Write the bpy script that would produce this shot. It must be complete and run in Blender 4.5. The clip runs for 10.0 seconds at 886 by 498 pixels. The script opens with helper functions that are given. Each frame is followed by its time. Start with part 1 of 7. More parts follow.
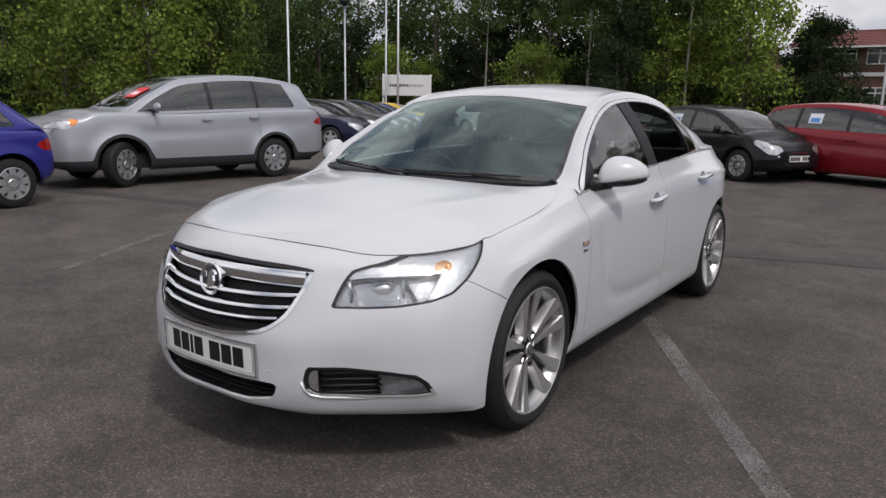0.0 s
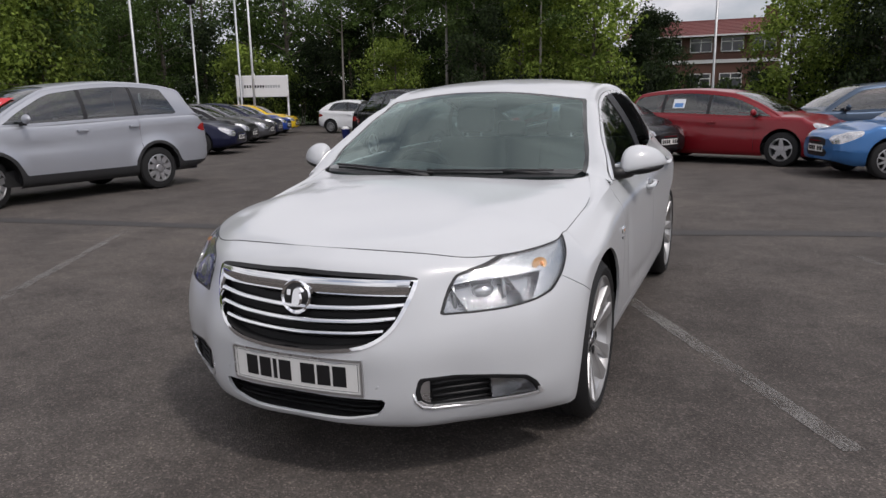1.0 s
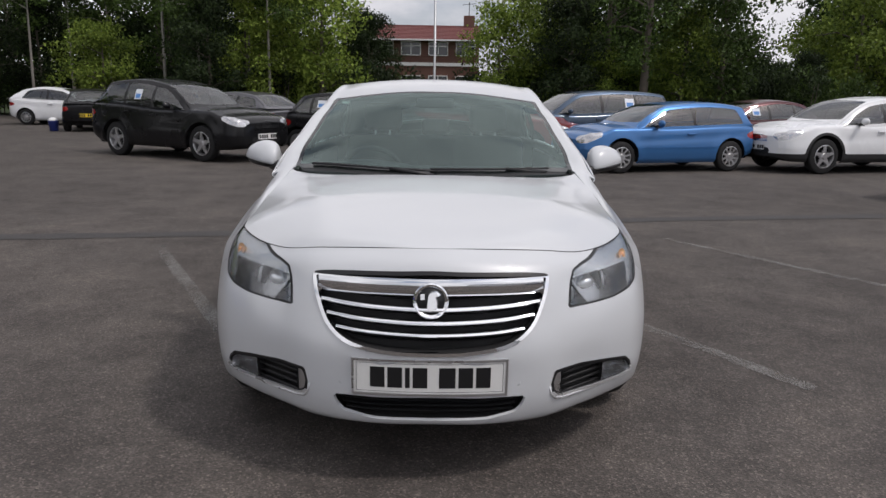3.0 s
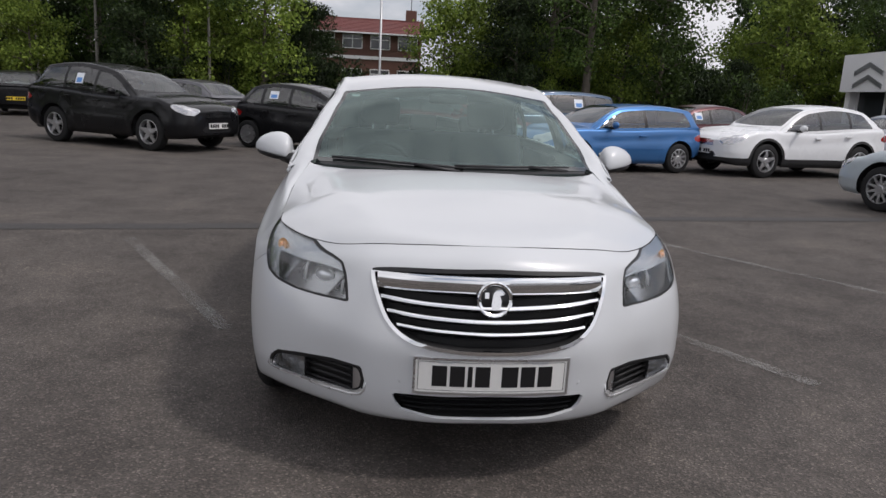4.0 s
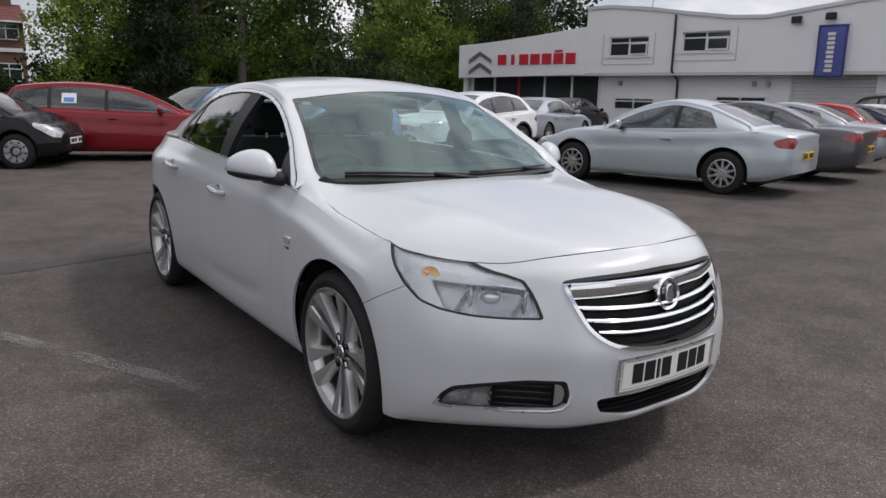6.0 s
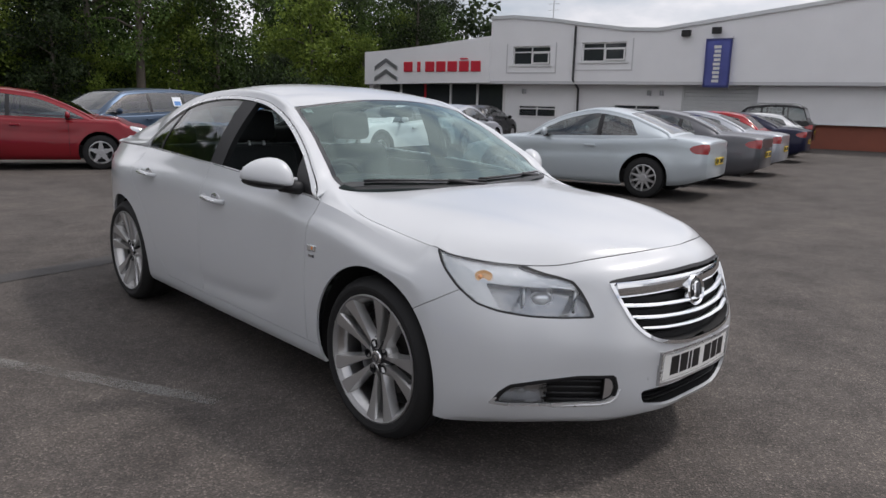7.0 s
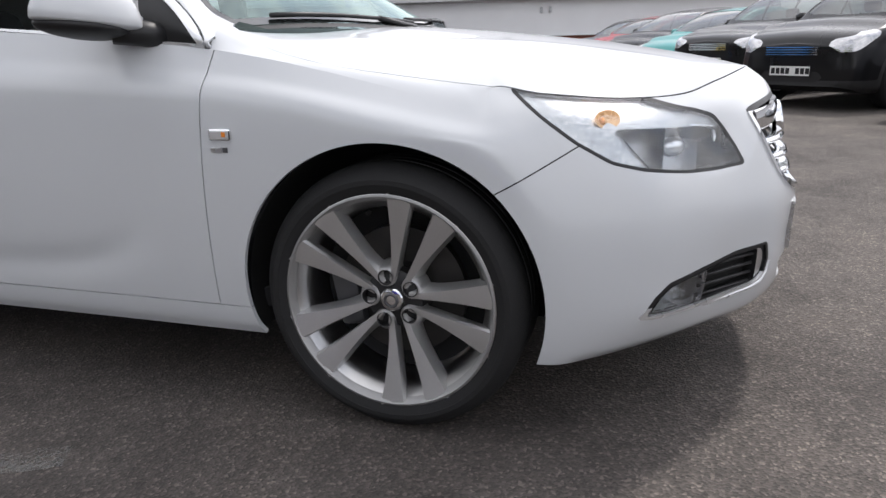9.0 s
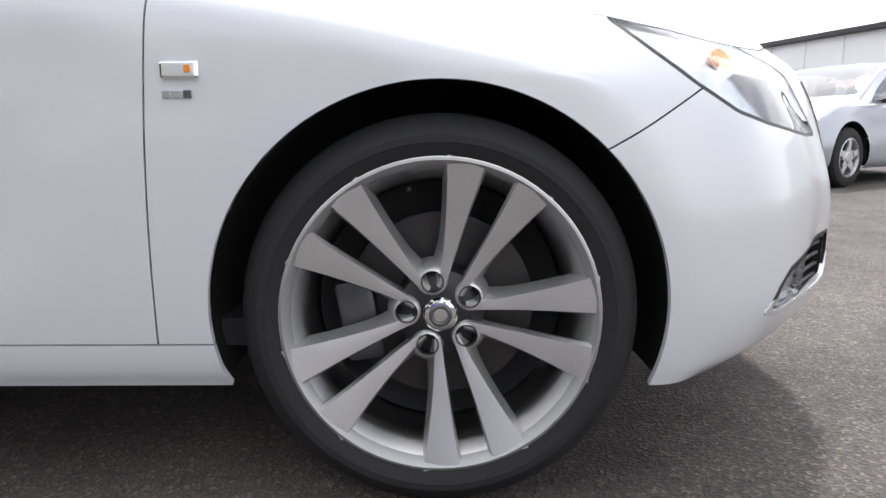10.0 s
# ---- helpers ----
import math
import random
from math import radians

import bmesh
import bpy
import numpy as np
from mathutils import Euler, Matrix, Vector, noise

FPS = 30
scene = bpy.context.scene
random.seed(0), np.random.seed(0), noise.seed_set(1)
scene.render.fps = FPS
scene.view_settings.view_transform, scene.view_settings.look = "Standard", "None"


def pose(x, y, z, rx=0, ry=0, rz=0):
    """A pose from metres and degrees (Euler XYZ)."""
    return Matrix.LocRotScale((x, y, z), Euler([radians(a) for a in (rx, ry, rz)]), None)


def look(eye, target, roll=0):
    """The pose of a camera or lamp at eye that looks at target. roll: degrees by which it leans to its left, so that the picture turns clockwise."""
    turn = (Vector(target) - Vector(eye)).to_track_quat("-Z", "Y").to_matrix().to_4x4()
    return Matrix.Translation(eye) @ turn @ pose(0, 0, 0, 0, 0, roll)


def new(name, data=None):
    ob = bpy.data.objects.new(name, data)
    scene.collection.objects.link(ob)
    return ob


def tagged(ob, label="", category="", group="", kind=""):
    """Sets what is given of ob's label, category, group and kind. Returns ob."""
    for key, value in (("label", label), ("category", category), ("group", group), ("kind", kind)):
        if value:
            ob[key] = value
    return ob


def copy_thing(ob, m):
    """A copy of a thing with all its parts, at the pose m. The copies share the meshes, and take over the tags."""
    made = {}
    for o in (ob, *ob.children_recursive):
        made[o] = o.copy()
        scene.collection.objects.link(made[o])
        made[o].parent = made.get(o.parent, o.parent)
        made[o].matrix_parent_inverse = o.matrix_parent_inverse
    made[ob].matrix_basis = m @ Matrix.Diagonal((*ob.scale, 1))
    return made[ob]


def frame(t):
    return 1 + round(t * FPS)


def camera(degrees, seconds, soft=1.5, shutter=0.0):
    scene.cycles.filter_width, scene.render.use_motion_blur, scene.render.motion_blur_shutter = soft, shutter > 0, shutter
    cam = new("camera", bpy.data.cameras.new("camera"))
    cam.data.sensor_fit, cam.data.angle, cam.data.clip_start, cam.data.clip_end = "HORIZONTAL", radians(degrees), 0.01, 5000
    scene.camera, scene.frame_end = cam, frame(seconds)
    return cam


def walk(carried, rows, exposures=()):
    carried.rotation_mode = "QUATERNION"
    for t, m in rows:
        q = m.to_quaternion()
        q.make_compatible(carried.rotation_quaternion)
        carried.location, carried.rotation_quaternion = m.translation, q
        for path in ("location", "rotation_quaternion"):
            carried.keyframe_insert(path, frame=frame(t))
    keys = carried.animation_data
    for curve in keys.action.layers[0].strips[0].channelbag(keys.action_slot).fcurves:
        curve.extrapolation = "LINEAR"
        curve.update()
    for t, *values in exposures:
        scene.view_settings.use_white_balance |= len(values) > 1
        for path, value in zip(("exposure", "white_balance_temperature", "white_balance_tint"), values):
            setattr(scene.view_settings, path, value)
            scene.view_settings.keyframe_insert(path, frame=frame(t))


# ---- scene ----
cam = camera(63.7, 10.0)
PATH = [
    (0, (2.187, -2.547, 1.345), (1.064, -0.941, 0.945), 1.1),
    (0.5, (1.864, -2.739, 1.341), (0.894, -1.037, 0.94), 1.8),
    (1, (1.423, -2.932, 1.349), (0.651, -1.133, 0.942), -1.1),
    (1.5, (0.973, -3.153, 1.344), (0.478, -1.254, 0.955), 0.6),
    (2, (0.542, -3.22, 1.334), (0.286, -1.274, 0.946), 0.5),
    (2.5, (0.217, -3.257, 1.373), (0.147, -1.3, 0.965), 0.2),
    (4, (-0.428, -3.199, 1.357), (-0.22, -1.256, 0.932), 2.9),
    (4.5, (-0.845, -3.133, 1.369), (-0.406, -1.229, 0.942), 2.2),
    (5, (-1.304, -2.927, 1.376), (-0.645, -1.09, 0.94), 0.3),
    (5.5, (-1.763, -2.729, 1.368), (-0.836, -1.008, 0.945), 1.4),
    (6, (-2.122, -2.497, 1.374), (-0.991, -0.901, 0.955), 1.2),
    (7.5, (-2.667, -1.991, 1.372), (-1.247, -0.647, 0.953), 1.7),
    (8, (-2.578, -1.598, 1.272), (-1.065, -0.378, 0.801), 1.3),
    (8.5, (-2.508, -1.131, 1.124), (-0.827, -0.156, 0.651), 0.4),
    (9, (-2.376, -0.634, 0.947), (-0.553, -0.032, 0.385), -1.7),
    (9.5, (-2.182, -0.233, 0.819), (-0.281, 0.011, 0.247), -2.1),
    (10, (-2.04, 0.006, 0.658), (-0.069, -0.005, 0.318), -0.2),
]
EXPOSURE = [(0, 0.06), (4.5, 0.12), (6.0, 0.20), (7.5, 0.28), (8.0, 0.38), (8.5, 0.53), (9.0, 0.82), (9.5, 1.22), (10, 1.48)]
walk(cam, [(t, look(eye, target, roll)) for t, eye, target, roll in PATH], [(t, stops, 6440 - 8 * t, 15 - 0.25 * t) for t, stops in EXPOSURE])

# ---- sky, sun, exposure ----
SUN = Vector((0.65, -0.28, 1.0)).normalized()
world = bpy.data.worlds.new("sky")
scene.world = world
world.use_nodes = True
wn, wl = world.node_tree.nodes, world.node_tree.links
wn.clear()
w_out = wn.new("ShaderNodeOutputWorld")
w_bg = wn.new("ShaderNodeBackground")
w_sky = wn.new("ShaderNodeTexSky")
w_sky.sky_type = "NISHITA"
w_sky.sun_disc = False
w_sky.sun_elevation = math.asin(SUN.z)
w_sky.sun_rotation = math.atan2(SUN.x, SUN.y)
w_sky.air_density, w_sky.dust_density = 1.0, 2.0
w_co = wn.new("ShaderNodeTexCoord")
w_map = wn.new("ShaderNodeMapping")
w_map.inputs["Scale"].default_value = (1.0, 1.0, 2.6)
w_noise = wn.new("ShaderNodeTexNoise")
w_noise.inputs["Scale"].default_value = 2.3
w_noise.inputs["Detail"].default_value = 7.0
w_noise.inputs["Roughness"].default_value = 0.55
w_ramp = wn.new("ShaderNodeValToRGB")
w_ramp.color_ramp.elements[0].position, w_ramp.color_ramp.elements[1].position = 0.26, 0.50
w_cloud = wn.new("ShaderNodeValToRGB")
w_cloud.color_ramp.elements[0].position, w_cloud.color_ramp.elements[0].color = 0.38, (5.6, 5.7, 6.0, 1)
w_cloud.color_ramp.elements[1].position, w_cloud.color_ramp.elements[1].color = 0.66, (9.5, 9.5, 9.6, 1)
w_mix = wn.new("ShaderNodeMix")
w_mix.data_type = "RGBA"
wl.new(w_co.outputs["Generated"], w_map.inputs["Vector"])
wl.new(w_map.outputs[0], w_noise.inputs["Vector"])
wl.new(w_noise.outputs["Fac"], w_ramp.inputs[0])
wl.new(w_noise.outputs["Fac"], w_cloud.inputs[0])
wl.new(w_ramp.outputs[0], w_mix.inputs[0])
wl.new(w_sky.outputs[0], w_mix.inputs[6])
wl.new(w_cloud.outputs[0], w_mix.inputs[7])
# thin cloud is brighter round the sun
w_dot = wn.new("ShaderNodeVectorMath")
w_dot.operation = "DOT_PRODUCT"
w_dot.inputs[1].default_value = SUN
wl.new(w_co.outputs["Generated"], w_dot.inputs[0])
w_pos = wn.new("ShaderNodeMath")
w_pos.operation = "MAXIMUM"
w_pos.inputs[1].default_value = 0.0
w_pow = wn.new("ShaderNodeMath")
w_pow.operation = "POWER"
w_pow.inputs[1].default_value = 4.0
w_gain = wn.new("ShaderNodeMath")
w_gain.operation = "MULTIPLY_ADD"
w_gain.inputs[1].default_value, w_gain.inputs[2].default_value = 0.75, 0.94
w_glow = wn.new("ShaderNodeVectorMath")
w_glow.operation = "SCALE"
wl.new(w_dot.outputs["Value"], w_pos.inputs[0])
wl.new(w_pos.outputs[0], w_pow.inputs[0])
wl.new(w_pow.outputs[0], w_gain.inputs[0])
wl.new(w_mix.outputs[2], w_glow.inputs[0])
wl.new(w_gain.outputs[0], w_glow.inputs["Scale"])
wl.new(w_glow.outputs[0], w_bg.inputs[0])
w_bg.inputs[1].default_value = 0.10
wl.new(w_bg.outputs[0], w_out.inputs[0])

sun_data = bpy.data.lights.new("sun", "SUN")
sun_data.energy, sun_data.angle, sun_data.color = 1.4, radians(5.0), (1.0, 0.95, 0.88)
sun = new("sun", sun_data)
sun.matrix_world = look(SUN * 60, (0, 0, 0))
scene.view_settings.exposure = 0.0

# ---- materials ----
def mat(name, color, rough=0.5, metal=0.0, coat=0.0, vary=0.08, scale=6.0, fine=0.04, fine_scale=90.0, bump=0.0, bump_scale=120.0, spec=0.5, emit=0.0, trans=0.0, random=0.0, ior=1.45):
    """A surface with colour variation at two scales, uneven gloss and fine relief."""
    m = bpy.data.materials.new(name)
    m.use_nodes = True
    n, l = m.node_tree.nodes, m.node_tree.links
    b = n["Principled BSDF"]
    b.inputs["Roughness"].default_value = rough
    b.inputs["Metallic"].default_value = metal
    b.inputs["Coat Weight"].default_value = coat
    b.inputs["Coat Roughness"].default_value = 0.03
    b.inputs["Specular IOR Level"].default_value = spec
    b.inputs["Transmission Weight"].default_value = trans
    b.inputs["IOR"].default_value = ior
    co = n.new("ShaderNodeTexCoord")
    big, small = n.new("ShaderNodeTexNoise"), n.new("ShaderNodeTexNoise")
    for t, s, d in ((big, scale, 5.0), (small, fine_scale, 3.0)):
        t.inputs["Scale"].default_value, t.inputs["Detail"].default_value = s, d
        l.new(co.outputs["Object"], t.inputs["Vector"])
    rgb = n.new("ShaderNodeRGB")
    rgb.outputs[0].default_value = (*color, 1)
    amount = n.new("ShaderNodeMath")
    amount.operation = "MULTIPLY_ADD"
    amount.inputs[1].default_value, amount.inputs[2].default_value = 2 * vary, 1 - vary
    l.new(big.outputs["Fac"], amount.inputs[0])
    amount2 = n.new("ShaderNodeMath")
    amount2.operation = "MULTIPLY_ADD"
    amount2.inputs[1].default_value, amount2.inputs[2].default_value = 2 * fine, -fine
    l.new(small.outputs["Fac"], amount2.inputs[0])
    total = n.new("ShaderNodeMath")
    total.operation = "ADD"
    l.new(amount.outputs[0], total.inputs[0])
    l.new(amount2.outputs[0], total.inputs[1])
    last = total
    if random:
        info = n.new("ShaderNodeObjectInfo")
        r = n.new("ShaderNodeMath")
        r.operation = "MULTIPLY_ADD"
        r.inputs[1].default_value, r.inputs[2].default_value = 2 * random, 1 - random
        l.new(info.outputs["Random"], r.inputs[0])
        last = n.new("ShaderNodeMath")
        last.operation = "MULTIPLY"
        l.new(total.outputs[0], last.inputs[0])
        l.new(r.outputs[0], last.inputs[1])
    tint = n.new("ShaderNodeVectorMath")
    tint.operation = "SCALE"
    l.new(rgb.outputs[0], tint.inputs[0])
    l.new(last.outputs[0], tint.inputs["Scale"])
    l.new(tint.outputs[0], b.inputs["Base Color"])
    gloss = n.new("ShaderNodeMath")
    gloss.operation = "MULTIPLY_ADD"
    gloss.inputs[1].default_value, gloss.inputs[2].default_value = 0.35 * rough, 0.82 * rough
    l.new(big.outputs["Fac"], gloss.inputs[0])
    l.new(gloss.outputs[0], b.inputs["Roughness"])
    if bump:
        bp = n.new("ShaderNodeBump")
        bp.inputs["Strength"].default_value, bp.inputs["Distance"].default_value = bump, 0.01
        tex = n.new("ShaderNodeTexNoise")
        tex.inputs["Scale"].default_value, tex.inputs["Detail"].default_value = bump_scale, 4.0
        l.new(co.outputs["Object"], tex.inputs["Vector"])
        l.new(tex.outputs["Fac"], bp.inputs["Height"])
        l.new(bp.outputs[0], b.inputs["Normal"])
    if emit:
        b.inputs["Emission Color"].default_value = (*color, 1)
        b.inputs["Emission Strength"].default_value = emit
    return m


def glass(name, color, mirror=1.3, floor=0.02, rough=0.02, shade=(1.0, 1.0, 1.0)):
    """Thin tinted glass: see-through tint with a mirror-like surface."""
    m = bpy.data.materials.new(name)
    m.use_nodes = True
    n, l = m.node_tree.nodes, m.node_tree.links
    n.clear()
    out = n.new("ShaderNodeOutputMaterial")
    clear, shine, mix = n.new("ShaderNodeBsdfTransparent"), n.new("ShaderNodeBsdfGlossy"), n.new("ShaderNodeMixShader")
    clear.inputs[0].default_value = (*color, 1)
    shine.inputs["Color"].default_value = (*shade, 1)
    shine.inputs["Roughness"].default_value = rough
    lw = n.new("ShaderNodeLayerWeight")
    lw.inputs["Blend"].default_value = 0.5
    steep, gain = n.new("ShaderNodeMath"), n.new("ShaderNodeMath")
    steep.operation = "POWER"
    steep.inputs[1].default_value = 5.0
    l.new(lw.outputs["Facing"], steep.inputs[0])
    gain.operation = "MULTIPLY_ADD"
    gain.use_clamp = True
    gain.inputs[1].default_value, gain.inputs[2].default_value = 0.95, 0.043 * mirror + floor
    l.new(steep.outputs[0], gain.inputs[0])
    l.new(gain.outputs[0], mix.inputs[0])
    l.new(clear.outputs[0], mix.inputs[1])
    l.new(shine.outputs[0], mix.inputs[2])
    l.new(mix.outputs[0], out.inputs[0])
    return m


def asphalt_material():
    m = bpy.data.materials.new("asphalt")
    m.use_nodes = True
    n, l = m.node_tree.nodes, m.node_tree.links
    b = n["Principled BSDF"]
    co = n.new("ShaderNodeTexCoord")

    def tex(scale, detail, rough=0.55):
        t = n.new("ShaderNodeTexNoise")
        t.inputs["Scale"].default_value, t.inputs["Detail"].default_value, t.inputs["Roughness"].default_value = scale, detail, rough
        l.new(co.outputs["Object"], t.inputs["Vector"])
        return t

    def ramp(src, stops):
        r = n.new("ShaderNodeValToRGB")
        els = r.color_ramp.elements
        els[0].position, els[0].color = stops[0][0], (*stops[0][1], 1)
        els[1].position, els[1].color = stops[-1][0], (*stops[-1][1], 1)
        for p, c in stops[1:-1]:
            els.new(p).color = (*c, 1)
        l.new(src, r.inputs[0])
        return r

    def mixed(kind, fac, a, c):
        x = n.new("ShaderNodeMix")
        x.data_type, x.blend_type = "RGBA", kind
        if isinstance(fac, float):
            x.inputs[0].default_value = fac
        else:
            l.new(fac, x.inputs[0])
        l.new(a, x.inputs[6])
        l.new(c, x.inputs[7])
        return x.outputs[2]

    patches = ramp(tex(0.22, 4).outputs[0], [(0.34, (0.066, 0.058, 0.053)), (0.52, (0.080, 0.071, 0.065)), (0.70, (0.100, 0.088, 0.079))])
    blot = ramp(tex(1.7, 6, 0.62).outputs[0], [(0.36, (0.74, 0.73, 0.73)), (0.52, (1.0, 1.0, 1.0)), (0.68, (1.2, 1.18, 1.16))])
    col = mixed("MULTIPLY", 1.0, patches.outputs[0], blot.outputs[0])
    vor = n.new("ShaderNodeTexVoronoi")
    vor.inputs["Scale"].default_value = 135.0
    l.new(co.outputs["Object"], vor.inputs["Vector"])
    sep = n.new("ShaderNodeSeparateColor")
    l.new(vor.outputs["Color"], sep.inputs[0])
    stones = ramp(sep.outputs[0], [(0.0, (0.50, 0.50, 0.50)), (0.55, (0.92, 0.91, 0.90)), (0.86, (1.25, 1.22, 1.19)), (1.0, (2.5, 2.4, 2.3))])
    col = mixed("MULTIPLY", 0.75, col, stones.outputs[0])
    crumbs = ramp(tex(9.0, 5, 0.7).outputs[0], [(0.33, (0.82, 0.82, 0.82)), (0.66, (1.14, 1.14, 1.14))])
    col = mixed("MULTIPLY", 1.0, col, crumbs.outputs[0])
    l.new(col, b.inputs["Base Color"])
    b.inputs["Roughness"].default_value = 0.86
    b.inputs["Specular IOR Level"].default_value = 0.35
    bp = n.new("ShaderNodeBump")
    bp.inputs["Strength"].default_value, bp.inputs["Distance"].default_value = 0.9, 0.004
    l.new(vor.outputs["Distance"], bp.inputs["Height"])
    l.new(bp.outputs[0], b.inputs["Normal"])
    return m


def foliage(name, dark, light, glossy=0.6):
    """Leaves: hue and brightness differ from leaf to leaf and from tree to tree; sunlit and shaded clumps are painted
    in; light shines through a little.
    """
    m = bpy.data.materials.new(name)
    m.use_nodes = True
    n, l = m.node_tree.nodes, m.node_tree.links
    b = n["Principled BSDF"]
    geo, info = n.new("ShaderNodeNewGeometry"), n.new("ShaderNodeObjectInfo")
    r = n.new("ShaderNodeValToRGB")
    r.color_ramp.elements[0].color, r.color_ramp.elements[1].color = (*dark, 1), (*light, 1)
    l.new(geo.outputs["Random Per Island"], r.inputs[0])
    hsv = n.new("ShaderNodeHueSaturation")
    v = n.new("ShaderNodeMath")
    v.operation = "MULTIPLY_ADD"
    v.inputs[1].default_value, v.inputs[2].default_value = 0.5, 0.75
    l.new(info.outputs["Random"], v.inputs[0])
    # sunlit clumps and dark gaps of the crown, put into the leaf colour by noise
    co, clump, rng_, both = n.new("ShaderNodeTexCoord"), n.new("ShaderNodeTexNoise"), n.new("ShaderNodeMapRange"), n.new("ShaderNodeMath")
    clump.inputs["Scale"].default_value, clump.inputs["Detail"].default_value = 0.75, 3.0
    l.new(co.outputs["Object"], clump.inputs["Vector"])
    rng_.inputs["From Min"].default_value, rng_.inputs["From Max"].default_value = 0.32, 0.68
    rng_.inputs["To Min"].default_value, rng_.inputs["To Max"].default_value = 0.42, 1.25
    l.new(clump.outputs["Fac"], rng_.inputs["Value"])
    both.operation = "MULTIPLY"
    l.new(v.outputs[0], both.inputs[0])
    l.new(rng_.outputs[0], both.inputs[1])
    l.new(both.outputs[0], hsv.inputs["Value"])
    l.new(r.outputs[0], hsv.inputs["Color"])
    l.new(hsv.outputs[0], b.inputs["Base Color"])
    b.inputs["Roughness"].default_value = glossy
    b.inputs["Specular IOR Level"].default_value = 0.16
    tr, mx = n.new("ShaderNodeBsdfTranslucent"), n.new("ShaderNodeMixShader")
    l.new(hsv.outputs[0], tr.inputs[0])
    mx.inputs[0].default_value = 0.3
    l.new(b.outputs[0], mx.inputs[1])
    l.new(tr.outputs[0], mx.inputs[2])
    l.new(mx.outputs[0], n["Material Output"].inputs[0])
    return m


M_ASPHALT = asphalt_material()
M_TAR = mat("tar_strip", (0.045, 0.042, 0.041), 0.8, vary=0.25, scale=3, fine=0.25, fine_scale=140, bump=0.4)
def worn_paint():
    """Road paint rubbed through to the asphalt in patches and specks."""
    m = mat("worn_road_paint", (0.215, 0.208, 0.198), 0.85, vary=0.3, scale=3, fine=0.3, fine_scale=120, bump=0.4)
    n, l = m.node_tree.nodes, m.node_tree.links
    co = n.new("ShaderNodeTexCoord")
    patch, speck, total, step = n.new("ShaderNodeTexNoise"), n.new("ShaderNodeTexNoise"), n.new("ShaderNodeMath"), n.new("ShaderNodeMapRange")
    for t, s, d in ((patch, 3.2, 4.0), (speck, 75.0, 3.0)):
        t.inputs["Scale"].default_value, t.inputs["Detail"].default_value = s, d
        l.new(co.outputs["Object"], t.inputs["Vector"])
    total.operation = "ADD"
    l.new(patch.outputs["Fac"], total.inputs[0])
    l.new(speck.outputs["Fac"], total.inputs[1])
    step.inputs["From Min"].default_value, step.inputs["From Max"].default_value = 0.86, 1.12
    step.inputs["To Min"].default_value, step.inputs["To Max"].default_value = 0.03, 0.58
    l.new(total.outputs[0], step.inputs["Value"])
    l.new(step.outputs[0], n["Principled BSDF"].inputs["Alpha"])
    return m


M_LINE = worn_paint()
M_GRASS = mat("grass", (0.055, 0.085, 0.025), 0.9, vary=0.3, scale=1.2, fine=0.3, fine_scale=30, bump=0.6, bump_scale=40)
M_TYRE = mat("tyre_rubber", (0.016, 0.016, 0.0165), 0.70, spec=0.35, vary=0.15, fine=0.12, bump=0.12, bump_scale=200)
M_BLACK = mat("black_plastic", (0.012, 0.012, 0.013), 0.45, vary=0.1, fine=0.08, bump=0.05)
M_DARK = mat("dark_cavity", (0.010, 0.010, 0.0105), 0.8)
M_TRIM = mat("cladding", (0.022, 0.022, 0.023), 0.6, vary=0.12, fine=0.1, bump=0.1)
M_ALLOY = mat("alloy", (0.50, 0.50, 0.51), 0.32, 0.75, vary=0.06)
M_CHROME = mat("chrome", (0.82, 0.83, 0.84), 0.06, 1.0, vary=0.02, fine=0.0)
M_GLASS = glass("car_glass", (0.42, 0.47, 0.46), 1.4, 0.05)
M_LENS = glass("lamp_lens", (0.90, 0.92, 0.93))
M_REFLECT = mat("lamp_reflector", (0.88, 0.89, 0.90), 0.30, 0.85, vary=0.05)
M_RED = mat("tail_lamp", (0.30, 0.012, 0.012), 0.12, coat=1.0, vary=0.1)
M_AMBER = mat("amber_lens", (0.75, 0.24, 0.03), 0.15, coat=1.0)
M_PLATE_W = mat("white_plate", (0.70, 0.70, 0.68), 0.35, vary=0.04)
M_PLATE_Y = mat("yellow_plate", (0.70, 0.50, 0.03), 0.35, vary=0.04)
M_INK = mat("black_lettering", (0.01, 0.01, 0.011), 0.4)
M_SEAT = mat("dark_cloth", (0.025, 0.025, 0.027), 0.9, vary=0.15, fine=0.15, bump=0.2)


def paint(name, color, metallic=0.0):
    return mat("paint_" + name, color, 0.32 if metallic else 0.28, metallic, coat=0.6 if max(color) > 0.05 else 0.3, spec=0.2, vary=0.03, scale=2.0, fine=0.02 + 0.05 * metallic, fine_scale=600)

# ---- mesh tools ----
def empty(name, m, label, category, group="", kind=""):
    ob = new(name)
    ob.empty_display_size = 0.2
    ob.matrix_world = m
    return tagged(ob, label, category, group, kind)


def link(name, mesh, material, parent=None, label="", smooth=True):
    ob = new(name, mesh)
    if material is not None and not mesh.materials:
        mesh.materials.append(material)
    if smooth:
        for p in mesh.polygons:
            p.use_smooth = True
    if parent is not None:
        ob.parent = parent
    if label:
        ob["label"] = label
    return ob


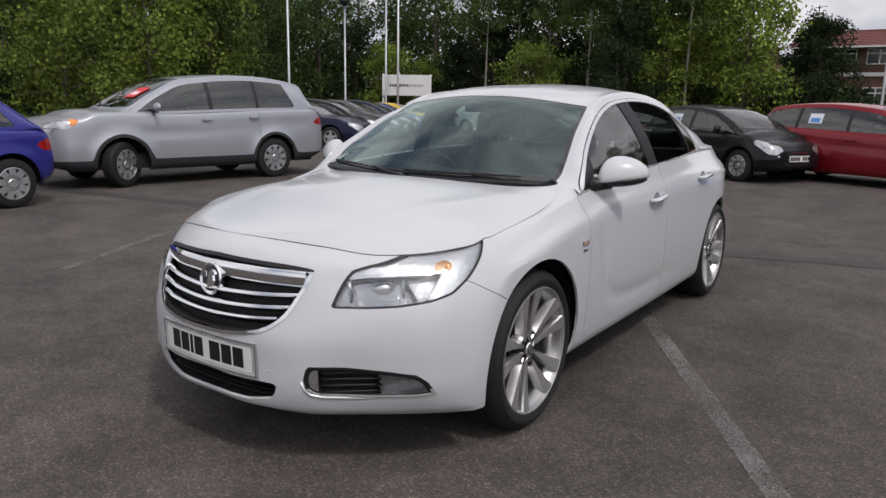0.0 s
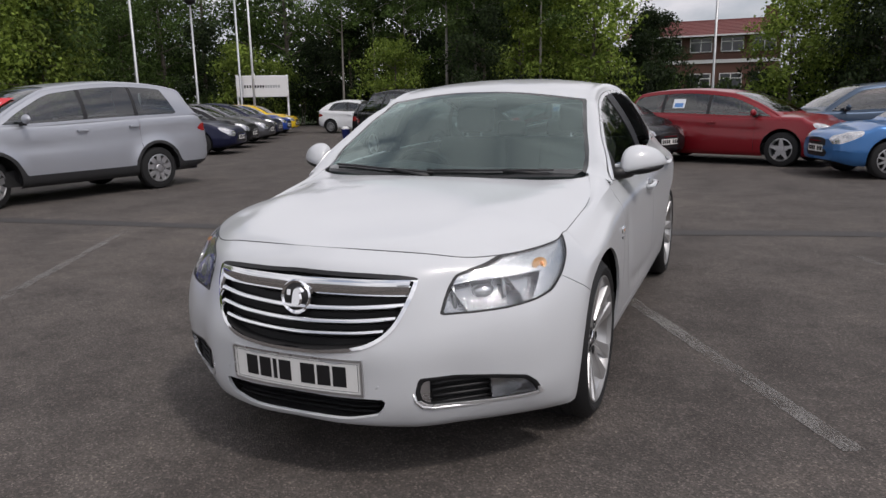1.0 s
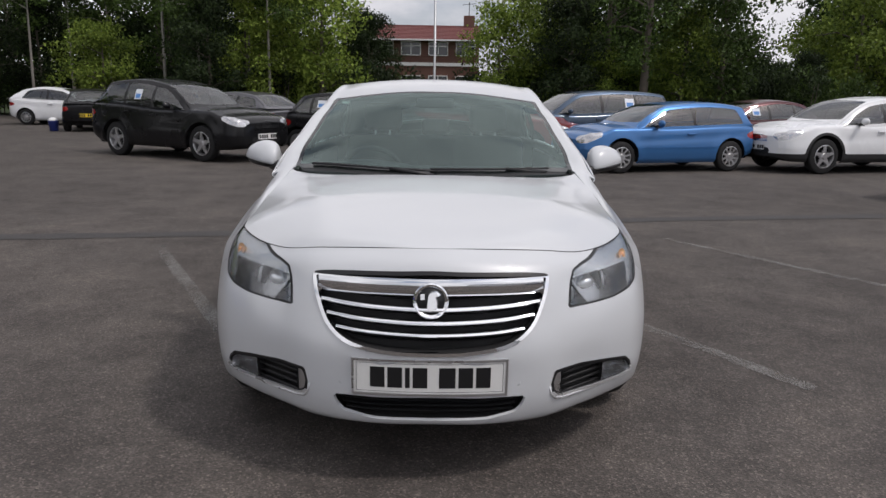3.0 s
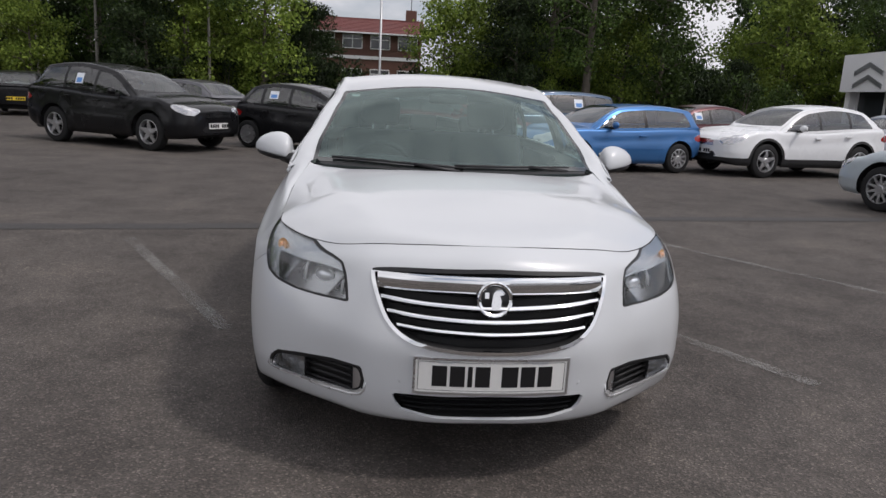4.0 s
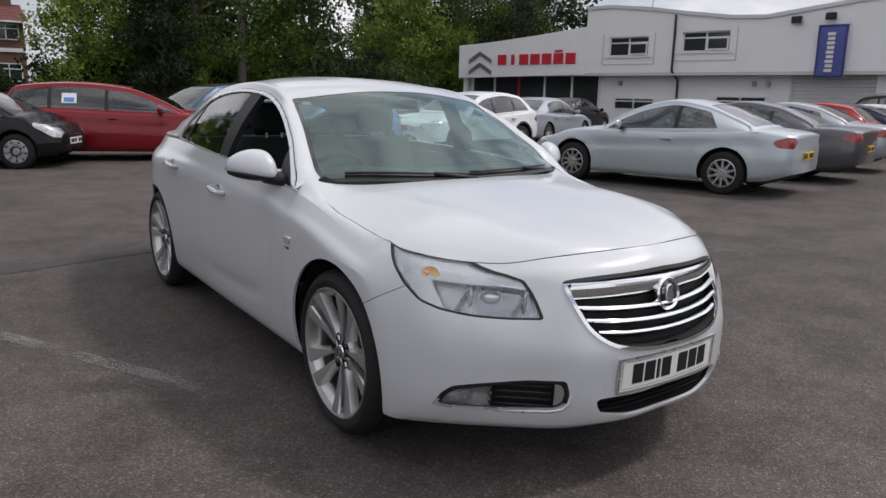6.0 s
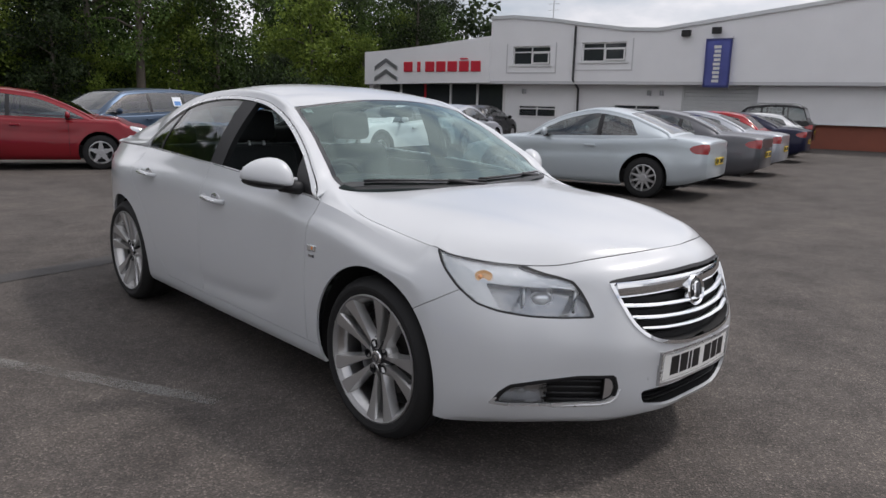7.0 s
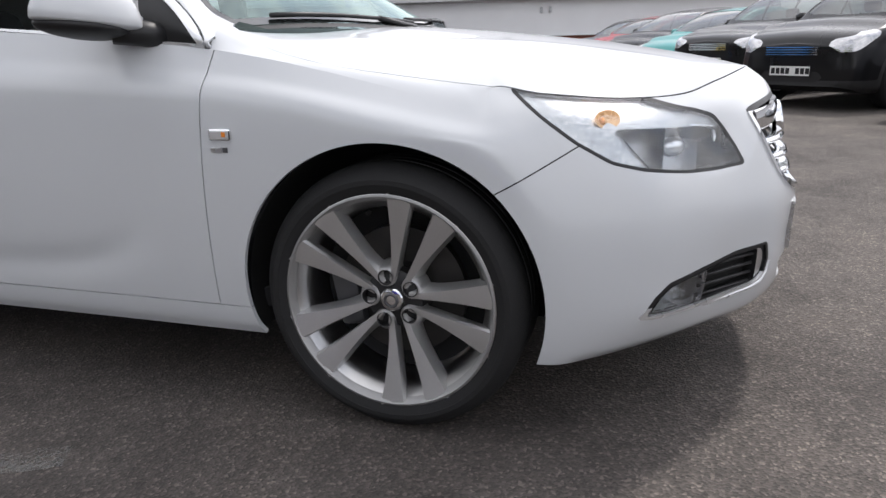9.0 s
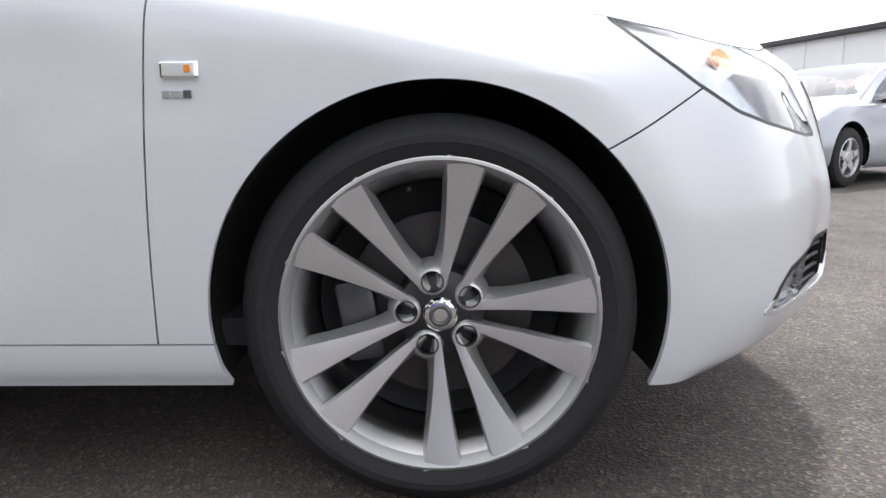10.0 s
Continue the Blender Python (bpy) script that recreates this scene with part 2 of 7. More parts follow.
def part(name, bm, material, parent=None, label="", smooth=False, angle=None):
    mesh = bpy.data.meshes.new(name)
    if angle is not None:
        smooth = True
        for e in bm.edges:
            if len(e.link_faces) == 2 and e.calc_face_angle(0) > radians(angle):
                e.smooth = False
    bm.to_mesh(mesh)
    bm.free()
    return link(name, mesh, material, parent, label, smooth)


def add_box(bm, x0, x1, y0, y1, z0, z1, bevel=0.0):
    start = len(bm.verts)
    made = bmesh.ops.create_cube(bm, size=1.0)["verts"]
    for v in made:
        v.co = Vector(((x0 + x1) / 2 + v.co.x * (x1 - x0), (y0 + y1) / 2 + v.co.y * (y1 - y0), (z0 + z1) / 2 + v.co.z * (z1 - z0)))
    if bevel:
        edges = list({e for v in made for e in v.link_edges})
        bmesh.ops.bevel(bm, geom=edges, offset=bevel, segments=2, affect="EDGES", profile=0.5)
    return bm


def box(x0, x1, y0, y1, z0, z1, bevel=0.0):
    return add_box(bmesh.new(), x0, x1, y0, y1, z0, z1, bevel)


def add_tube(bm, path, radii, sides=10, cap=True):
    """A tapering tube along a path of points."""
    rings = []
    path = [Vector(p) for p in path]
    for i, p in enumerate(path):
        d = (path[min(i + 1, len(path) - 1)] - path[max(i - 1, 0)]).normalized()
        a = d.cross(Vector((0.31, 0.17, 0.93)) if abs(d.z) < 0.9 else Vector((1, 0.1, 0))).normalized()
        b = d.cross(a)
        r = radii[i] if isinstance(radii, (list, tuple)) else radii
        rings.append([bm.verts.new(p + r * (math.cos(k * math.tau / sides) * a + math.sin(k * math.tau / sides) * b)) for k in range(sides)])
    for r0, r1 in zip(rings, rings[1:]):
        for k in range(sides):
            bm.faces.new((r0[k], r0[(k + 1) % sides], r1[(k + 1) % sides], r1[k]))
    if cap:
        bm.faces.new(list(reversed(rings[0])))
        bm.faces.new(rings[-1])
    return bm


def lathe(profile, sides=48, axis="x", closed=False):
    """Turns a profile of (radius, along) about the axis."""
    bm = bmesh.new()
    rings = []
    for k in range(sides):
        a = k * math.tau / sides
        c, s = math.cos(a), math.sin(a)
        rings.append([bm.verts.new((t, r * c, r * s) if axis == "x" else (r * c, r * s, t)) for r, t in profile])
    for k in range(sides):
        r0, r1 = rings[k], rings[(k + 1) % sides]
        for i in range(len(profile) - 1 + (1 if closed else 0)):
            j = (i + 1) % len(profile)
            bm.faces.new((r0[i], r0[j], r1[j], r1[i]))
    bmesh.ops.remove_doubles(bm, verts=bm.verts, dist=1e-5)
    bmesh.ops.recalc_face_normals(bm, faces=bm.faces)
    return bm


def pchip(pts):
    """A smooth curve through (x, y) points that does not overshoot."""
    xs, ys = np.array([p[0] for p in pts], float), np.array([p[1] for p in pts], float)
    h, d = np.diff(xs), np.diff(ys) / np.diff(xs)
    m = np.zeros_like(xs)
    m[0], m[-1] = d[0], d[-1]
    for i in range(1, len(xs) - 1):
        if d[i - 1] * d[i] > 0:
            w1, w2 = 2 * h[i] + h[i - 1], h[i] + 2 * h[i - 1]
            m[i] = (w1 + w2) / (w1 / d[i - 1] + w2 / d[i])

    def f(x):
        x = np.clip(np.asarray(x, float), xs[0], xs[-1])
        i = np.clip(np.searchsorted(xs, x) - 1, 0, len(xs) - 2)
        t = (x - xs[i]) / h[i]
        return (ys[i] * (1 + 2 * t) * (1 - t) ** 2 + m[i] * h[i] * t * (1 - t) ** 2 + ys[i + 1] * t * t * (3 - 2 * t) + m[i + 1] * h[i] * t * t * (t - 1))

    return f


def spline(pts, n, closed=False):
    """n points along a Catmull-Rom curve through pts (centripetal enough for outlines)."""
    p = np.array(pts, float)
    k = len(p)
    segs = k if closed else k - 1
    out = []
    for u in np.linspace(0, segs, n, endpoint=not closed):
        i = min(int(u), segs - 1)
        t = u - i
        if closed:
            a, b, c, d = p[(i - 1) % k], p[i % k], p[(i + 1) % k], p[(i + 2) % k]
        else:
            b, c = p[i], p[i + 1]
            a = p[i - 1] if i else 2 * b - c
            d = p[i + 2] if i + 2 < k else 2 * c - b
        out.append(0.5 * (2 * b + (c - a) * t + (2 * a - 5 * b + 4 * c - d) * t * t + (3 * b - a - 3 * c + d) * t**3))
    return np.array(out)


def inside(points, poly):
    """Signed distance of 2D points to a closed outline, negative inside."""
    p, q = np.asarray(points, float), np.asarray(poly, float)
    best, odd = np.full(len(p), 1e9), np.zeros(len(p), bool)
    for a, b in zip(q, np.roll(q, -1, 0)):
        e = b - a
        t = np.clip(((p - a) @ e) / max(e @ e, 1e-12), 0, 1)
        best = np.minimum(best, np.hypot(*(p - a - t[:, None] * e).T))
        cross = (a[1] > p[:, 1]) != (b[1] > p[:, 1])
        with np.errstate(divide="ignore", invalid="ignore"):
            odd ^= cross & (p[:, 0] < a[0] + (p[:, 1] - a[1]) * e[0] / (e[1] if abs(e[1]) > 1e-12 else 1e-12))
    return np.where(odd, -best, best)


def grid(P):
    """Vertices and faces of an array of points (rows, columns, 3)."""
    r, c = P.shape[:2]
    faces = [(i * c + j, i * c + j + 1, (i + 1) * c + j + 1, (i + 1) * c + j) for i in range(r - 1) for j in range(c - 1)]
    return P.reshape(-1, 3).copy(), faces


def split(V, F, f):
    """Cuts the faces along f = 0. Gives the vertices, the faces where f < 0 and those where f > 0."""
    f = np.where(np.abs(f) < 1e-6, 1e-6, f)
    V = [tuple(v) for v in V]
    neg, pos, cut = [], [], {}

    def middle(a, b):
        key = (a, b) if a < b else (b, a)
        if key not in cut:
            t = f[key[0]] / (f[key[0]] - f[key[1]])
            p, q = V[key[0]], V[key[1]]
            V.append(tuple(p[k] + t * (q[k] - p[k]) for k in range(3)))
            cut[key] = len(V) - 1
        return cut[key]

    for face in F:
        s = [f[i] < 0 for i in face]
        if all(s):
            neg.append(face)
        elif not any(s):
            pos.append(face)
        else:
            n_, p_ = [], []
            for k, a in enumerate(face):
                b = face[(k + 1) % len(face)]
                (n_ if s[k] else p_).append(a)
                if s[k] != s[(k + 1) % len(face)]:
                    m = middle(a, b)
                    n_.append(m)
                    p_.append(m)
            if len(n_) > 2:
                neg.append(tuple(n_))
            if len(p_) > 2:
                pos.append(tuple(p_))
    return np.array(V), neg, pos


def compact(V, F):
    used = sorted({i for f in F for i in f})
    at = {i: k for k, i in enumerate(used)}
    return np.array([V[i] for i in used]).reshape(-1, 3), [tuple(at[i] for i in f) for f in F]


def sheet(name, V, F, material, parent, label="", mirror=False, both=False, thick=0.0, inset=0.0, smooth=True, sharp=None, edge=False):
    """A surface as one mesh part. both: with its mirror image; mirror: the mirror image alone; inset: moved inwards along the normals;
    thick: given a back and a rim."""
    if not F:
        return None
    V, F = compact(V, F)
    bm = bmesh.new()
    for side in ((1, -1) if both else ((-1,) if mirror else (1,))):
        vs = [bm.verts.new((side * x, y, z)) for x, y, z in V]
        for f in F:
            ids = f if side > 0 else f[::-1]
            try:
                bm.faces.new([vs[i] for i in ids])
            except ValueError:
                pass
    bmesh.ops.remove_doubles(bm, verts=bm.verts, dist=2e-5)
    if inset:
        bm.normal_update()
        for v in bm.verts:
            v.co -= v.normal * inset
    if thick:
        bm.normal_update()
        front = {v: v.normal.copy() for v in bm.verts}
        faces = list(bm.faces)
        border = [e for e in bm.edges if len(e.link_faces) == 1]
        back = {v: bm.verts.new(v.co - n * thick) for v, n in front.items()}
        for f in faces:
            bm.faces.new([back[v] for v in reversed(f.verts)])
        for e in border:
            lp = e.link_loops[0]
            a, b = lp.vert, lp.link_loop_next.vert
            try:
                g = bm.faces.new((b, a, back[a], back[b]))
            except ValueError:
                continue
            for ee in g.edges:
                ee.smooth = False
    if sharp is not None:
        for e in bm.edges:
            if len(e.link_faces) == 2 and e.calc_face_angle(0) > radians(sharp):
                e.smooth = False
    return part(name, bm, material, parent, label, smooth)

# ---- ground and markings ----
def ground_sheet(name, corners, z, material, label, cuts=1):
    bm = bmesh.new()
    vs = [bm.verts.new((x, y, z)) for x, y in corners]
    bm.faces.new(vs)
    ob = part(name, bm, material)
    return tagged(ob, label, "ground", kind="structure")


ground_sheet("ground", [(-900, -900), (900, -900), (900, 900), (-900, 900)], 0.0, M_ASPHALT, "worn grey brown asphalt of a car park with fine stones")


def strip(name, path, width, z, material, label, category, rag=0.0, seed=1):
    """A flat band on the ground along a path, with a ragged edge."""
    rnd = random.Random(seed)
    pts = spline(path, max(8, 8 * len(path)))
    bm = bmesh.new()
    rows = []
    for i, p in enumerate(pts):
        d = pts[min(i + 1, len(pts) - 1)] - pts[max(i - 1, 0)]
        d = d / np.hypot(*d)
        n = np.array([-d[1], d[0]])
        a, b = p + n * (width / 2 + rnd.uniform(-rag, rag)), p - n * (width / 2 + rnd.uniform(-rag, rag))
        rows.append((bm.verts.new((*a, z)), bm.verts.new((*b, z))))
    for (a, b), (c, d) in zip(rows, rows[1:]):
        bm.faces.new((a, b, d, c))
    return tagged(part(name, bm, material), label, category, kind="structure")


strip("repair_strip", [(-26, 0.6), (-12, 2.2), (-6.8, 3.0), (-3.3, 3.5), (-1.0, 3.95), (1.36, 4.64), (3.4, 5.1), (9, 6.0)], 0.27, 0.004, M_TAR, "dark tar repair strip across the asphalt", "repair strip", 0.012)


def bay_line(a, b, seed):
    """A thin worn coat of paint with ragged edges."""
    rnd = random.Random(seed)
    a, b = np.array(a, float), np.array(b, float)
    d = (b - a) / np.hypot(*(b - a))
    n, length = np.array([-d[1], d[0]]), np.hypot(*(b - a))
    bm = bmesh.new()
    rows = []
    for i in range(int(length / 0.03) + 1):
        w = 0.048 + rnd.uniform(-0.005, 0.004)
        e = rnd.uniform(-0.003, 0.003)
        rows.append([bm.verts.new((*(a + d * i * 0.03 + n * k), 0.004)) for k in (-w + e, 0.0, w + e)])
    for p, q in zip(rows, rows[1:]):
        for k in (0, 1):
            bm.faces.new((p[k], q[k], q[k + 1], p[k + 1]))
    bmesh.ops.recalc_face_normals(bm, faces=bm.faces)
    return tagged(part("bay_line", bm, M_LINE), "worn white painted parking bay line on asphalt", "road marking", "parking bay lines", kind="structure")


bay_line((1.87, 0.0), (-0.2, 3.4), 3)
bay_line((-2.5, 3.1), (-1.2, 0.7), 5)
bay_line((4.05, 1.1), (2.3, 3.8), 8)
bay_line((-4.9, 2.9), (-3.4, 0.2), 11)

bm = bmesh.new()
verge = [(-60, 4), (-40, 14), (-31, 33), (-20, 38), (-9, 33), (0, 25.5), (12, 27), (20, 37), (27, 60), (27, 160), (-160, 160), (-160, 10)]
top = [bm.verts.new((x, y, 0.06)) for x, y in verge]
low = [bm.verts.new((x, y, 0.0)) for x, y in verge]
bm.faces.new(top)
for i in range(len(top)):
    bm.faces.new((low[i], low[(i + 1) % len(top)], top[(i + 1) % len(top)], top[i]))
bmesh.ops.recalc_face_normals(bm, faces=bm.faces)
tagged(part("verge", bm, M_GRASS), "rough grass verge under the trees", "grass", kind="structure")

# ---- the showroom building ----
M_CLAD = mat("white_cladding", (0.80, 0.80, 0.81), 0.55, vary=0.06, scale=0.8, fine=0.03, fine_scale=30)
M_CLAD2 = mat("grey_cladding", (0.55, 0.55, 0.56), 0.5, vary=0.05, scale=0.7, fine=0.03)
M_SHUTTER = mat("grey_shutter", (0.52, 0.53, 0.53), 0.5, vary=0.06, scale=1.0)
M_ROOFEDGE = mat("pale_flashing", (0.60, 0.61, 0.62), 0.35, 0.2, vary=0.05, scale=1)
M_FRAME = mat("white_plastic", (0.75, 0.75, 0.75), 0.35, vary=0.03)
M_PANE = mat("window_pane", (0.035, 0.04, 0.045), 0.06, coat=0.5, vary=0.1)
M_BRICK = mat("red_brick", (0.22, 0.075, 0.05), 0.85, vary=0.2, scale=1.5, fine=0.2, fine_scale=40, bump=0.4, random=0.18)
M_TUB = mat("blue_plastic", (0.03, 0.05, 0.25), 0.45, vary=0.1)
M_SIGNRED = mat("red_sign", (0.55, 0.03, 0.05), 0.35, vary=0.04)
M_SIGNGREY = mat("brushed_sign_metal", (0.40, 0.41, 0.42), 0.3, 0.8, vary=0.08)
M_BANNER = mat("blue_fabric", (0.19, 0.22, 0.56), 0.75, vary=0.12, scale=3, fine=0.06)
M_PIPE = mat("dark_pipe", (0.03, 0.03, 0.032), 0.4)


def prism(bm, outline, y0, y1):
    """A flat-sided body: an outline in x and z, from y0 to y1."""
    a = [bm.verts.new((x, y0, z)) for x, z in outline]
    b = [bm.verts.new((x, y1, z)) for x, z in outline]
    n = len(outline)
    bm.faces.new(a)
    bm.faces.new(b[::-1])
    for i in range(n):
        bm.faces.new((a[(i + 1) % n], a[i], b[i], b[(i + 1) % n]))
    bmesh.ops.recalc_face_normals(bm, faces=bm.faces)
    return bm


BUILDING = pose(29.3, 7.2, 0, 0, 0, math.degrees(math.atan2(-0.98, 0.2)))
hall = empty("car_showroom", BUILDING, "white clad two storey car showroom with brick plinth", "building")


def eave(s):
    return float(pchip([(-18, 5.78), (-17, 5.84), (-8.74, 4.92), (-2.6, 5.66), (12, 7.5)])(s))


WIN = [(-16.31, -14.15, 3.50, 4.42), (-12.45, -10.2, 3.62, 4.52)]
edges = [-17.65, WIN[0][0], WIN[0][1], WIN[1][0], WIN[1][1], -8.74, -2.6, 4.0, 12.0]
for a, b in zip(edges, edges[1:]):
    hole = next((w for w in WIN if abs(w[0] - a) < 1e-6), None)
    if hole:
        part("wall_panel", prism(bmesh.new(), [(a, 2.7), (b, 2.7), (b, hole[2]), (a, hole[2])], 0, 0.3), M_CLAD, hall)
        part("wall_panel", prism(bmesh.new(), [(a, hole[3]), (b, hole[3]), (b, eave(b)), (a, eave(a))], 0, 0.3), M_CLAD, hall)
    else:
        part("wall_panel", prism(bmesh.new(), [(a, 2.7), (b, 2.7), (b, eave(b)), (a, eave(a))], 0, 0.3), M_CLAD, hall)
bm = bmesh.new()
wing_top = [(s, 4.34 + 0.66 * ((s + 26.4) / 8.75) ** 1.35) for s in np.linspace(-26.4, -17.65, 9)]
prism(bm, [(-26.4, 2.48), (-17.65, 2.62)] + wing_top[::-1], -0.05, 0.4)
part("sign_fascia", bm, M_CLAD, hall, "white curved fascia carrying the showroom sign")
bm = bmesh.new()
for a, b in zip(edges, edges[1:]):
    prism(bm, [(a, eave(a)), (b, eave(b)), (b, eave(b) + 0.16), (a, eave(a) + 0.16)], -0.08, 0.5)
part("roof_flashing", bm, M_ROOFEDGE, hall)
bm = bmesh.new()
for a, b in zip(edges, edges[1:]):
    prism(bm, [(a, eave(a) - 0.05), (b, eave(b) - 0.05), (b, eave(b) + 0.1), (a, eave(a) + 0.1)], 0.5, 22)
part("roof", bm, M_CLAD2, hall, "shallow grey metal roof")
part("soffit", box(-26.4, 12, 0.0, 1.1, 2.56, 2.7), M_CLAD2, hall, "grey soffit under the overhang")
bm = box(-17.1, -7.5, 0.7, 1.0, 0, 2.56)
part("ground_floor_wall", bm, M_CLAD, hall)
part("side_wall", box(11.7, 12, 0.3, 22, 0, 6.9), M_CLAD, hall)
part("end_wall", box(-26.4, -26.1, 0.4, 22, 0, 4.2), M_CLAD, hall)
part("back_wall", box(-26.4, 12, 21.7, 22, 0, 4.6), M_CLAD, hall)
shutter = part("roller_shutter", box(-7.6, -7.5, 0.60, 0.95, 0, 2.56), M_SHUTTER, hall, "grey slatted roller shutter")
for k in range(16):
    part("slat", box(-7.5, -4.3, 0.62 + 0.012 * (k % 2), 0.95, 0.16 * k, 0.16 * k + 0.152, 0.01), M_SHUTTER, shutter)
part("wall_panel", box(-4.3, 11.7, 0.5, 0.9, 1.0, 2.56), M_CLAD, hall)
plinth = part("plinth", box(-4.3, 12.0, 0.62, 0.98, 0, 0.995), M_BRICK, hall, "red brick plinth")
part("drip_edge", box(-4.3, 12.0, 0.44, 0.62, 0.985, 1.02), M_ROOFEDGE, hall)
part("showroom_glass", box(-26.1, -17.1, 0.9, 0.95, 0.1, 2.56), M_PANE, hall, "dark full height showroom glazing")
for s in (-26.1, -24.4, -22.6, -20.8, -19.0, -17.3):
    part("mullion", box(s, s + 0.12, 0.84, 1.0, 0, 2.56), M_SIGNRED if s == -22.6 else M_FRAME, hall)
for s in (-17.1, -13.0, -7.62):
    part("wall_rib", box(s, s + 0.12, 0.64, 0.72, 0, 2.56), M_FRAME, hall)


def window(w, y, parent, name="window"):
    a, b, z0, z1 = w
    bm = bmesh.new()
    t = 0.06
    for q in ((a, a + t, z0, z1), (b - t, b, z0, z1), (a, b, z0, z0 + t), (a, b, z1 - t, z1), ((a + b) / 2 - t / 2, (a + b) / 2 + t / 2, z0, z1), (a, b, z0 + 0.66 * (z1 - z0), z0 + 0.66 * (z1 - z0) + t)):
        add_box(bm, q[0], q[1], y - 0.03, y + 0.07, q[2], q[3])
    win = part(name, bm, M_FRAME, parent, "white framed casement window")
    part("pane", box(a + t, b - t, y + 0.02, y + 0.03, z0 + t, z1 - t), M_PANE, win, "dark reflecting pane")
    return win


for w in WIN:
    win = window(w, 0.12, hall)
    part("window_sill", box(w[0] - 0.15, w[1] + 0.15, -0.06, 0.1, w[2] - 0.08, w[2]), M_FRAME, win)
    bm = bmesh.new()
    sa, sb, s0, s1 = (w[0] + w[1]) / 2 + 0.08, w[1] - 0.04, w[2] + 0.05, w[2] + 0.62
    for q in ((sa, sa + 0.07, s0, s1), (sb - 0.07, sb, s0, s1), (sa + 0.07, sb - 0.07, s0, s0 + 0.07), (sa + 0.07, sb - 0.07, s1 - 0.07, s1)):
        add_box(bm, q[0], q[1], -0.04, 0.0, q[2], q[3])
    sash = part("open_sash", bm, M_FRAME, win, "casement sash standing ajar")
    part("pane", box(sa + 0.07, sb - 0.07, -0.025, -0.015, s0 + 0.07, s1 - 0.07), M_PANE, sash)
    bm = bmesh.new()
    for q in ((w[0] - 0.35, w[1] + 0.35, w[2] - 0.42, w[2] - 0.37), (w[0] - 0.35, w[0] - 0.3, w[2] - 0.42, w[3] + 0.15), (w[1] + 0.3, w[1] + 0.35, w[2] - 0.42, w[3] + 0.15)):
        add_box(bm, q[0], q[1], -0.02, 0.01, q[2], q[3])
    part("window_surround", bm, M_CLAD2, hall)
for w in ((-16.2, -14.0, 0.9, 1.5), (-10.9, -8.6, 0.9, 1.65)):
    window(w, 0.68, hall)
bm = bmesh.new()
add_tube(bm, [(-12.8, -0.1, 5.3), (-12.8, -0.1, 2.75), (-12.75, 0.5, 2.35), (-12.75, 0.6, 0.05)], 0.055)
part("drainpipe", bm, M_PIPE, hall, "dark grey rainwater pipe")
for s, z in ((-7.4, 4.78), (0.9, 4.9), (-6.1, 4.85)):
    lamp = part("floodlight", box(s - 0.2, s + 0.2, -0.32, -0.14, z - 0.14, z + 0.14, 0.03), M_BLACK, hall, "black wall floodlight")
    part("bracket", box(s - 0.04, s + 0.04, -0.14, 0.0, z - 0.05, z + 0.05), M_BLACK, lamp)
for s, z in ((-9.2, 2.2), (-15.9, 2.2), (-8.6, 2.2), (2.0, 2.1), (2.4, 2.1)):
    part("wall_lamp", box(s, s + 0.12, 0.40, 0.5 if s > -4.3 else 0.7, z - 0.12, z + 0.12, 0.02), M_SIGNGREY, hall)
bm = bmesh.new()
for k in (0, 1):
    z0 = 2.72 + 0.62 * k
    for sx in (1, -1):
        prism(bm, [(-24.72, z0 + 0.62), (-24.72, z0 + 0.40), (-24.72 + sx * 0.85, z0 - 0.05), (-24.72 + sx * 0.85, z0 + 0.17)], -0.13, -0.05)
part("chevron_emblem", bm, M_SIGNGREY, hall, "two stacked grey metal chevrons")
for k in range(7):
    s0 = -23.4 + 0.765 * k
    w = 0.22 if k == 1 else 0.62
    bm = box(s0 + (0.2 if k == 1 else 0), s0 + w + (0.2 if k == 1 else 0), -0.12, -0.05, 3.18, 3.74, 0.03)
    if k == 5:
        add_box(bm, s0 + 0.08, s0 + 0.54, -0.12, -0.05, 3.82, 3.90)
    part("sign_block", bm, M_SIGNRED, hall, "red raised sign block")
bm = bmesh.new()
cols, rows_ = 8, 16
vs = [[bm.verts.new((-6.5 + 1.1 * i / cols, -0.22 + 0.03 * math.sin(5.0 * j / rows_ + 1.5 * i / cols), 2.45 + 2.05 * j / rows_)) for i in range(cols + 1)] for j in range(rows_ + 1)]
for j in range(rows_):
    for i in range(cols):
        bm.faces.new((vs[j][i], vs[j][i + 1], vs[j + 1][i + 1], vs[j + 1][i]))
bmesh.ops.solidify(bm, geom=bm.faces[:], thickness=0.01)
banner = part("banner", bm, M_BANNER, None, smooth=True)
banner.matrix_world = BUILDING
tagged(banner, "blue fabric banner hanging on the showroom wall", "banner")
for k in range(9):
    part("lettering", box(-6.13 + 0.03 * (k % 2), -5.83, -0.262, -0.258, 2.66 + 0.18 * k, 2.78 + 0.18 * k), M_PLATE_W, banner)
bm = bmesh.new()
add_tube(bm, [(-6.52, -0.2, 4.52), (-5.38, -0.2, 4.52)], 0.02, 6)
add_tube(bm, [(-5.38, -0.2, 2.4), (-5.38, -0.2, 4.6)], 0.02, 6)
add_tube(bm, [(-5.38, -0.2, 4.52), (-5.38, 0.02, 4.52)], 0.02, 6)
part("banner_pole", bm, M_ALLOY, banner)
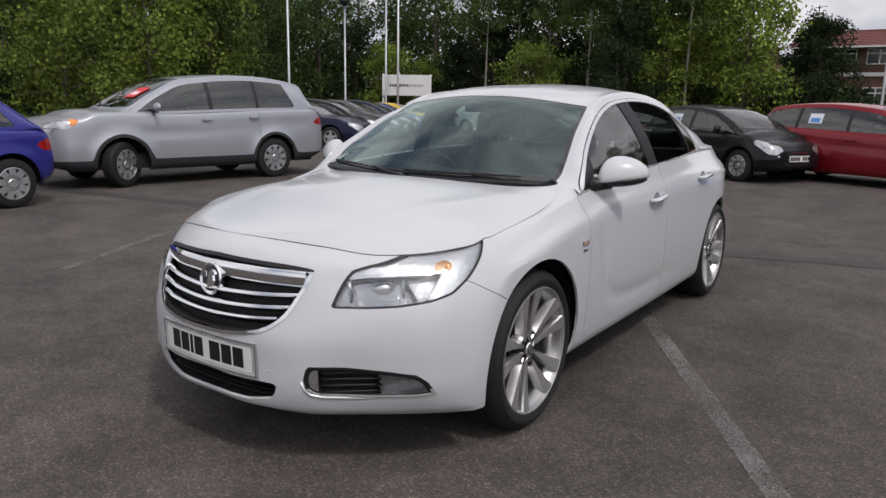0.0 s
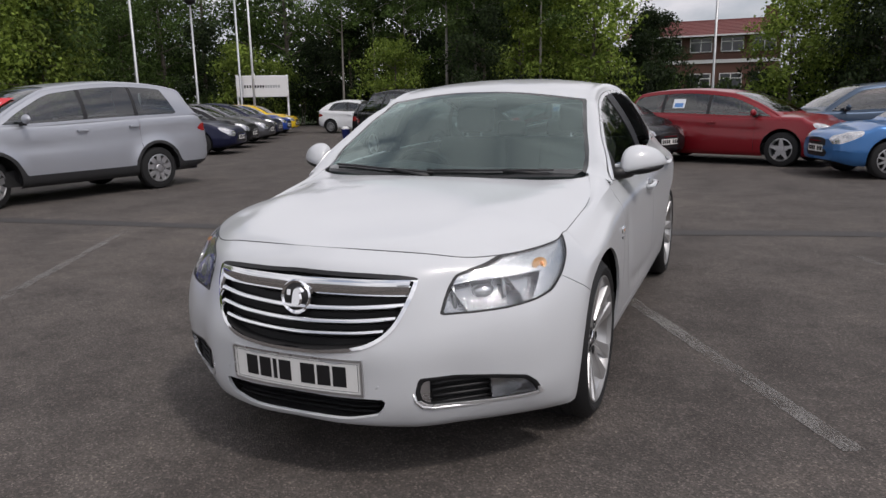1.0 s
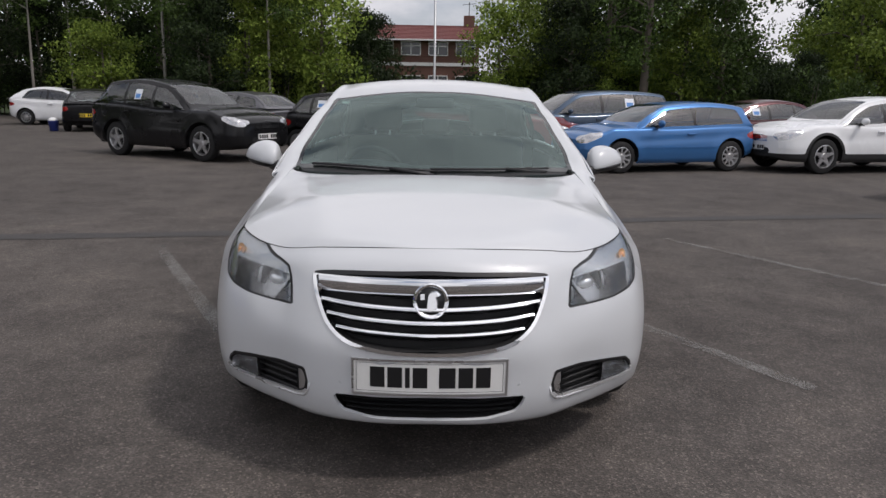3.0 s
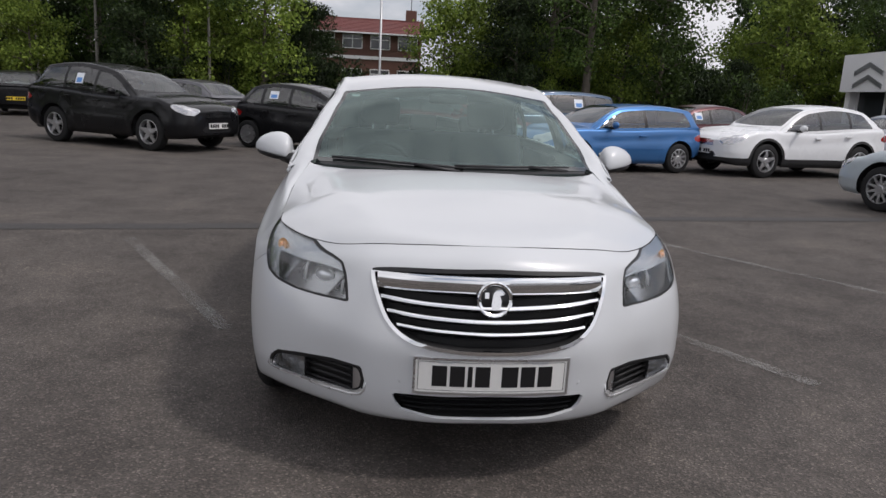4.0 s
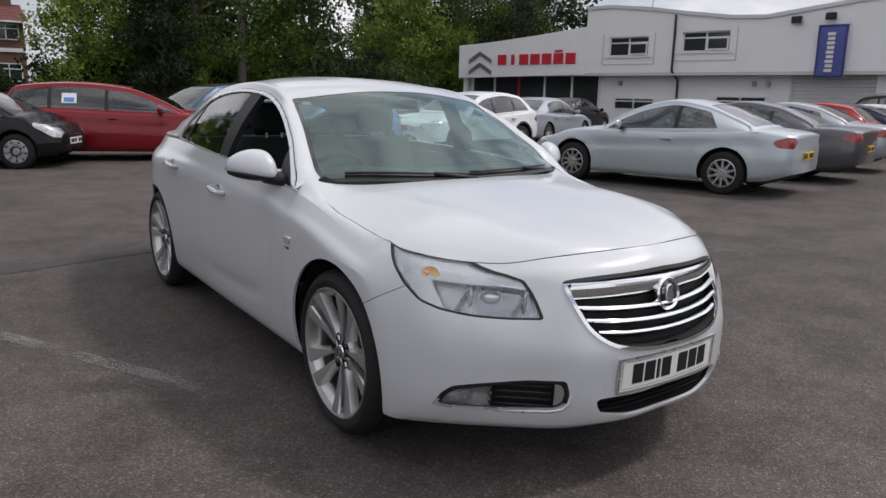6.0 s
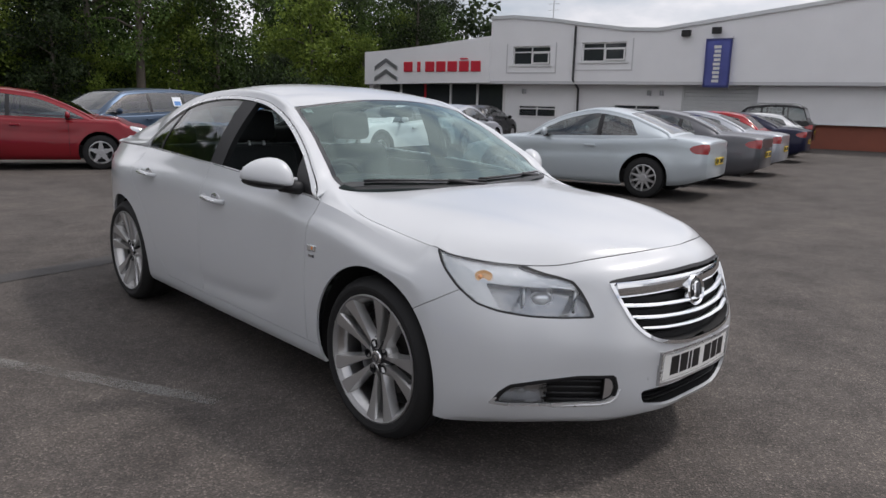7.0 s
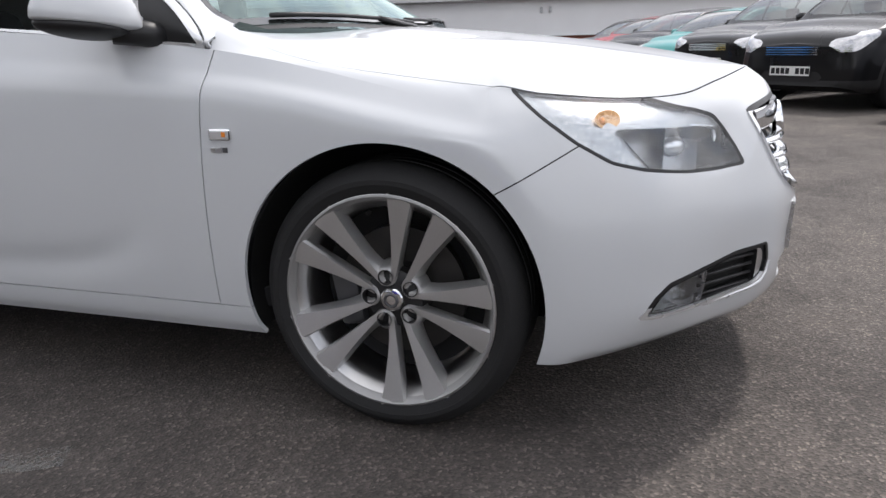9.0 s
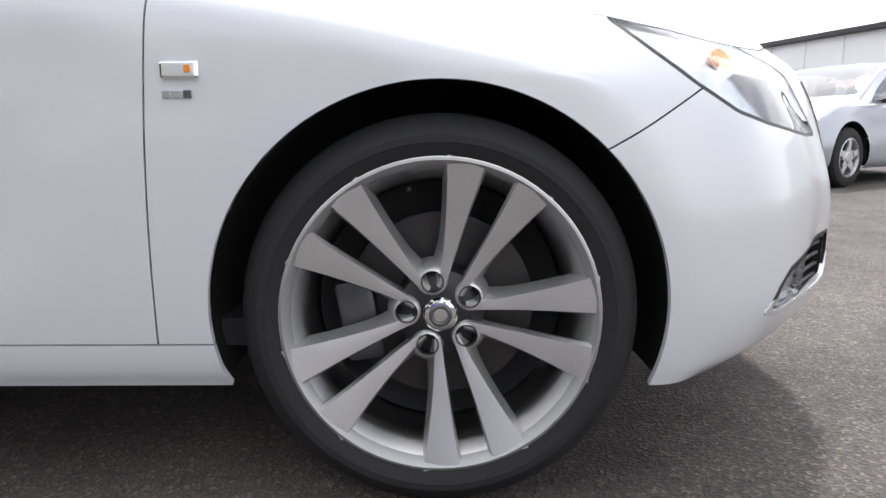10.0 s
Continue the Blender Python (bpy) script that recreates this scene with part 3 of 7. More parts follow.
# roof aerial
bm = bmesh.new()
add_tube(bm, [(-14.4, 0.6, 5.3), (-14.4, 0.6, 7.0)], 0.025, 6)
for z in (6.2, 6.5, 6.8):
    add_tube(bm, [(-14.7, 0.6, z), (-14.1, 0.6, z)], 0.012, 5)
part("aerial", bm, M_SIGNGREY, hall)

# ---- the brick house beyond the trees ----
M_TILE = mat("red_roof_tile", (0.15, 0.05, 0.045), 0.8, vary=0.15, scale=0.7, fine=0.15, fine_scale=8)
# brick colour deepened to hold the shade the house stands in
M_HBRICK = mat("house_brick", (0.13, 0.065, 0.05), 0.85, vary=0.15, scale=1.2, fine=0.2, fine_scale=25)


def house(x, y, turn, width=13.0, depth=8.0, eaves=5.7, ridge=7.0, count=4):
    root = empty("house", pose(x, y, 0, 0, 0, turn), "two storey red brick house with a red tiled roof", "house")
    part("wall", box(-width / 2, width / 2, 0, depth, 0, eaves), M_HBRICK, root)
    roof = part("roof", box(-width / 2 - 0.3, width / 2 + 0.3, depth / 2 - 0.12, depth / 2 + 0.12, ridge - 0.14, ridge - 0.02, 0.04), M_TILE, root)
    n = 10
    for side in (0, 1):
        for k in range(n):
            t0, t1 = k / n, (k + 1) / n
            y0 = -0.4 + t0 * (depth / 2 + 0.4) if side == 0 else depth + 0.4 - t0 * (depth / 2 + 0.4)
            y1 = -0.4 + t1 * (depth / 2 + 0.4) if side == 0 else depth + 0.4 - t1 * (depth / 2 + 0.4)
            z0, z1 = eaves - 0.1 + t0 * (ridge - eaves), eaves - 0.1 + t1 * (ridge - eaves)
            bm = bmesh.new()
            vs = [bm.verts.new(c) for c in ((-width / 2 - 0.3, y0, z0 + 0.05), (width / 2 + 0.3, y0, z0 + 0.05), (width / 2 + 0.3, y1, z1 + 0.01), (-width / 2 - 0.3, y1, z1 + 0.01))]
            bm.faces.new(vs)
            lo = [bm.verts.new(c) for c in ((-width / 2 - 0.3, y0, z0 - 0.04), (width / 2 + 0.3, y0, z0 - 0.04))]
            bm.faces.new((lo[0], lo[1], vs[1], vs[0]))
            part("tile_course", bm, M_TILE, roof)
    for cx in (-width / 2 + 0.6, width / 2 - 0.6):
        part("chimney", box(cx - 0.4, cx + 0.4, depth / 2 - 0.3, depth / 2 + 0.3, ridge - 0.4, ridge + 0.7), M_HBRICK, roof)
        bm = bmesh.new()
        add_tube(bm, [(cx, depth / 2, ridge + 0.7), (cx, depth / 2, ridge + 1.7)], 0.03, 5)
        add_tube(bm, [(cx - 0.5, depth / 2, ridge + 1.5), (cx + 0.5, depth / 2, ridge + 1.6)], 0.02, 5)
        part("aerial", bm, M_PIPE, roof)
    part("band", box(-width / 2, width / 2, -0.06, 0.0, eaves - 1.85, eaves - 1.62), M_FRAME, root, "white painted band")
    for k in range(count):
        cx = -width / 2 + (k + 0.5) * width / count
        window((cx - 0.7, cx + 0.7, eaves - 1.15, eaves - 0.2), -0.04, root)
        window((cx - 0.7, cx + 0.7, eaves - 3.6, eaves - 2.5), -0.04, root)
    part("gutter", box(-width / 2 - 0.3, width / 2 + 0.3, -0.5, -0.4, eaves - 0.15, eaves - 0.05), M_FRAME, root)
    return root


house(-1.93, 49, 0, 9.65, 8, 5.3, 6.6, count=5)
house(-15.0, 56, 8, 12, 8, 4.3, 5.5)

# ---- posts and the notice board ----
M_POST = mat("galvanised_steel", (0.42, 0.43, 0.44), 0.4, 0.6, vary=0.06)


def lamp_post(x, y, h, head, label):
    root = empty("street_lamp", pose(x, y, 0), label, "street lamp", "lamp posts")
    bm = bmesh.new()
    add_tube(bm, [(0, 0, 0), (0, 0, 0.9), (0, 0, 0.95), (0, 0, h)], [0.085, 0.085, 0.06, 0.045])
    part("pole", bm, M_POST, root, smooth=True)
    if head:
        part("lamp_head", lathe([(0.0, h - 0.05), (0.10, h), (0.26, h + 0.12), (0.28, h + 0.3), (0.12, h + 0.42), (0.0, h + 0.45)], 16, "z"), M_BLACK, root, "round black lantern head", smooth=True)
    else:
        part("lamp_head", box(-0.12, 0.12, -0.6, 0.1, h - 0.04, h + 0.08, 0.03), M_POST, root)
    return root


lamp_post(-21.2, 19.2, 9.0, False, "tall slim galvanised steel lighting column")
lamp_post(-23.8, 25.5, 6.1, True, "steel lamp post with a round lantern head")
lamp_post(-0.15, 30.0, 9.0, False, "tall slim galvanised steel lighting column")
lamp_post(11.4, 37.5, 6.4, False, "tall slim galvanised steel lighting column")
lamp_post(-22.9, 27.7, 9.0, False, "tall slim galvanised steel lighting column")


def flag_pole(x, y):
    root = empty("flag_pole", pose(x, y, 0), "white painted flag pole without a flag", "flag pole")
    bm = bmesh.new()
    add_tube(bm, [(0, 0, 0), (0, 0, 8.5)], [0.07, 0.04])
    part("pole", bm, M_FRAME, root, smooth=True)
    part("cleat", box(0.03, 0.12, -0.05, 0.05, 2.6, 2.9, 0.02), M_FRAME, root)


flag_pole(-22.4, 28.1)
board = empty("notice_board", pose(-22.65, 29.2, 0, 0, 0, 36), "white notice board on two white posts", "sign")
part("panel", box(-1.35, 1.35, -0.05, 0.05, 1.72, 2.84, 0.02), M_FRAME, board)
for s in (-1.3, 1.3):
    part("post", box(s - 0.05, s + 0.05, 0.05, 0.15, 0, 2.88), M_FRAME, board)
for k in range(14):
    part("lettering", box(-0.95 + 0.135 * k, -0.86 + 0.135 * k, -0.056, -0.05, 2.2, 2.34), M_PIPE if k < 8 else M_SIGNGREY, board)

tub = empty("tub", pose(-12.85, 21.1, 0.0), "small blue plastic tub with a white lid", "tub")
part("body", lathe([(0.0, 0.01), (0.13, 0.01), (0.16, 0.32), (0.17, 0.33), (0.165, 0.35), (0.0, 0.35)], 20, "z"), M_TUB, tub, smooth=True)
part("lid", lathe([(0.0, 0.46), (0.08, 0.45), (0.16, 0.38), (0.172, 0.351), (0.0, 0.351)], 20, "z"), M_FRAME, tub, "white lid", smooth=True)

# ---- the long low workshop across the yard ----
shed = empty("workshop", pose(33.0, -12.72, 0, 0, 0, -168.9), "long low pale clad workshop with a grey roof", "building")
part("front_wall", box(0, 26, 0, 0.3, 0, 3.8), M_CLAD, shed)
part("side_wall", box(0, 0.3, 0.3, 9, 0, 3.8), M_CLAD, shed)
part("side_wall", box(25.7, 26, 0.3, 9, 0, 3.8), M_CLAD, shed)
part("back_wall", box(0, 26, 9, 9.3, 0, 3.8), M_CLAD, shed)
part("gutter", box(-0.2, 26.2, -0.22, 0.0, 3.80, 4.0, 0.03), M_PIPE, shed)
bm = bmesh.new()
prof = [(0.0, 3.8), (0.0, 4.0), (4.6, 5.1), (9.3, 4.0), (9.3, 3.8)]
a_, b_ = [[bm.verts.new((x, y, z)) for y, z in prof] for x in (-0.2, 26.2)]
for k in range(5):
    bm.faces.new((a_[k], a_[(k + 1) % 5], b_[(k + 1) % 5], b_[k]))
bm.faces.new(a_)
bm.faces.new(b_[::-1])
bmesh.ops.recalc_face_normals(bm, faces=bm.faces)
part("roof", bm, M_CLAD2, shed)
for k in range(12):
    part("wall_seam", box(2.0 * k + 1.0, 2.0 * k + 1.06, -0.012, 0.0, 0, 3.8), M_ROOFEDGE, shed)

# ---- parked cars ----
M_LAMPFAR = mat("lamp_glass_over_chrome", (0.50, 0.50, 0.51), 0.12, 0.8, coat=1.0, vary=0.45, scale=14, bump=0.5, bump_scale=30)
M_CARD = mat("white_price_card", (0.72, 0.76, 0.80), 0.6, vary=0.05)
M_CARDBLUE = mat("blue_print", (0.10, 0.25, 0.55), 0.6, vary=0.05)
M_CARDRED = mat("red_price_card", (0.60, 0.04, 0.05), 0.6, vary=0.08)
WHEELS = {}


def wheel_parts(R, style="five", width=0.20):
    """The shared meshes of a road wheel at the origin, its outer face towards +x."""
    key = (R, style, width)
    if key in WHEELS:
        return WHEELS[key]
    r = R * 0.66
    h = width / 2
    tyre = lathe([(r, -h), (r + 0.3 * (R - r), -h - 0.006), (R - 0.02, -h + 0.012), (R, -h + 0.04), (R, h - 0.04), (R - 0.02, h - 0.012), (r + 0.3 * (R - r), h + 0.006), (r, h)], 36)
    bm = lathe([(r, h - 0.004), (r - 0.014, h), (r - 0.022, h - 0.015), (r - 0.03, h - 0.09), (r - 0.03, -h + 0.02)], 36)
    count = {"five": 5, "ten": 10, "cover": 9}[style]
    for k in range(count):
        a = k * math.tau / count
        c, s = math.cos(a), math.sin(a)
        w0, w1 = {"five": (0.045, 0.03), "ten": (0.022, 0.016), "cover": (0.05, 0.04)}[style]
        for q in ((-w0, w0, 0.03, r * 0.55, 0.008), (-w1, w1, r * 0.5, r - 0.012, 0.0)):
            vs = bmesh.ops.create_cube(bm, size=1.0)["verts"]
            for v in vs:
                y, z, x = (v.co.x + 0.5) * (q[1] - q[0]) + q[0], (v.co.y + 0.5) * (q[3] - q[2]) + q[2], h - 0.018 - q[4] + v.co.z * 0.022
                v.co = (x, y * c - z * s, y * s + z * c)
    hub = lathe([(0.0, h - 0.005), (0.05, h - 0.006), (0.065, h - 0.02), (0.07, h - 0.06)], 20)
    back = lathe([(0.0, h - 0.085), (r - 0.03, h - 0.09)], 24)
    out = []
    for name, b, m in (("tyre", tyre, M_TYRE), ("rim", bm, M_ALLOY), ("hub_cap", hub, M_ALLOY), ("brake", back, M_DARK)):
        me = bpy.data.meshes.new(name)
        for e in b.edges:
            if len(e.link_faces) == 2 and e.calc_face_angle(0) > radians(35):
                e.smooth = False
        b.to_mesh(me)
        b.free()
        me.materials.append(m)
        for p in me.polygons:
            p.use_smooth = True
        out.append((name, me))
    WHEELS[key] = out
    return out


def add_wheel(root, x, y, R, style, width=0.20, steer=0.0):
    side = 1 if x > 0 else -1
    parts = wheel_parts(R, style, width)
    tyre = new("wheel", parts[0][1])
    tyre.parent = root
    tyre.matrix_local = pose(x, y, R, 0, 0, (0 if side > 0 else 180) + steer)
    tyre["label"] = "black road tyre on an alloy wheel"
    for name, me in parts[1:]:
        ob = new(name, me)
        ob.parent = tyre
    return tyre


def parked_car(name, label, group, colour, L, W, H, wb, fo, hood, cowl, top, rear, glass_end, deck, belt, R=0.31, clad=False, doors=(0.55, 1.5, 2.35), grille="wide", style="five", clear=0.19, category="car", rails=False, roof=None, dark_back=True, plate_front=True, steer=0.0, cp=0.0, cards=(), screen_card=False, brow=0.19, flare=0.014, strip=False, amber=False):
    """A parked car from its main measures: half width W, front axle at y = 0, nose towards -y.
    cowl, top, rear, glass_end and deck are (y, z) points of the outline over bonnet, screen, roof and tail; belt is the height of the window line in front and behind."""
    root = empty(name, Matrix(), label, category, group)
    tail = L - fo
    yy = np.concatenate([-fo + 0.30 * (1 - np.cos(np.linspace(0, np.pi / 2, 12))), np.linspace(-fo + 0.34, tail - 0.30, 52), tail - 0.26 * (1 - np.sin(np.linspace(0.05, np.pi / 2, 10)))])
    plan = pchip([(-fo, 0.70 * W), (-fo + 0.08, 0.84 * W), (-fo + 0.26, 0.94 * W), (-fo + 0.52, 0.98 * W), (0.1, 0.99 * W), (1.2, W), (wb, 0.99 * W), (tail - 0.3, 0.955 * W), (tail - 0.08, 0.90 * W), (tail, 0.80 * W)])
    beltf = pchip([(cowl[0] - 0.2, belt[0] - 0.02), (cowl[0] + 0.5, belt[0]), (wb, belt[1]), (tail, belt[1] + 0.02)])
    ztop = pchip([(-fo, hood - brow), (-fo + 0.06, hood - 0.62 * brow), (-fo + 0.20, hood - 0.25 * brow), (-fo + 0.44, hood), ((cowl[0] - fo) / 2 + 0.10, (hood + cowl[1]) / 2 + 0.030), (cowl[0], cowl[1]), (cowl[0] + 0.5, belt[0] + 0.02), (wb, belt[1] + 0.02), (max(glass_end[0], wb + 0.1), max(glass_end[1], belt[1])), (max(deck[0] - 0.05, glass_end[0] + 0.08, wb + 0.2), deck[1]), (tail + 0.2, deck[1] - 0.08)])
    bottom = pchip([(-fo, clear + 0.10), (-fo + 0.3, clear + 0.02), (0.4, clear), (wb - 0.4, clear), (tail - 0.4, clear + 0.05), (tail, clear + 0.17)])
    rows = []
    for y in yy:
        w, zb, zt = float(plan(y)), float(bottom(y)), float(ztop(y))
        zs = min(zt - 0.05, float(beltf(y)) - 0.01)
        zs = max(zs, zb + 0.25)
        mid = zb + 0.45 * (zs - zb)
        ctrl = [(w - 0.07, zb), (w - 0.02, zb + 0.06), (w - 0.002, zb + 0.18), (w, mid), (w - 0.012, mid + 0.35 * (zs - mid)), (w - 0.03, zs - 0.07), (w - 0.062, zs - 0.005), (w - 0.14, zs + 0.35 * (zt - zs)), (0.45 * w, zt - 0.012), (0, zt)]
        s = spline(ctrl, 28)
        rows.append([(x, y, z) for x, z in s])
    P = np.array(rows)
    # wheel arch lips and a shallow groove along the doors
    for ya in (0.0, wb):
        away = np.hypot(P[..., 1] - ya, P[..., 2] - R)
        P[..., 0] += flare * np.exp(-(((away - R - 0.085) / 0.055) ** 2)) * (P[..., 0] > 0.6 * W)
    groove = clear + 0.62 * (belt[0] - clear) + 0.05 * (P[..., 1] - 0.4)
    P[..., 0] -= 0.012 * np.exp(-(((P[..., 2] - groove) / 0.035) ** 2)) * np.clip((P[..., 1] - 0.2) / 0.3, 0, 1) * np.clip((tail - 0.2 - P[..., 1]) / 0.3, 0, 1) * (P[..., 0] > 0.6 * W)
    nose = P[0].copy()
    nose[:, 0], nose[:, 1] = 0.0, -fo - 0.035
    nose2 = P[0].copy()
    nose2[:, 0] *= 0.55
    nose2[:, 1] = -fo - 0.025
    end = P[-1].copy()
    end[:, 0], end[:, 1] = 0.0, tail + 0.03
    V, F = grid(np.concatenate([[nose, nose2], P, [end]]))
    F = [f[::-1] for f in F]
    pieces = {}

    def take(key, field):
        nonlocal V, F
        V, inner, F = split(V, F, field(V))
        pieces.setdefault(key, []).append((V, inner))

    for ya in (0.0, wb):
        take("void", lambda v: np.where(v[:, 0] > 0.3, np.hypot(v[:, 1] - ya, v[:, 2] - R - 0.01) - (R + 0.055), 1.0))
    # dark lid at the window line, standing in for the shaded cabin below
    take("inside", lambda v: np.maximum.reduce([v[:, 0] - (plan(v[:, 1]) - 0.13), cowl[0] + 0.06 - v[:, 1], v[:, 1] - min(glass_end[0], tail - 0.1) + 0.05, 0.6 - v[:, 2]]))
    lamp = [(-fo - 0.2, hood - 0.135 - brow), (-fo - 0.2, hood - 0.035 - 0.80 * brow), (-fo + 0.06, hood - 0.025 - 0.62 * brow), (-fo + 0.20, hood - 0.02 - 0.30 * brow), (-fo + 0.40, hood - 0.045), (-fo + 0.36, hood - 0.12), (-fo + 0.24, hood - 0.18), (-fo + 0.08, hood - 0.10 - brow)]
    if amber:
        take("corner_lamp", lambda v: np.maximum.reduce([inside(v[:, 1:3], lamp), 0.50 * W - v[:, 0], -fo + 0.26 - v[:, 1]]))
        for v, f in pieces["corner_lamp"]:
            for mir in (False, True):
                sheet("corner_lamp", v, f, M_AMBER, root, "amber corner lamp", mirror=mir)
    take("headlamp", lambda v: np.maximum(inside(v[:, 1:3], lamp), 0.50 * W - v[:, 0]))
    tl = [(tail + 0.2, deck[1] - 0.25), (tail + 0.2, deck[1] - 0.09), (tail - 0.08, deck[1] - 0.085), (tail - 0.22, deck[1] - 0.12), (tail - 0.29, deck[1] - 0.19), (tail - 0.16, deck[1] - 0.235)]
    take("tail_lamp", lambda v: np.maximum(inside(v[:, 1:3], tl), 0.52 * W - v[:, 0]))
    take("grille", lambda v: np.maximum.reduce([v[:, 0] - (0.40 if grille == "wide" else 0.28) * W, v[:, 2] - (hood - 0.02 - brow), hood - 0.15 - brow - v[:, 2], v[:, 1] + fo - 0.12]))
    take("intake", lambda v: np.maximum.reduce([v[:, 0] - 0.52 * W, v[:, 2] - (clear + 0.27), clear + 0.145 - v[:, 2], v[:, 1] + fo - 0.12]))
    take("gap", lambda v: np.maximum.reduce([np.min([np.abs(v[:, 1] - d) for d in doors], 0) - 0.005, clear + 0.08 - v[:, 2], v[:, 2] - beltf(v[:, 1]) + 0.0, 0.5 * W - v[:, 0]]))
    take("gap", lambda v: np.maximum.reduce([np.abs(v[:, 1] - (-fo + 0.16) - 0.16 * (v[:, 0] / W) ** 2) - 0.005, v[:, 0] - 0.62 * W, hood - 0.2 - v[:, 2]]))
    if strip:
        take("strip", lambda v: np.maximum.reduce([np.abs(v[:, 2] - clear - 0.30) - 0.014, 0.42 - v[:, 1], v[:, 1] - wb + 0.40, 0.5 * W - v[:, 0]]))
        for v, f in pieces["strip"]:
            for mir in (False, True):
                sheet("rubbing_strip", v, f, colour, root, mirror=mir, inset=-0.010, thick=0.014)
    if clad:
        take("cladding", lambda v: np.minimum(v[:, 2] - clear - 0.17, np.where(v[:, 0] > 0.5 * W, np.minimum(np.hypot(v[:, 1], v[:, 2] - R), np.hypot(v[:, 1] - wb, v[:, 2] - R)) - R - 0.115, 1)))
    sheet("body", V, F, colour, root, both=True, sharp=50)
    for key, m, lab in (("headlamp", M_LAMPFAR, "clear headlamp"), ("tail_lamp", M_RED, "red tail lamp")):
        for v, f in pieces[key]:
            for mir in (False, True):
                sheet(key, v, f, m, root, lab, mirror=mir)
    for key, m in (("grille", M_BLACK), ("intake", M_BLACK), ("inside", M_DARK), ("gap", M_DARK), ("cladding", M_TRIM)):
        got = pieces.get(key, [])
        for i, (v, f) in enumerate(got):
            sheet({"inside": "cabin_floor", "gap": "shut_line"}.get(key, key), v, f, m, root, both=True, inset=0.008 if key in ("gap", "intake") else 0.0)
    # glasshouse
    zc = pchip([(cowl[0] - 0.25, cowl[1] - 0.16), cowl, ((cowl[0] + top[0]) / 2, (cowl[1] + top[1]) / 2 + 0.045), top] + ([((top[0] + rear[0]) / 2, H)] if rear[0] - top[0] > 0.5 else []) + [rear, ((rear[0] + glass_end[0]) / 2, (rear[1] + glass_end[1]) / 2 + 0.03), glass_end, (glass_end[0] + 0.12, glass_end[1] - 0.2)])
    wr = 0.70 * W
    railx = pchip([(cowl[0] - 0.25, 0.86 * W), (cowl[0] + 0.1, 0.83 * W), (top[0], wr), (rear[0], wr - 0.01), (glass_end[0], 0.78 * W), (glass_end[0] + 0.12, 0.78 * W)])
    ys = np.linspace(cowl[0] - 0.2, glass_end[0] + 0.1, 64)
    side, over = [], []
    for y in ys:
        c, b = float(zc(y)), float(beltf(y)) - 0.03
        rx, wg = float(railx(y)), float(plan(min(y, tail - 0.2))) - 0.065
        rz = max(c - 0.075, b - 0.02)
        lo = np.array([wg, b])
        hi = np.array([min(rx, wg), rz])
        if rz < b + 0.03:
            hi = np.array([wg - 0.01, b - 0.01])
        side.append([(lo[0] + (hi[0] - lo[0]) * t + 0.03 * math.sin(math.pi * t), y, lo[1] + (hi[1] - lo[1]) * t) for t in np.linspace(0, 1, 16)])
        arc = spline([hi, (hi[0] - 0.045, hi[1] + 0.6 * (max(c, hi[1]) - hi[1])), (0.5 * hi[0], hi[1] + 0.93 * (max(c, hi[1]) - hi[1])), (0, max(c, hi[1] - 0.0))], 14)
        over.append([(x, y, z) for x, z in arc])
    ry = pchip([(a, b) for a, b in zip(ys, [s[-1][2] for s in side])])
    Vs, Fs = grid(np.array(side))
    Fs = [f[::-1] for f in Fs]
    slope = (glass_end[0] - rear[0]) / max(rear[1] - glass_end[1], 0.1)
    Vs, pane, Fs = split(Vs, Fs, np.maximum.reduce([beltf(Vs[:, 1]) + 0.012 - Vs[:, 2], Vs[:, 2] - ry(Vs[:, 1]) + 0.03, Vs[:, 2] - ry(Vs[:, 1] - 0.05) + 0.03, Vs[:, 1] - (rear[0] + 0.02 - cp + (rear[1] - Vs[:, 2]) * min(slope, 0.9) * 0.8)]))
    [sheet("side_frame", Vs, Fs, colour, root, mirror=q) for q in (False, True)]
    rest = pane
    for d in doors[1:]:
        Vs, strip_, rest = split(Vs, rest, np.abs(Vs[:, 1] - d) - 0.035)
        [sheet("window_pillar", Vs, strip_, M_BLACK, root, mirror=q, inset=0.002) for q in (False, True)]
    groups = {}
    for f in rest:
        yc = sum(Vs[i][1] for i in f) / len(f)
        groups.setdefault(sum(yc > d for d in doors), []).append(f)
    for g in groups.values():
        for mir in (False, True):
            sheet("side_window", Vs, g, M_GLASS, root, mirror=mir, inset=0.004)
    Vo, Fo = grid(np.array(over))
    Fo = [f[::-1] for f in Fo]
    Vo, screen, Fo = split(Vo, Fo, np.maximum.reduce([Vo[:, 0] - railx(Vo[:, 1]) + 0.055, cowl[0] + 0.03 + 0.12 * (Vo[:, 0] / W) ** 2 - Vo[:, 1], Vo[:, 1] - top[0] + 0.03 - 0.05 * (Vo[:, 0] / W) ** 2]))
    Vo, back, Fo = split(Vo, Fo, np.maximum.reduce([Vo[:, 0] - railx(Vo[:, 1]) + 0.08, rear[0] + 0.05 - Vo[:, 1], Vo[:, 1] - glass_end[0] + 0.03, glass_end[1] - 0.03 - Vo[:, 2]]))
    sheet("roof", Vo, Fo, roof or colour, root, both=True)
    sheet("windscreen", Vo, screen, M_GLASS, root, both=True, inset=0.004)
    sheet("rear_window", Vo, back, M_GLASS, root, both=True, inset=0.004)
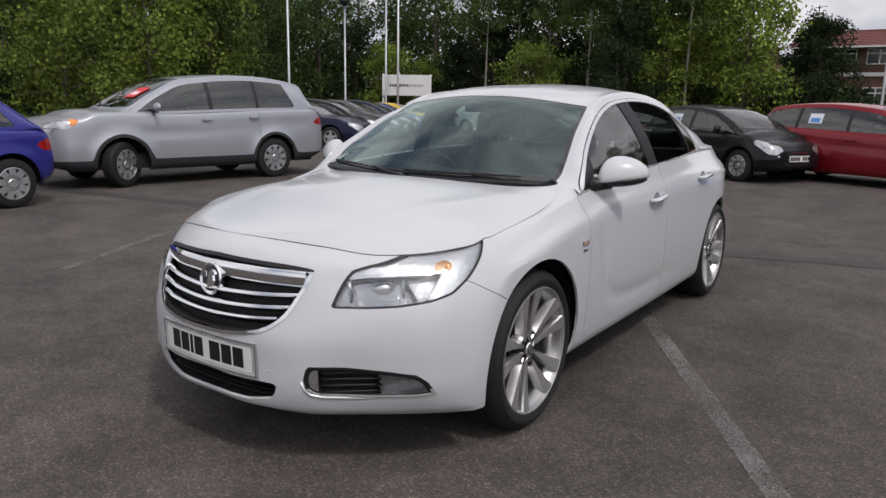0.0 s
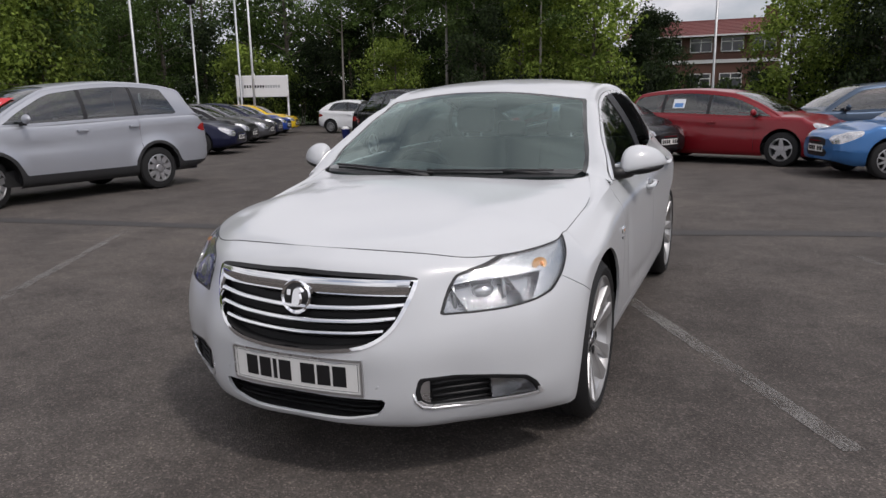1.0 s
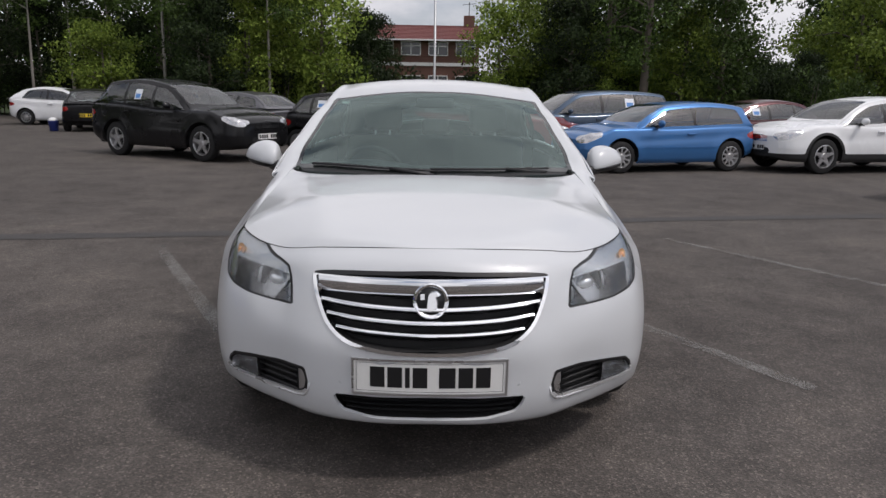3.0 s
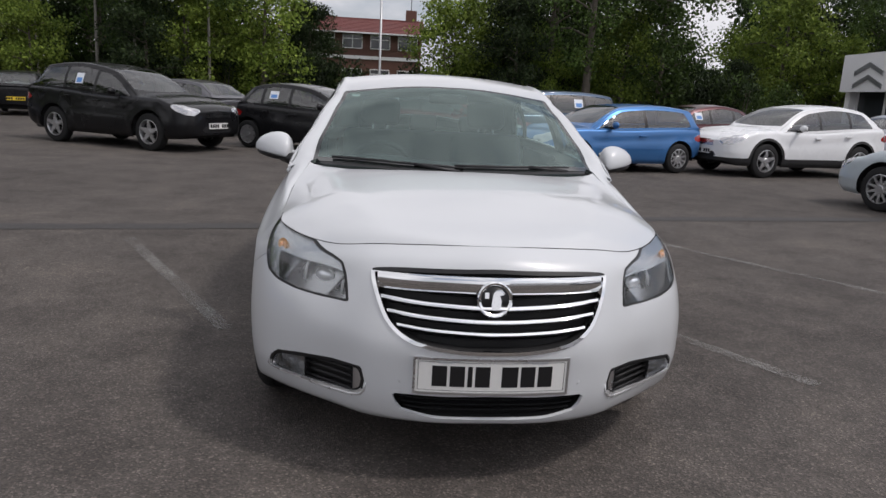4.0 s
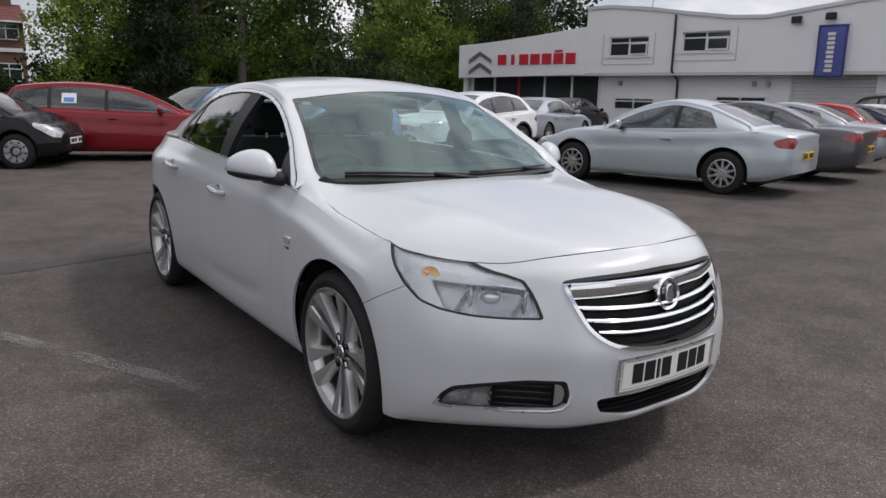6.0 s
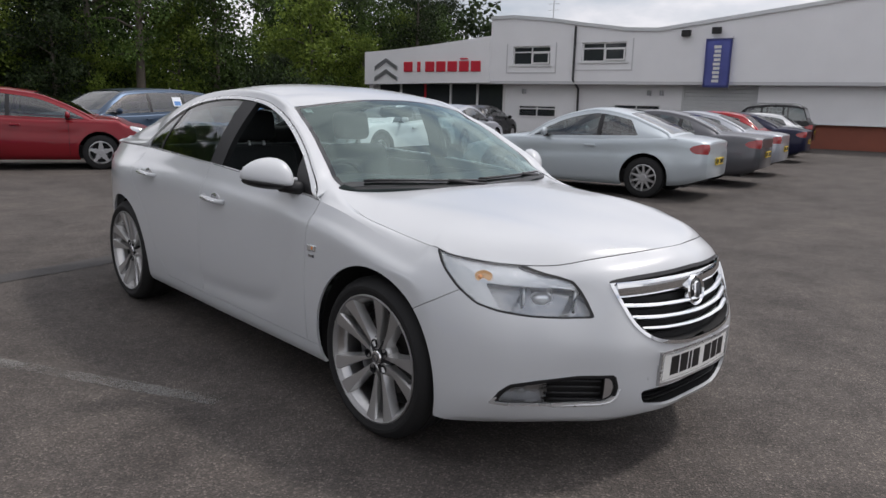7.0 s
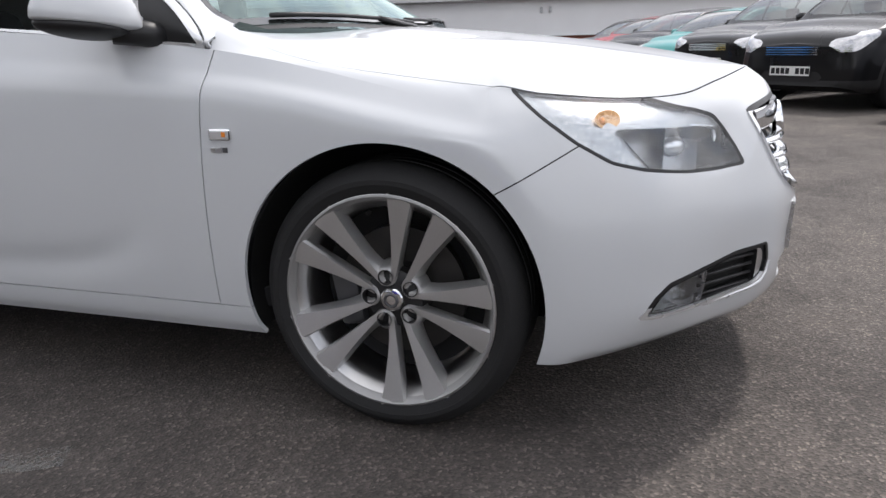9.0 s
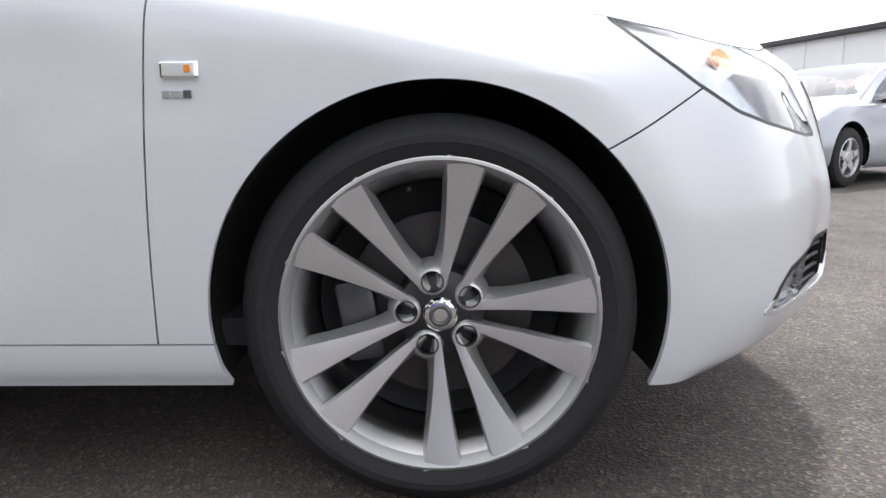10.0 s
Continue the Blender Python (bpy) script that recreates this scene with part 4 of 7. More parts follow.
    for ya in (0.0, wb):
        for sx in (1, -1):
            bm = lathe([(R + 0.075, sx * (W - 0.03)), (R + 0.075, sx * (W - 0.30)), (0.0, sx * (W - 0.31))], 24)
            bmesh.ops.bisect_plane(bm, geom=bm.verts[:] + bm.edges[:] + bm.faces[:], plane_co=(0, 0, clear + 0.06 - R), plane_no=(0, 0, 1), clear_inner=True)
            ob = part("arch_liner", bm, M_DARK, root, smooth=True)
            ob.matrix_local = pose(0, ya, R + 0.01)
            add_wheel(root, sx * (W - 0.115), ya, R, style, steer=steer if ya == 0.0 else 0.0)
    for sx in (1, -1):
        bm = bmesh.new()
        bmesh.ops.create_uvsphere(bm, u_segments=12, v_segments=8, radius=1.0)
        for v in bm.verts:
            v.co = (sx * (W + 0.075) + v.co.x * 0.10, cowl[0] + 0.42 + v.co.y * (0.055 if v.co.y < 0 else 0.03), belt[0] + 0.075 + v.co.z * 0.068)
        mirror = part("door_mirror", bm, colour, root, smooth=True)
        part("mirror_foot", box(min(sx * (W - 0.07), sx * (W + 0.02)), max(sx * (W - 0.07), sx * (W + 0.02)), cowl[0] + 0.38, cowl[0] + 0.46, belt[0] - 0.01, belt[0] + 0.04, 0.01), M_BLACK, mirror)
        for d in doors[1:]:
            hy = d - 0.2
            part("door_handle", box(min(sx * (W - 0.035), sx * (W + 0.012)), max(sx * (W - 0.035), sx * (W + 0.012)), hy, hy + 0.17, float(beltf(hy)) - 0.16, float(beltf(hy)) - 0.125, 0.008), colour, root)
        if rails:
            bm = bmesh.new()
            add_tube(bm, [(sx * (wr - 0.03), top[0] + 0.1, H - 0.05), (sx * (wr - 0.03), top[0] + 0.25, H + 0.03), (sx * (wr - 0.03), rear[0] - 0.25, H + 0.025), (sx * (wr - 0.03), rear[0] - 0.05, rear[1] - 0.04)], 0.016, 6)
            part("roof_rail", bm, M_POST, root, smooth=True)
    for sx in (1, -1):
        y0, z0 = top[0] + 0.36, float(beltf(1.5))
        seat = part("front_seat", box(sx * 0.36 - 0.22, sx * 0.36 + 0.22, y0, y0 + 0.14, 0.5, z0 + 0.06, 0.05), M_SEAT, root)
        part("headrest", box(sx * 0.36 - 0.12, sx * 0.36 + 0.12, y0 + 0.06, y0 + 0.15, z0 + 0.10, z0 + 0.25, 0.04), M_SEAT, seat)
    for q, cy, cz, w_, h_ in cards:
        k_ = int(np.argmin(np.abs(ys - cy)))
        col_ = np.array(side[k_])
        x_ = float(np.interp(cz, col_[:, 2], col_[:, 0]))
        lean = math.degrees(math.atan2(col_[4, 0] - col_[11, 0], col_[11, 2] - col_[4, 2]))
        card = part("price_card", box(-0.002, 0.002, -w_ / 2, w_ / 2, -h_ / 2, h_ / 2), M_CARD, root, "white and blue price card")
        card.matrix_local = pose(q * (x_ + 0.004), cy, cz, 0, -q * lean, 0)
        part("card_print", box(-0.0035, 0.0035, -w_ * 0.36, w_ * 0.36, -h_ * 0.40, h_ * 0.05), M_CARDBLUE, card)
    if screen_card:
        y0 = cowl[0] + 0.42
        tilt = math.degrees(math.atan2(float(zc(y0 + 0.1) - zc(y0 - 0.1)), 0.2))
        card = part("price_card", box(-0.17, 0.17, -0.16, 0.16, -0.002, 0.002), M_CARDRED, root, "red price card on the windscreen")
        card.matrix_local = pose(0.30, y0, float(zc(y0)) + 0.0, tilt, 0, 0)
        part("card_print", box(-0.10, 0.08, -0.08, 0.02, -0.004, 0.004), M_CARD, card)
    part("underbody", box(-W + 0.12, W - 0.12, -fo + 0.25, tail - 0.3, clear + 0.02, clear + 0.25), M_DARK, root)
    bars = [(-0.24 + 0.065 * k, -0.19 + 0.065 * k) for k in range(8) if k != 4]
    for sgn, y0, z0, m in ((-1, -fo - 0.04, clear + 0.22, M_PLATE_W), (1, tail + 0.035, deck[1] - 0.42, M_PLATE_Y)):
        if sgn < 0 and not plate_front:
            continue
        plate = part("number_plate", box(-0.26, 0.26, y0 - 0.008, y0 + 0.008, z0, z0 + 0.11), m, root)
        for a, b in bars:
            part("character_bar", box(a, b, y0 - 0.010 if sgn < 0 else y0 + 0.008, y0 - 0.008 if sgn < 0 else y0 + 0.010, z0 + 0.02, z0 + 0.09), M_INK, plate)
    if grille == "bars":
        for k in range(4):
            part("grille_bar", box(-0.38 * W, 0.38 * W, -fo - 0.045, -fo - 0.03, hood - 0.138 - brow + 0.028 * k, hood - 0.126 - brow + 0.028 * k), M_CHROME, root)
    else:
        part("grille_bar", box(-0.26 * W, 0.26 * W, -fo - 0.05, -fo - 0.03, hood - 0.085 - brow, hood - 0.068 - brow), M_CHROME, root)
    return root


def heading(front, rear, side, W):
    """The pose of a car from where the front and rear wheels of one side (1: its left) stand."""
    f, r = Vector((*front, 0)), Vector((*rear, 0))
    d = (f - r).normalized()
    a = math.atan2(d.x, -d.y)
    return Matrix.Translation(f) @ Matrix.Rotation(a, 4, "Z") @ Matrix.Translation((-side * (W - 0.1), 0, 0))


SPECS = {
    "suv": dict(L=4.80, W=0.90, H=1.765, wb=2.67, fo=0.98, hood=1.075, cowl=(0.10, 1.17), top=(1.08, 1.67), rear=(3.36, 1.655), glass_end=(3.60, 1.24), deck=(3.70, 1.15), belt=(1.13, 1.20), R=0.345, clad=True, doors=(0.52, 1.50, 2.38), clear=0.25, style="cover", cp=0.42, brow=0.13, flare=0.04, amber=True),
    "tall_suv": dict(L=4.42, W=0.905, H=1.71, wb=2.56, fo=0.90, hood=1.00, cowl=(0.40, 1.14), top=(1.18, 1.60), rear=(2.95, 1.64), glass_end=(3.38, 1.20), deck=(3.45, 1.12), belt=(1.06, 1.16), R=0.36, clad=False, doors=(0.50, 1.46, 2.30), clear=0.24, grille="bars", low=0.96, brow=0.14, flare=0.028),
    "crossover": dict(L=4.28, W=0.885, H=1.645, wb=2.555, fo=0.88, hood=0.98, cowl=(0.36, 1.10), top=(1.15, 1.55), rear=(2.75, 1.56), glass_end=(3.22, 1.20), deck=(3.32, 1.12), belt=(1.03, 1.14), R=0.345, clad=True, doors=(0.48, 1.42, 2.25), clear=0.22, grille="bars", cp=0.14, low=0.92, brow=0.15, flare=0.025),
    "hatch": dict(L=3.86, W=0.86, H=1.53, wb=2.46, fo=0.78, hood=0.90, cowl=(0.18, 1.02), top=(1.08, 1.45), rear=(2.48, 1.43), glass_end=(2.94, 1.04), deck=(3.00, 0.98), belt=(0.96, 1.03), R=0.30, doors=(0.44, 1.38, 2.12), style="cover", cp=0.16, low=0.93),
    "three_door": dict(L=3.88, W=0.825, H=1.48, wb=2.46, fo=0.77, hood=0.89, cowl=(0.34, 1.00), top=(1.10, 1.42), rear=(2.84, 1.40), glass_end=(3.03, 1.03), deck=(3.08, 0.97), belt=(0.94, 1.0), R=0.30, doors=(0.48, 1.62), style="ten", cp=0.24, low=0.91, strip=True, brow=0.15),
    "family_hatch": dict(L=4.30, W=0.88, H=1.47, wb=2.64, fo=0.90, hood=0.84, cowl=(0.30, 0.98), top=(1.22, 1.42), rear=(2.70, 1.40), glass_end=(3.22, 1.06), deck=(3.32, 1.0), belt=(0.94, 1.04), R=0.315, doors=(0.48, 1.46, 2.28), low=0.96),
    "mpv": dict(L=4.58, W=0.91, H=1.64, wb=2.78, fo=0.90, hood=0.95, cowl=(0.10, 1.08), top=(1.10, 1.55), rear=(3.10, 1.56), glass_end=(3.48, 1.10), deck=(3.58, 1.0), belt=(1.02, 1.10), R=0.325, doors=(0.52, 1.50, 2.50), low=0.92),
    "saloon": dict(L=4.70, W=0.885, H=1.44, wb=2.70, fo=0.90, hood=0.80, cowl=(0.46, 0.96), top=(1.22, 1.37), rear=(2.35, 1.36), glass_end=(3.05, 1.03), deck=(3.66, 1.0), belt=(0.92, 0.97), R=0.32, doors=(0.50, 1.48, 2.30), low=0.98),
    "coupe": dict(L=4.41, W=0.90, H=1.44, wb=2.578, fo=0.90, hood=0.80, cowl=(0.46, 0.97), top=(1.20, 1.36), rear=(2.15, 1.37), glass_end=(2.95, 1.03), deck=(3.40, 0.99), belt=(0.93, 0.99), R=0.325, doors=(0.50, 1.78), style="ten", low=0.985),
    "offroad": dict(L=4.0, W=0.86, H=1.75, wb=2.40, fo=0.75, hood=1.05, cowl=(0.45, 1.16), top=(0.95, 1.66), rear=(2.85, 1.68), glass_end=(3.05, 1.20), deck=(3.10, 1.10), belt=(1.10, 1.14), R=0.36, clad=True, doors=(0.50, 1.45, 2.2), clear=0.28, rails=True),
    "compact": dict(L=4.10, W=0.895, H=1.56, wb=2.595, fo=0.80, hood=0.98, cowl=(0.36, 1.10), top=(0.98, 1.48), rear=(2.75, 1.50), glass_end=(3.10, 1.12), deck=(3.18, 1.0), belt=(1.04, 1.10), R=0.335, clad=True, doors=(0.50, 1.42, 2.2), grille="bars"),
}
PAINTS = {
    "silver": paint("silver", (0.37, 0.385, 0.42), 0.42), "black": paint("black", (0.008, 0.008, 0.009)), "navy": paint("navy", (0.010, 0.012, 0.035), 0.2),
    "red": paint("red", (0.20, 0.008, 0.014), 0.15), "maroon": paint("maroon", (0.06, 0.012, 0.016), 0.3), "blue": paint("blue", (0.045, 0.15, 0.36), 0.4),
    "steel": paint("steel_blue", (0.04, 0.065, 0.105), 0.5), "white": paint("white", (0.72, 0.73, 0.74)), "ice": paint("ice_silver", (0.48, 0.53, 0.56), 0.35),
    "grey": paint("grey", (0.10, 0.10, 0.11), 0.5), "yellow": paint("yellow", (0.68, 0.46, 0.02)), "violet": paint("royal_blue", (0.03, 0.03, 0.22), 0.2), "teal": paint("teal", (0.06, 0.28, 0.27), 0.3),
    "bright": paint("bright_red", (0.32, 0.01, 0.015)), "cobalt": paint("cobalt", (0.02, 0.06, 0.30), 0.2),
}
BUILT = {}


def car(kind, colour, label, group, m, name="parked_car", **changes):
    key = (kind, colour, tuple(sorted(changes)))
    if key in BUILT:
        ob = copy_thing(BUILT[key], m)
        ob["label"] = label
        ob["group"] = group
        return ob
    spec = dict(SPECS[kind])
    spec.update(changes)
    low = spec.pop("low", 1.0)
    for q in ("cowl", "top", "rear", "glass_end", "deck"):
        spec[q] = (spec[q][0], spec[q][1] * low)
    spec["belt"], spec["hood"], spec["H"] = tuple(b * low for b in spec["belt"]), spec["hood"] * low, spec["H"] * low
    spec["cards"] = tuple((*c[:2], c[2] * low, *c[3:]) for c in spec.get("cards", ()))
    ob = parked_car(name, label, group, PAINTS[colour], **spec)
    ob.matrix_world = m
    BUILT[key] = ob
    return ob


car("suv", "silver", "silver grey sport utility car with grey cladding", "parked cars", heading((-8.05, 3.55), (-7.68, 6.15), 1, 0.9), steer=27.0, screen_card=True)
car("hatch", "violet", "royal blue hatchback parked beside a silver car", "parked cars", heading((-6.83, -0.96), (-7.05, 1.49), 1, 0.86))
ROW = Vector((-0.46, 0.89, 0)).normalized()
for k, (kind, colour, what) in enumerate((("family_hatch", "navy", "dark navy hatchback in a row"), ("hatch", "black", "black hatchback in a row"), ("family_hatch", "grey", "dark grey hatchback in a row"), ("hatch", "navy", "navy blue small hatchback in a row"), ("three_door", "cobalt", "bright blue small hatchback in a row"), ("three_door", "yellow", "yellow small hatchback at the end of a row"))):
    p = Vector((-12.4, 12.6, 0)) + ROW * 2.75 * k
    car(kind, colour, what, "row of parked hatchbacks", heading((p.x, p.y), (p.x - 2.35, p.y - 1.0), -1, 0.86))
car("three_door", "white", "white three door hatchback on the far side", "parked cars", heading((-13.6, 25.4), (-16.0, 25.2), -1, 0.88), low=1.0, rear=(2.55, 1.37), glass_end=(3.05, 1.06))
car("hatch", "black", "black hatchback parked tail outwards beside a white hatchback", "parked cars", heading((-13.25, 23.65), (-12.5, 21.3), 1, 0.85))
car("tall_suv", "black", "black sport utility car with a chrome bar grille", "parked cars", heading((-4.65, 11.2), (-6.95, 12.5), -1, 0.905), cards=((-1, 1.9, 1.36, 0.20, 0.22), (1, 1.9, 1.36, 0.20, 0.22)))
car("hatch", "black", "black five door hatchback car", "parked cars", heading((-1.0, 11.75), (-3.1, 12.9), -1, 0.82), W=0.82, wb=2.36, L=3.46, fo=0.66, cowl=(0.06, 1.04), top=(0.95, 1.46), rear=(2.34, 1.45), glass_end=(2.70, 1.06), deck=(2.74, 0.98), doors=(0.42, 1.32, 2.02), cards=((-1, 1.74, 1.24, 0.22, 0.17),))
car("family_hatch", "grey", "dark grey hatchback behind black cars", "parked cars", heading((-6.6, 18.2), (-4.2, 17.0), -1, 0.88))
car("mpv", "red", "dark red metallic people carrier", "parked cars", heading((2.0, 12.1), (-0.65, 13.2), -1, 0.91), cards=((-1, 2.15, 1.30, 0.26, 0.2),))
car("three_door", "blue", "light blue three door hatchback", "parked cars", heading((3.44, 10.18), (5.72, 10.92), 1, 0.825))
car("mpv", "steel", "slate blue metallic people carrier", "parked cars", heading((2.8, 14.9), (5.5, 15.7), 1, 0.91), H=1.68, top=(0.95, 1.60), rear=(3.38, 1.60), glass_end=(3.60, 1.12), low=0.95, cards=((1, 2.3, 1.34, 0.26, 0.24),))
car("hatch", "maroon", "dark maroon five door hatchback", "parked cars", heading((7.0, 14.5), (9.4, 15.1), 1, 0.86), cards=((1, 1.0, 1.2, 0.22, 0.2),))
car("crossover", "white", "white crossover with black cladding", "parked cars", heading((7.50, 10.66), (9.95, 11.3), 1, 0.885))
car("saloon", "silver", "silver saloon beyond a white crossover", "parked cars", heading((15.4, 14.4), (12.8, 13.4), -1, 0.885))
car("hatch", "black", "black hatchback near the showroom", "parked cars", heading((20.5, 18.2), (18.2, 17.4), -1, 0.85))
car("coupe", "ice", "pale silver blue coupe cabriolet", "row of parked cars by the showroom", heading((6.95, 6.4), (7.6, 3.88), 1, 0.9))
for k, (kind, colour, what) in enumerate((("saloon", "grey", "dark grey saloon in a row"), ("saloon", "silver", "silver saloon in a row"), ("hatch", "bright", "bright red hatchback in a row"), ("saloon", "navy", "navy blue saloon in a row"), ("family_hatch", "white", "white hatchback in a row"))):
    p = Vector((10.4, 4.55, 0)) + Vector((2.75, 0.75, 0)) * k
    car(kind, colour, what, "row of parked cars by the showroom", heading((p.x - 0.65, p.y + 2.55), (p.x, p.y), 1, 0.885))
car("offroad", "black", "black off road car with roof rails", "row of parked cars by the showroom", heading((24.6, 11.0), (25.2, 8.7), 1, 0.86))
# the row that faces the showroom's yard
for k, (kind, colour, what) in enumerate((("compact", "black", "black small crossover with round lamps"), ("tall_suv", "black", "black car with a chrome bar grille"), ("hatch", "teal", "teal green hatchback in a facing row"), ("mpv", "black", "black people carrier in a facing row"), ("hatch", "bright", "bright red hatchback in a facing row"), ("saloon", "grey", "dark grey car by the showroom wall"))):
    x, y = 7.6 + 2.36 * k, -3.05 + 0.83 * k
    car(kind, colour, what, "row facing the yard", heading((x, y), (x + 2.0, y - 1.75), 1, 0.88))
car("family_hatch", "silver", "silver hatchback with alloy wheels", "row facing the yard", heading((5.54, -4.26), (7.0, -6.45), 1, 0.88))

# ---- trees and shrubs ----
M_BARK = mat("bark", (0.10, 0.085, 0.07), 0.9, vary=0.3, scale=6, fine=0.3, fine_scale=40, bump=0.6, bump_scale=30)
M_BIRCH = mat("pale_birch_bark", (0.22, 0.205, 0.18), 0.85, vary=0.4, scale=5, fine=0.3, fine_scale=30, bump=0.4, bump_scale=25)
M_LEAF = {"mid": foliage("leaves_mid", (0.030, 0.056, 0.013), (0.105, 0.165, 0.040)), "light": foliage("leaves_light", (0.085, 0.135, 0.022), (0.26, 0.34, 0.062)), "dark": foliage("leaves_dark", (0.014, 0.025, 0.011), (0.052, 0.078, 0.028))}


def leaves(centres, per, spread, size, rng):
    """Small bent leaves scattered in clumps round the centres."""
    c = np.repeat(np.asarray(centres), per, 0)
    n = len(c)
    d = rng.normal(size=(n, 3))
    d /= np.linalg.norm(d, axis=1)[:, None]
    pos = c + d * (spread * rng.uniform(0.25, 1.0, n) ** 0.6)[:, None] * np.array([1, 1, 0.75])
    a = rng.normal(size=(n, 3))
    a[:, 2] -= 0.5
    a /= np.linalg.norm(a, axis=1)[:, None]
    b = np.cross(a, rng.normal(size=(n, 3)))
    b /= np.linalg.norm(b, axis=1)[:, None]
    s = size * rng.uniform(0.6, 1.3, n)[:, None]
    tip, mid = pos + a * s, pos + a * s * 0.45
    V = np.stack([pos, mid + b * s * 0.32 + np.cross(a, b) * s * 0.08, tip, mid - b * s * 0.32 + np.cross(a, b) * s * 0.08], 1).reshape(-1, 3)
    F = np.arange(4 * n).reshape(-1, 4)
    return V, F


def mesh_of(name, V, F, material):
    me = bpy.data.meshes.new(name)
    me.from_pydata(V.tolist(), [], F.tolist())
    me.materials.append(material)
    return me


def tree(name, seed, height, radius, low, leaf, label, limbs=16, per=95, size=0.2, bark=None, stout=1.0):
    rng = np.random.default_rng(seed)
    root = empty(name, Matrix(), label, "tree", "trees round the car park")
    bm = bmesh.new()
    trunk = [np.array([0.25 * math.sin(seed + 1.3 * t), 0.25 * math.cos(2.1 * seed + t), 0]) * t * 0.5 + np.array([0, 0, height * 0.92 * t]) for t in np.linspace(0, 1, 8)]
    r0 = (0.018 * height + 0.03) * stout
    add_tube(bm, trunk, [r0 * (1.25 if i == 0 else 1 - 0.88 * i / 7) for i in range(8)], 8)
    centres = []
    for k in range(limbs):
        t = low / height + (0.97 - low / height) * ((k + rng.uniform(0, 1)) / limbs)
        base = np.array([np.interp(t, np.linspace(0, 0.92, 8), [p[i] for p in trunk]) for i in range(3)])
        shape = math.sin(math.pi * min(1, max(0.06, (t - low / height * 0.6) / (1.02 - low / height * 0.6))) ** 0.8) ** 0.75
        ang, reach = 2.4 * k + rng.uniform(-0.5, 0.5), radius * shape * rng.uniform(0.65, 1.1)
        tip = base + np.array([math.cos(ang) * reach, math.sin(ang) * reach, rng.uniform(0.05, 0.4) * reach])
        midp = (base + tip) / 2 + np.array([0, 0, 0.12 * reach])
        add_tube(bm, [base, midp, tip], [r0 * 0.35 * (1 - t) + 0.02, r0 * 0.2 * (1 - t) + 0.014, 0.008], 5, cap=False)
        for u in np.linspace(0.35, 1.08, 6):
            q = (1 - u) ** 2 * base + 2 * u * (1 - u) * midp + u * u * tip
            centres.append(q + rng.normal(size=3) * 0.22 * radius / 2)
            centres.append(q + rng.normal(size=3) * 0.35 * radius / 2)
    part("trunk", bm, bark or M_BARK, root, smooth=True)
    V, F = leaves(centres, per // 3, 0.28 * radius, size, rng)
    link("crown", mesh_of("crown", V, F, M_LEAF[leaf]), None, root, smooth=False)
    return root


TREES = [
    tree("tree", 1, 9.0, 2.6, 1.4, "mid", "tall leafy green broadleaf tree", 18, 110, 0.19),
    tree("tree", 2, 10.5, 2.4, 2.0, "dark", "tall dark green tree", 20, 110, 0.18),
    tree("tree", 3, 7.0, 2.3, 0.9, "light", "light green bushy tree", 16, 115, 0.18),
    tree("tree", 4, 11.0, 2.2, 2.6, "mid", "slender birch like tree with an airy crown", 18, 70, 0.17),
    tree("tree", 5, 6.2, 1.9, 0.5, "dark", "dense very dark evergreen tree", 18, 150, 0.15),
    tree("tree", 6, 5.0, 2.0, 0.4, "light", "young light green tree", 14, 110, 0.17),
    tree("tree", 7, 11.5, 1.7, 4.6, "mid", "slender birch with a bare pale trunk", 16, 90, 0.17, bark=M_BIRCH, stout=0.34),
]
used = set()


def plant(kind, x, y, scale, turn, squash=1.0):
    m = pose(x, y, 0.03, 0, 0, turn) @ Matrix.Diagonal((scale, scale, scale * squash, 1))
    if kind in used:
        return copy_thing(TREES[kind], m)
    used.add(kind)
    TREES[kind].matrix_world = m
    return TREES[kind]


rng = random.Random(4)
# a belt of tall trees behind, then lower ones in front; the house shows through one gap
for k in range(34):
    a = radians(68 - 104 * k / 33)
    deg = math.degrees(a)
    far = rng.uniform(38, 44) + (9 if deg > 20 else 0)
    if -9 < deg < 9.0 or deg < -22.0:
        continue
    kind = rng.choice((0, 1, 3, 1, 0))
    plant(kind, -math.sin(a) * far, math.cos(a) * far - 3, rng.uniform(0.9, 1.15), rng.uniform(0, 360))
for k in range(40):
    a = radians(70 - 108 * k / 39)
    deg = math.degrees(a)
    far = rng.uniform(32, 36) + (10 if deg > 20 else 0)
    if -5 < deg < 7.5 or deg < -22.5:
        continue
    kind = rng.choice((2, 5, 0, 2, 3, 4))
    plant(kind, -math.sin(a) * far, math.cos(a) * far - 3, rng.uniform(0.75, 1.05), rng.uniform(0, 360))
plant(4, -4.4, 44, 1.08, 20)
plant(4, -5.2, 45.5, 1.0, 120)
plant(2, 2.8, 30, 0.80, 50)
plant(5, 7.3, 29.5, 0.76, 15)
plant(5, 9.6, 30.5, 0.80, 140)
plant(5, -14.6, 29.0, 0.95, 80)
plant(2, 5.6, 31, 0.9, 200)
plant(5, -6.5, 33, 0.9, 10)
plant(1, 8.5, 33, 0.95, 80)
for x, y, s in ((17.4, 36.5, 0.62), (19.0, 37.5, 0.58), (20.4, 37.0, 0.66), (16.0, 36.0, 0.8)):
    plant(4, x, y, s, 70 * x)
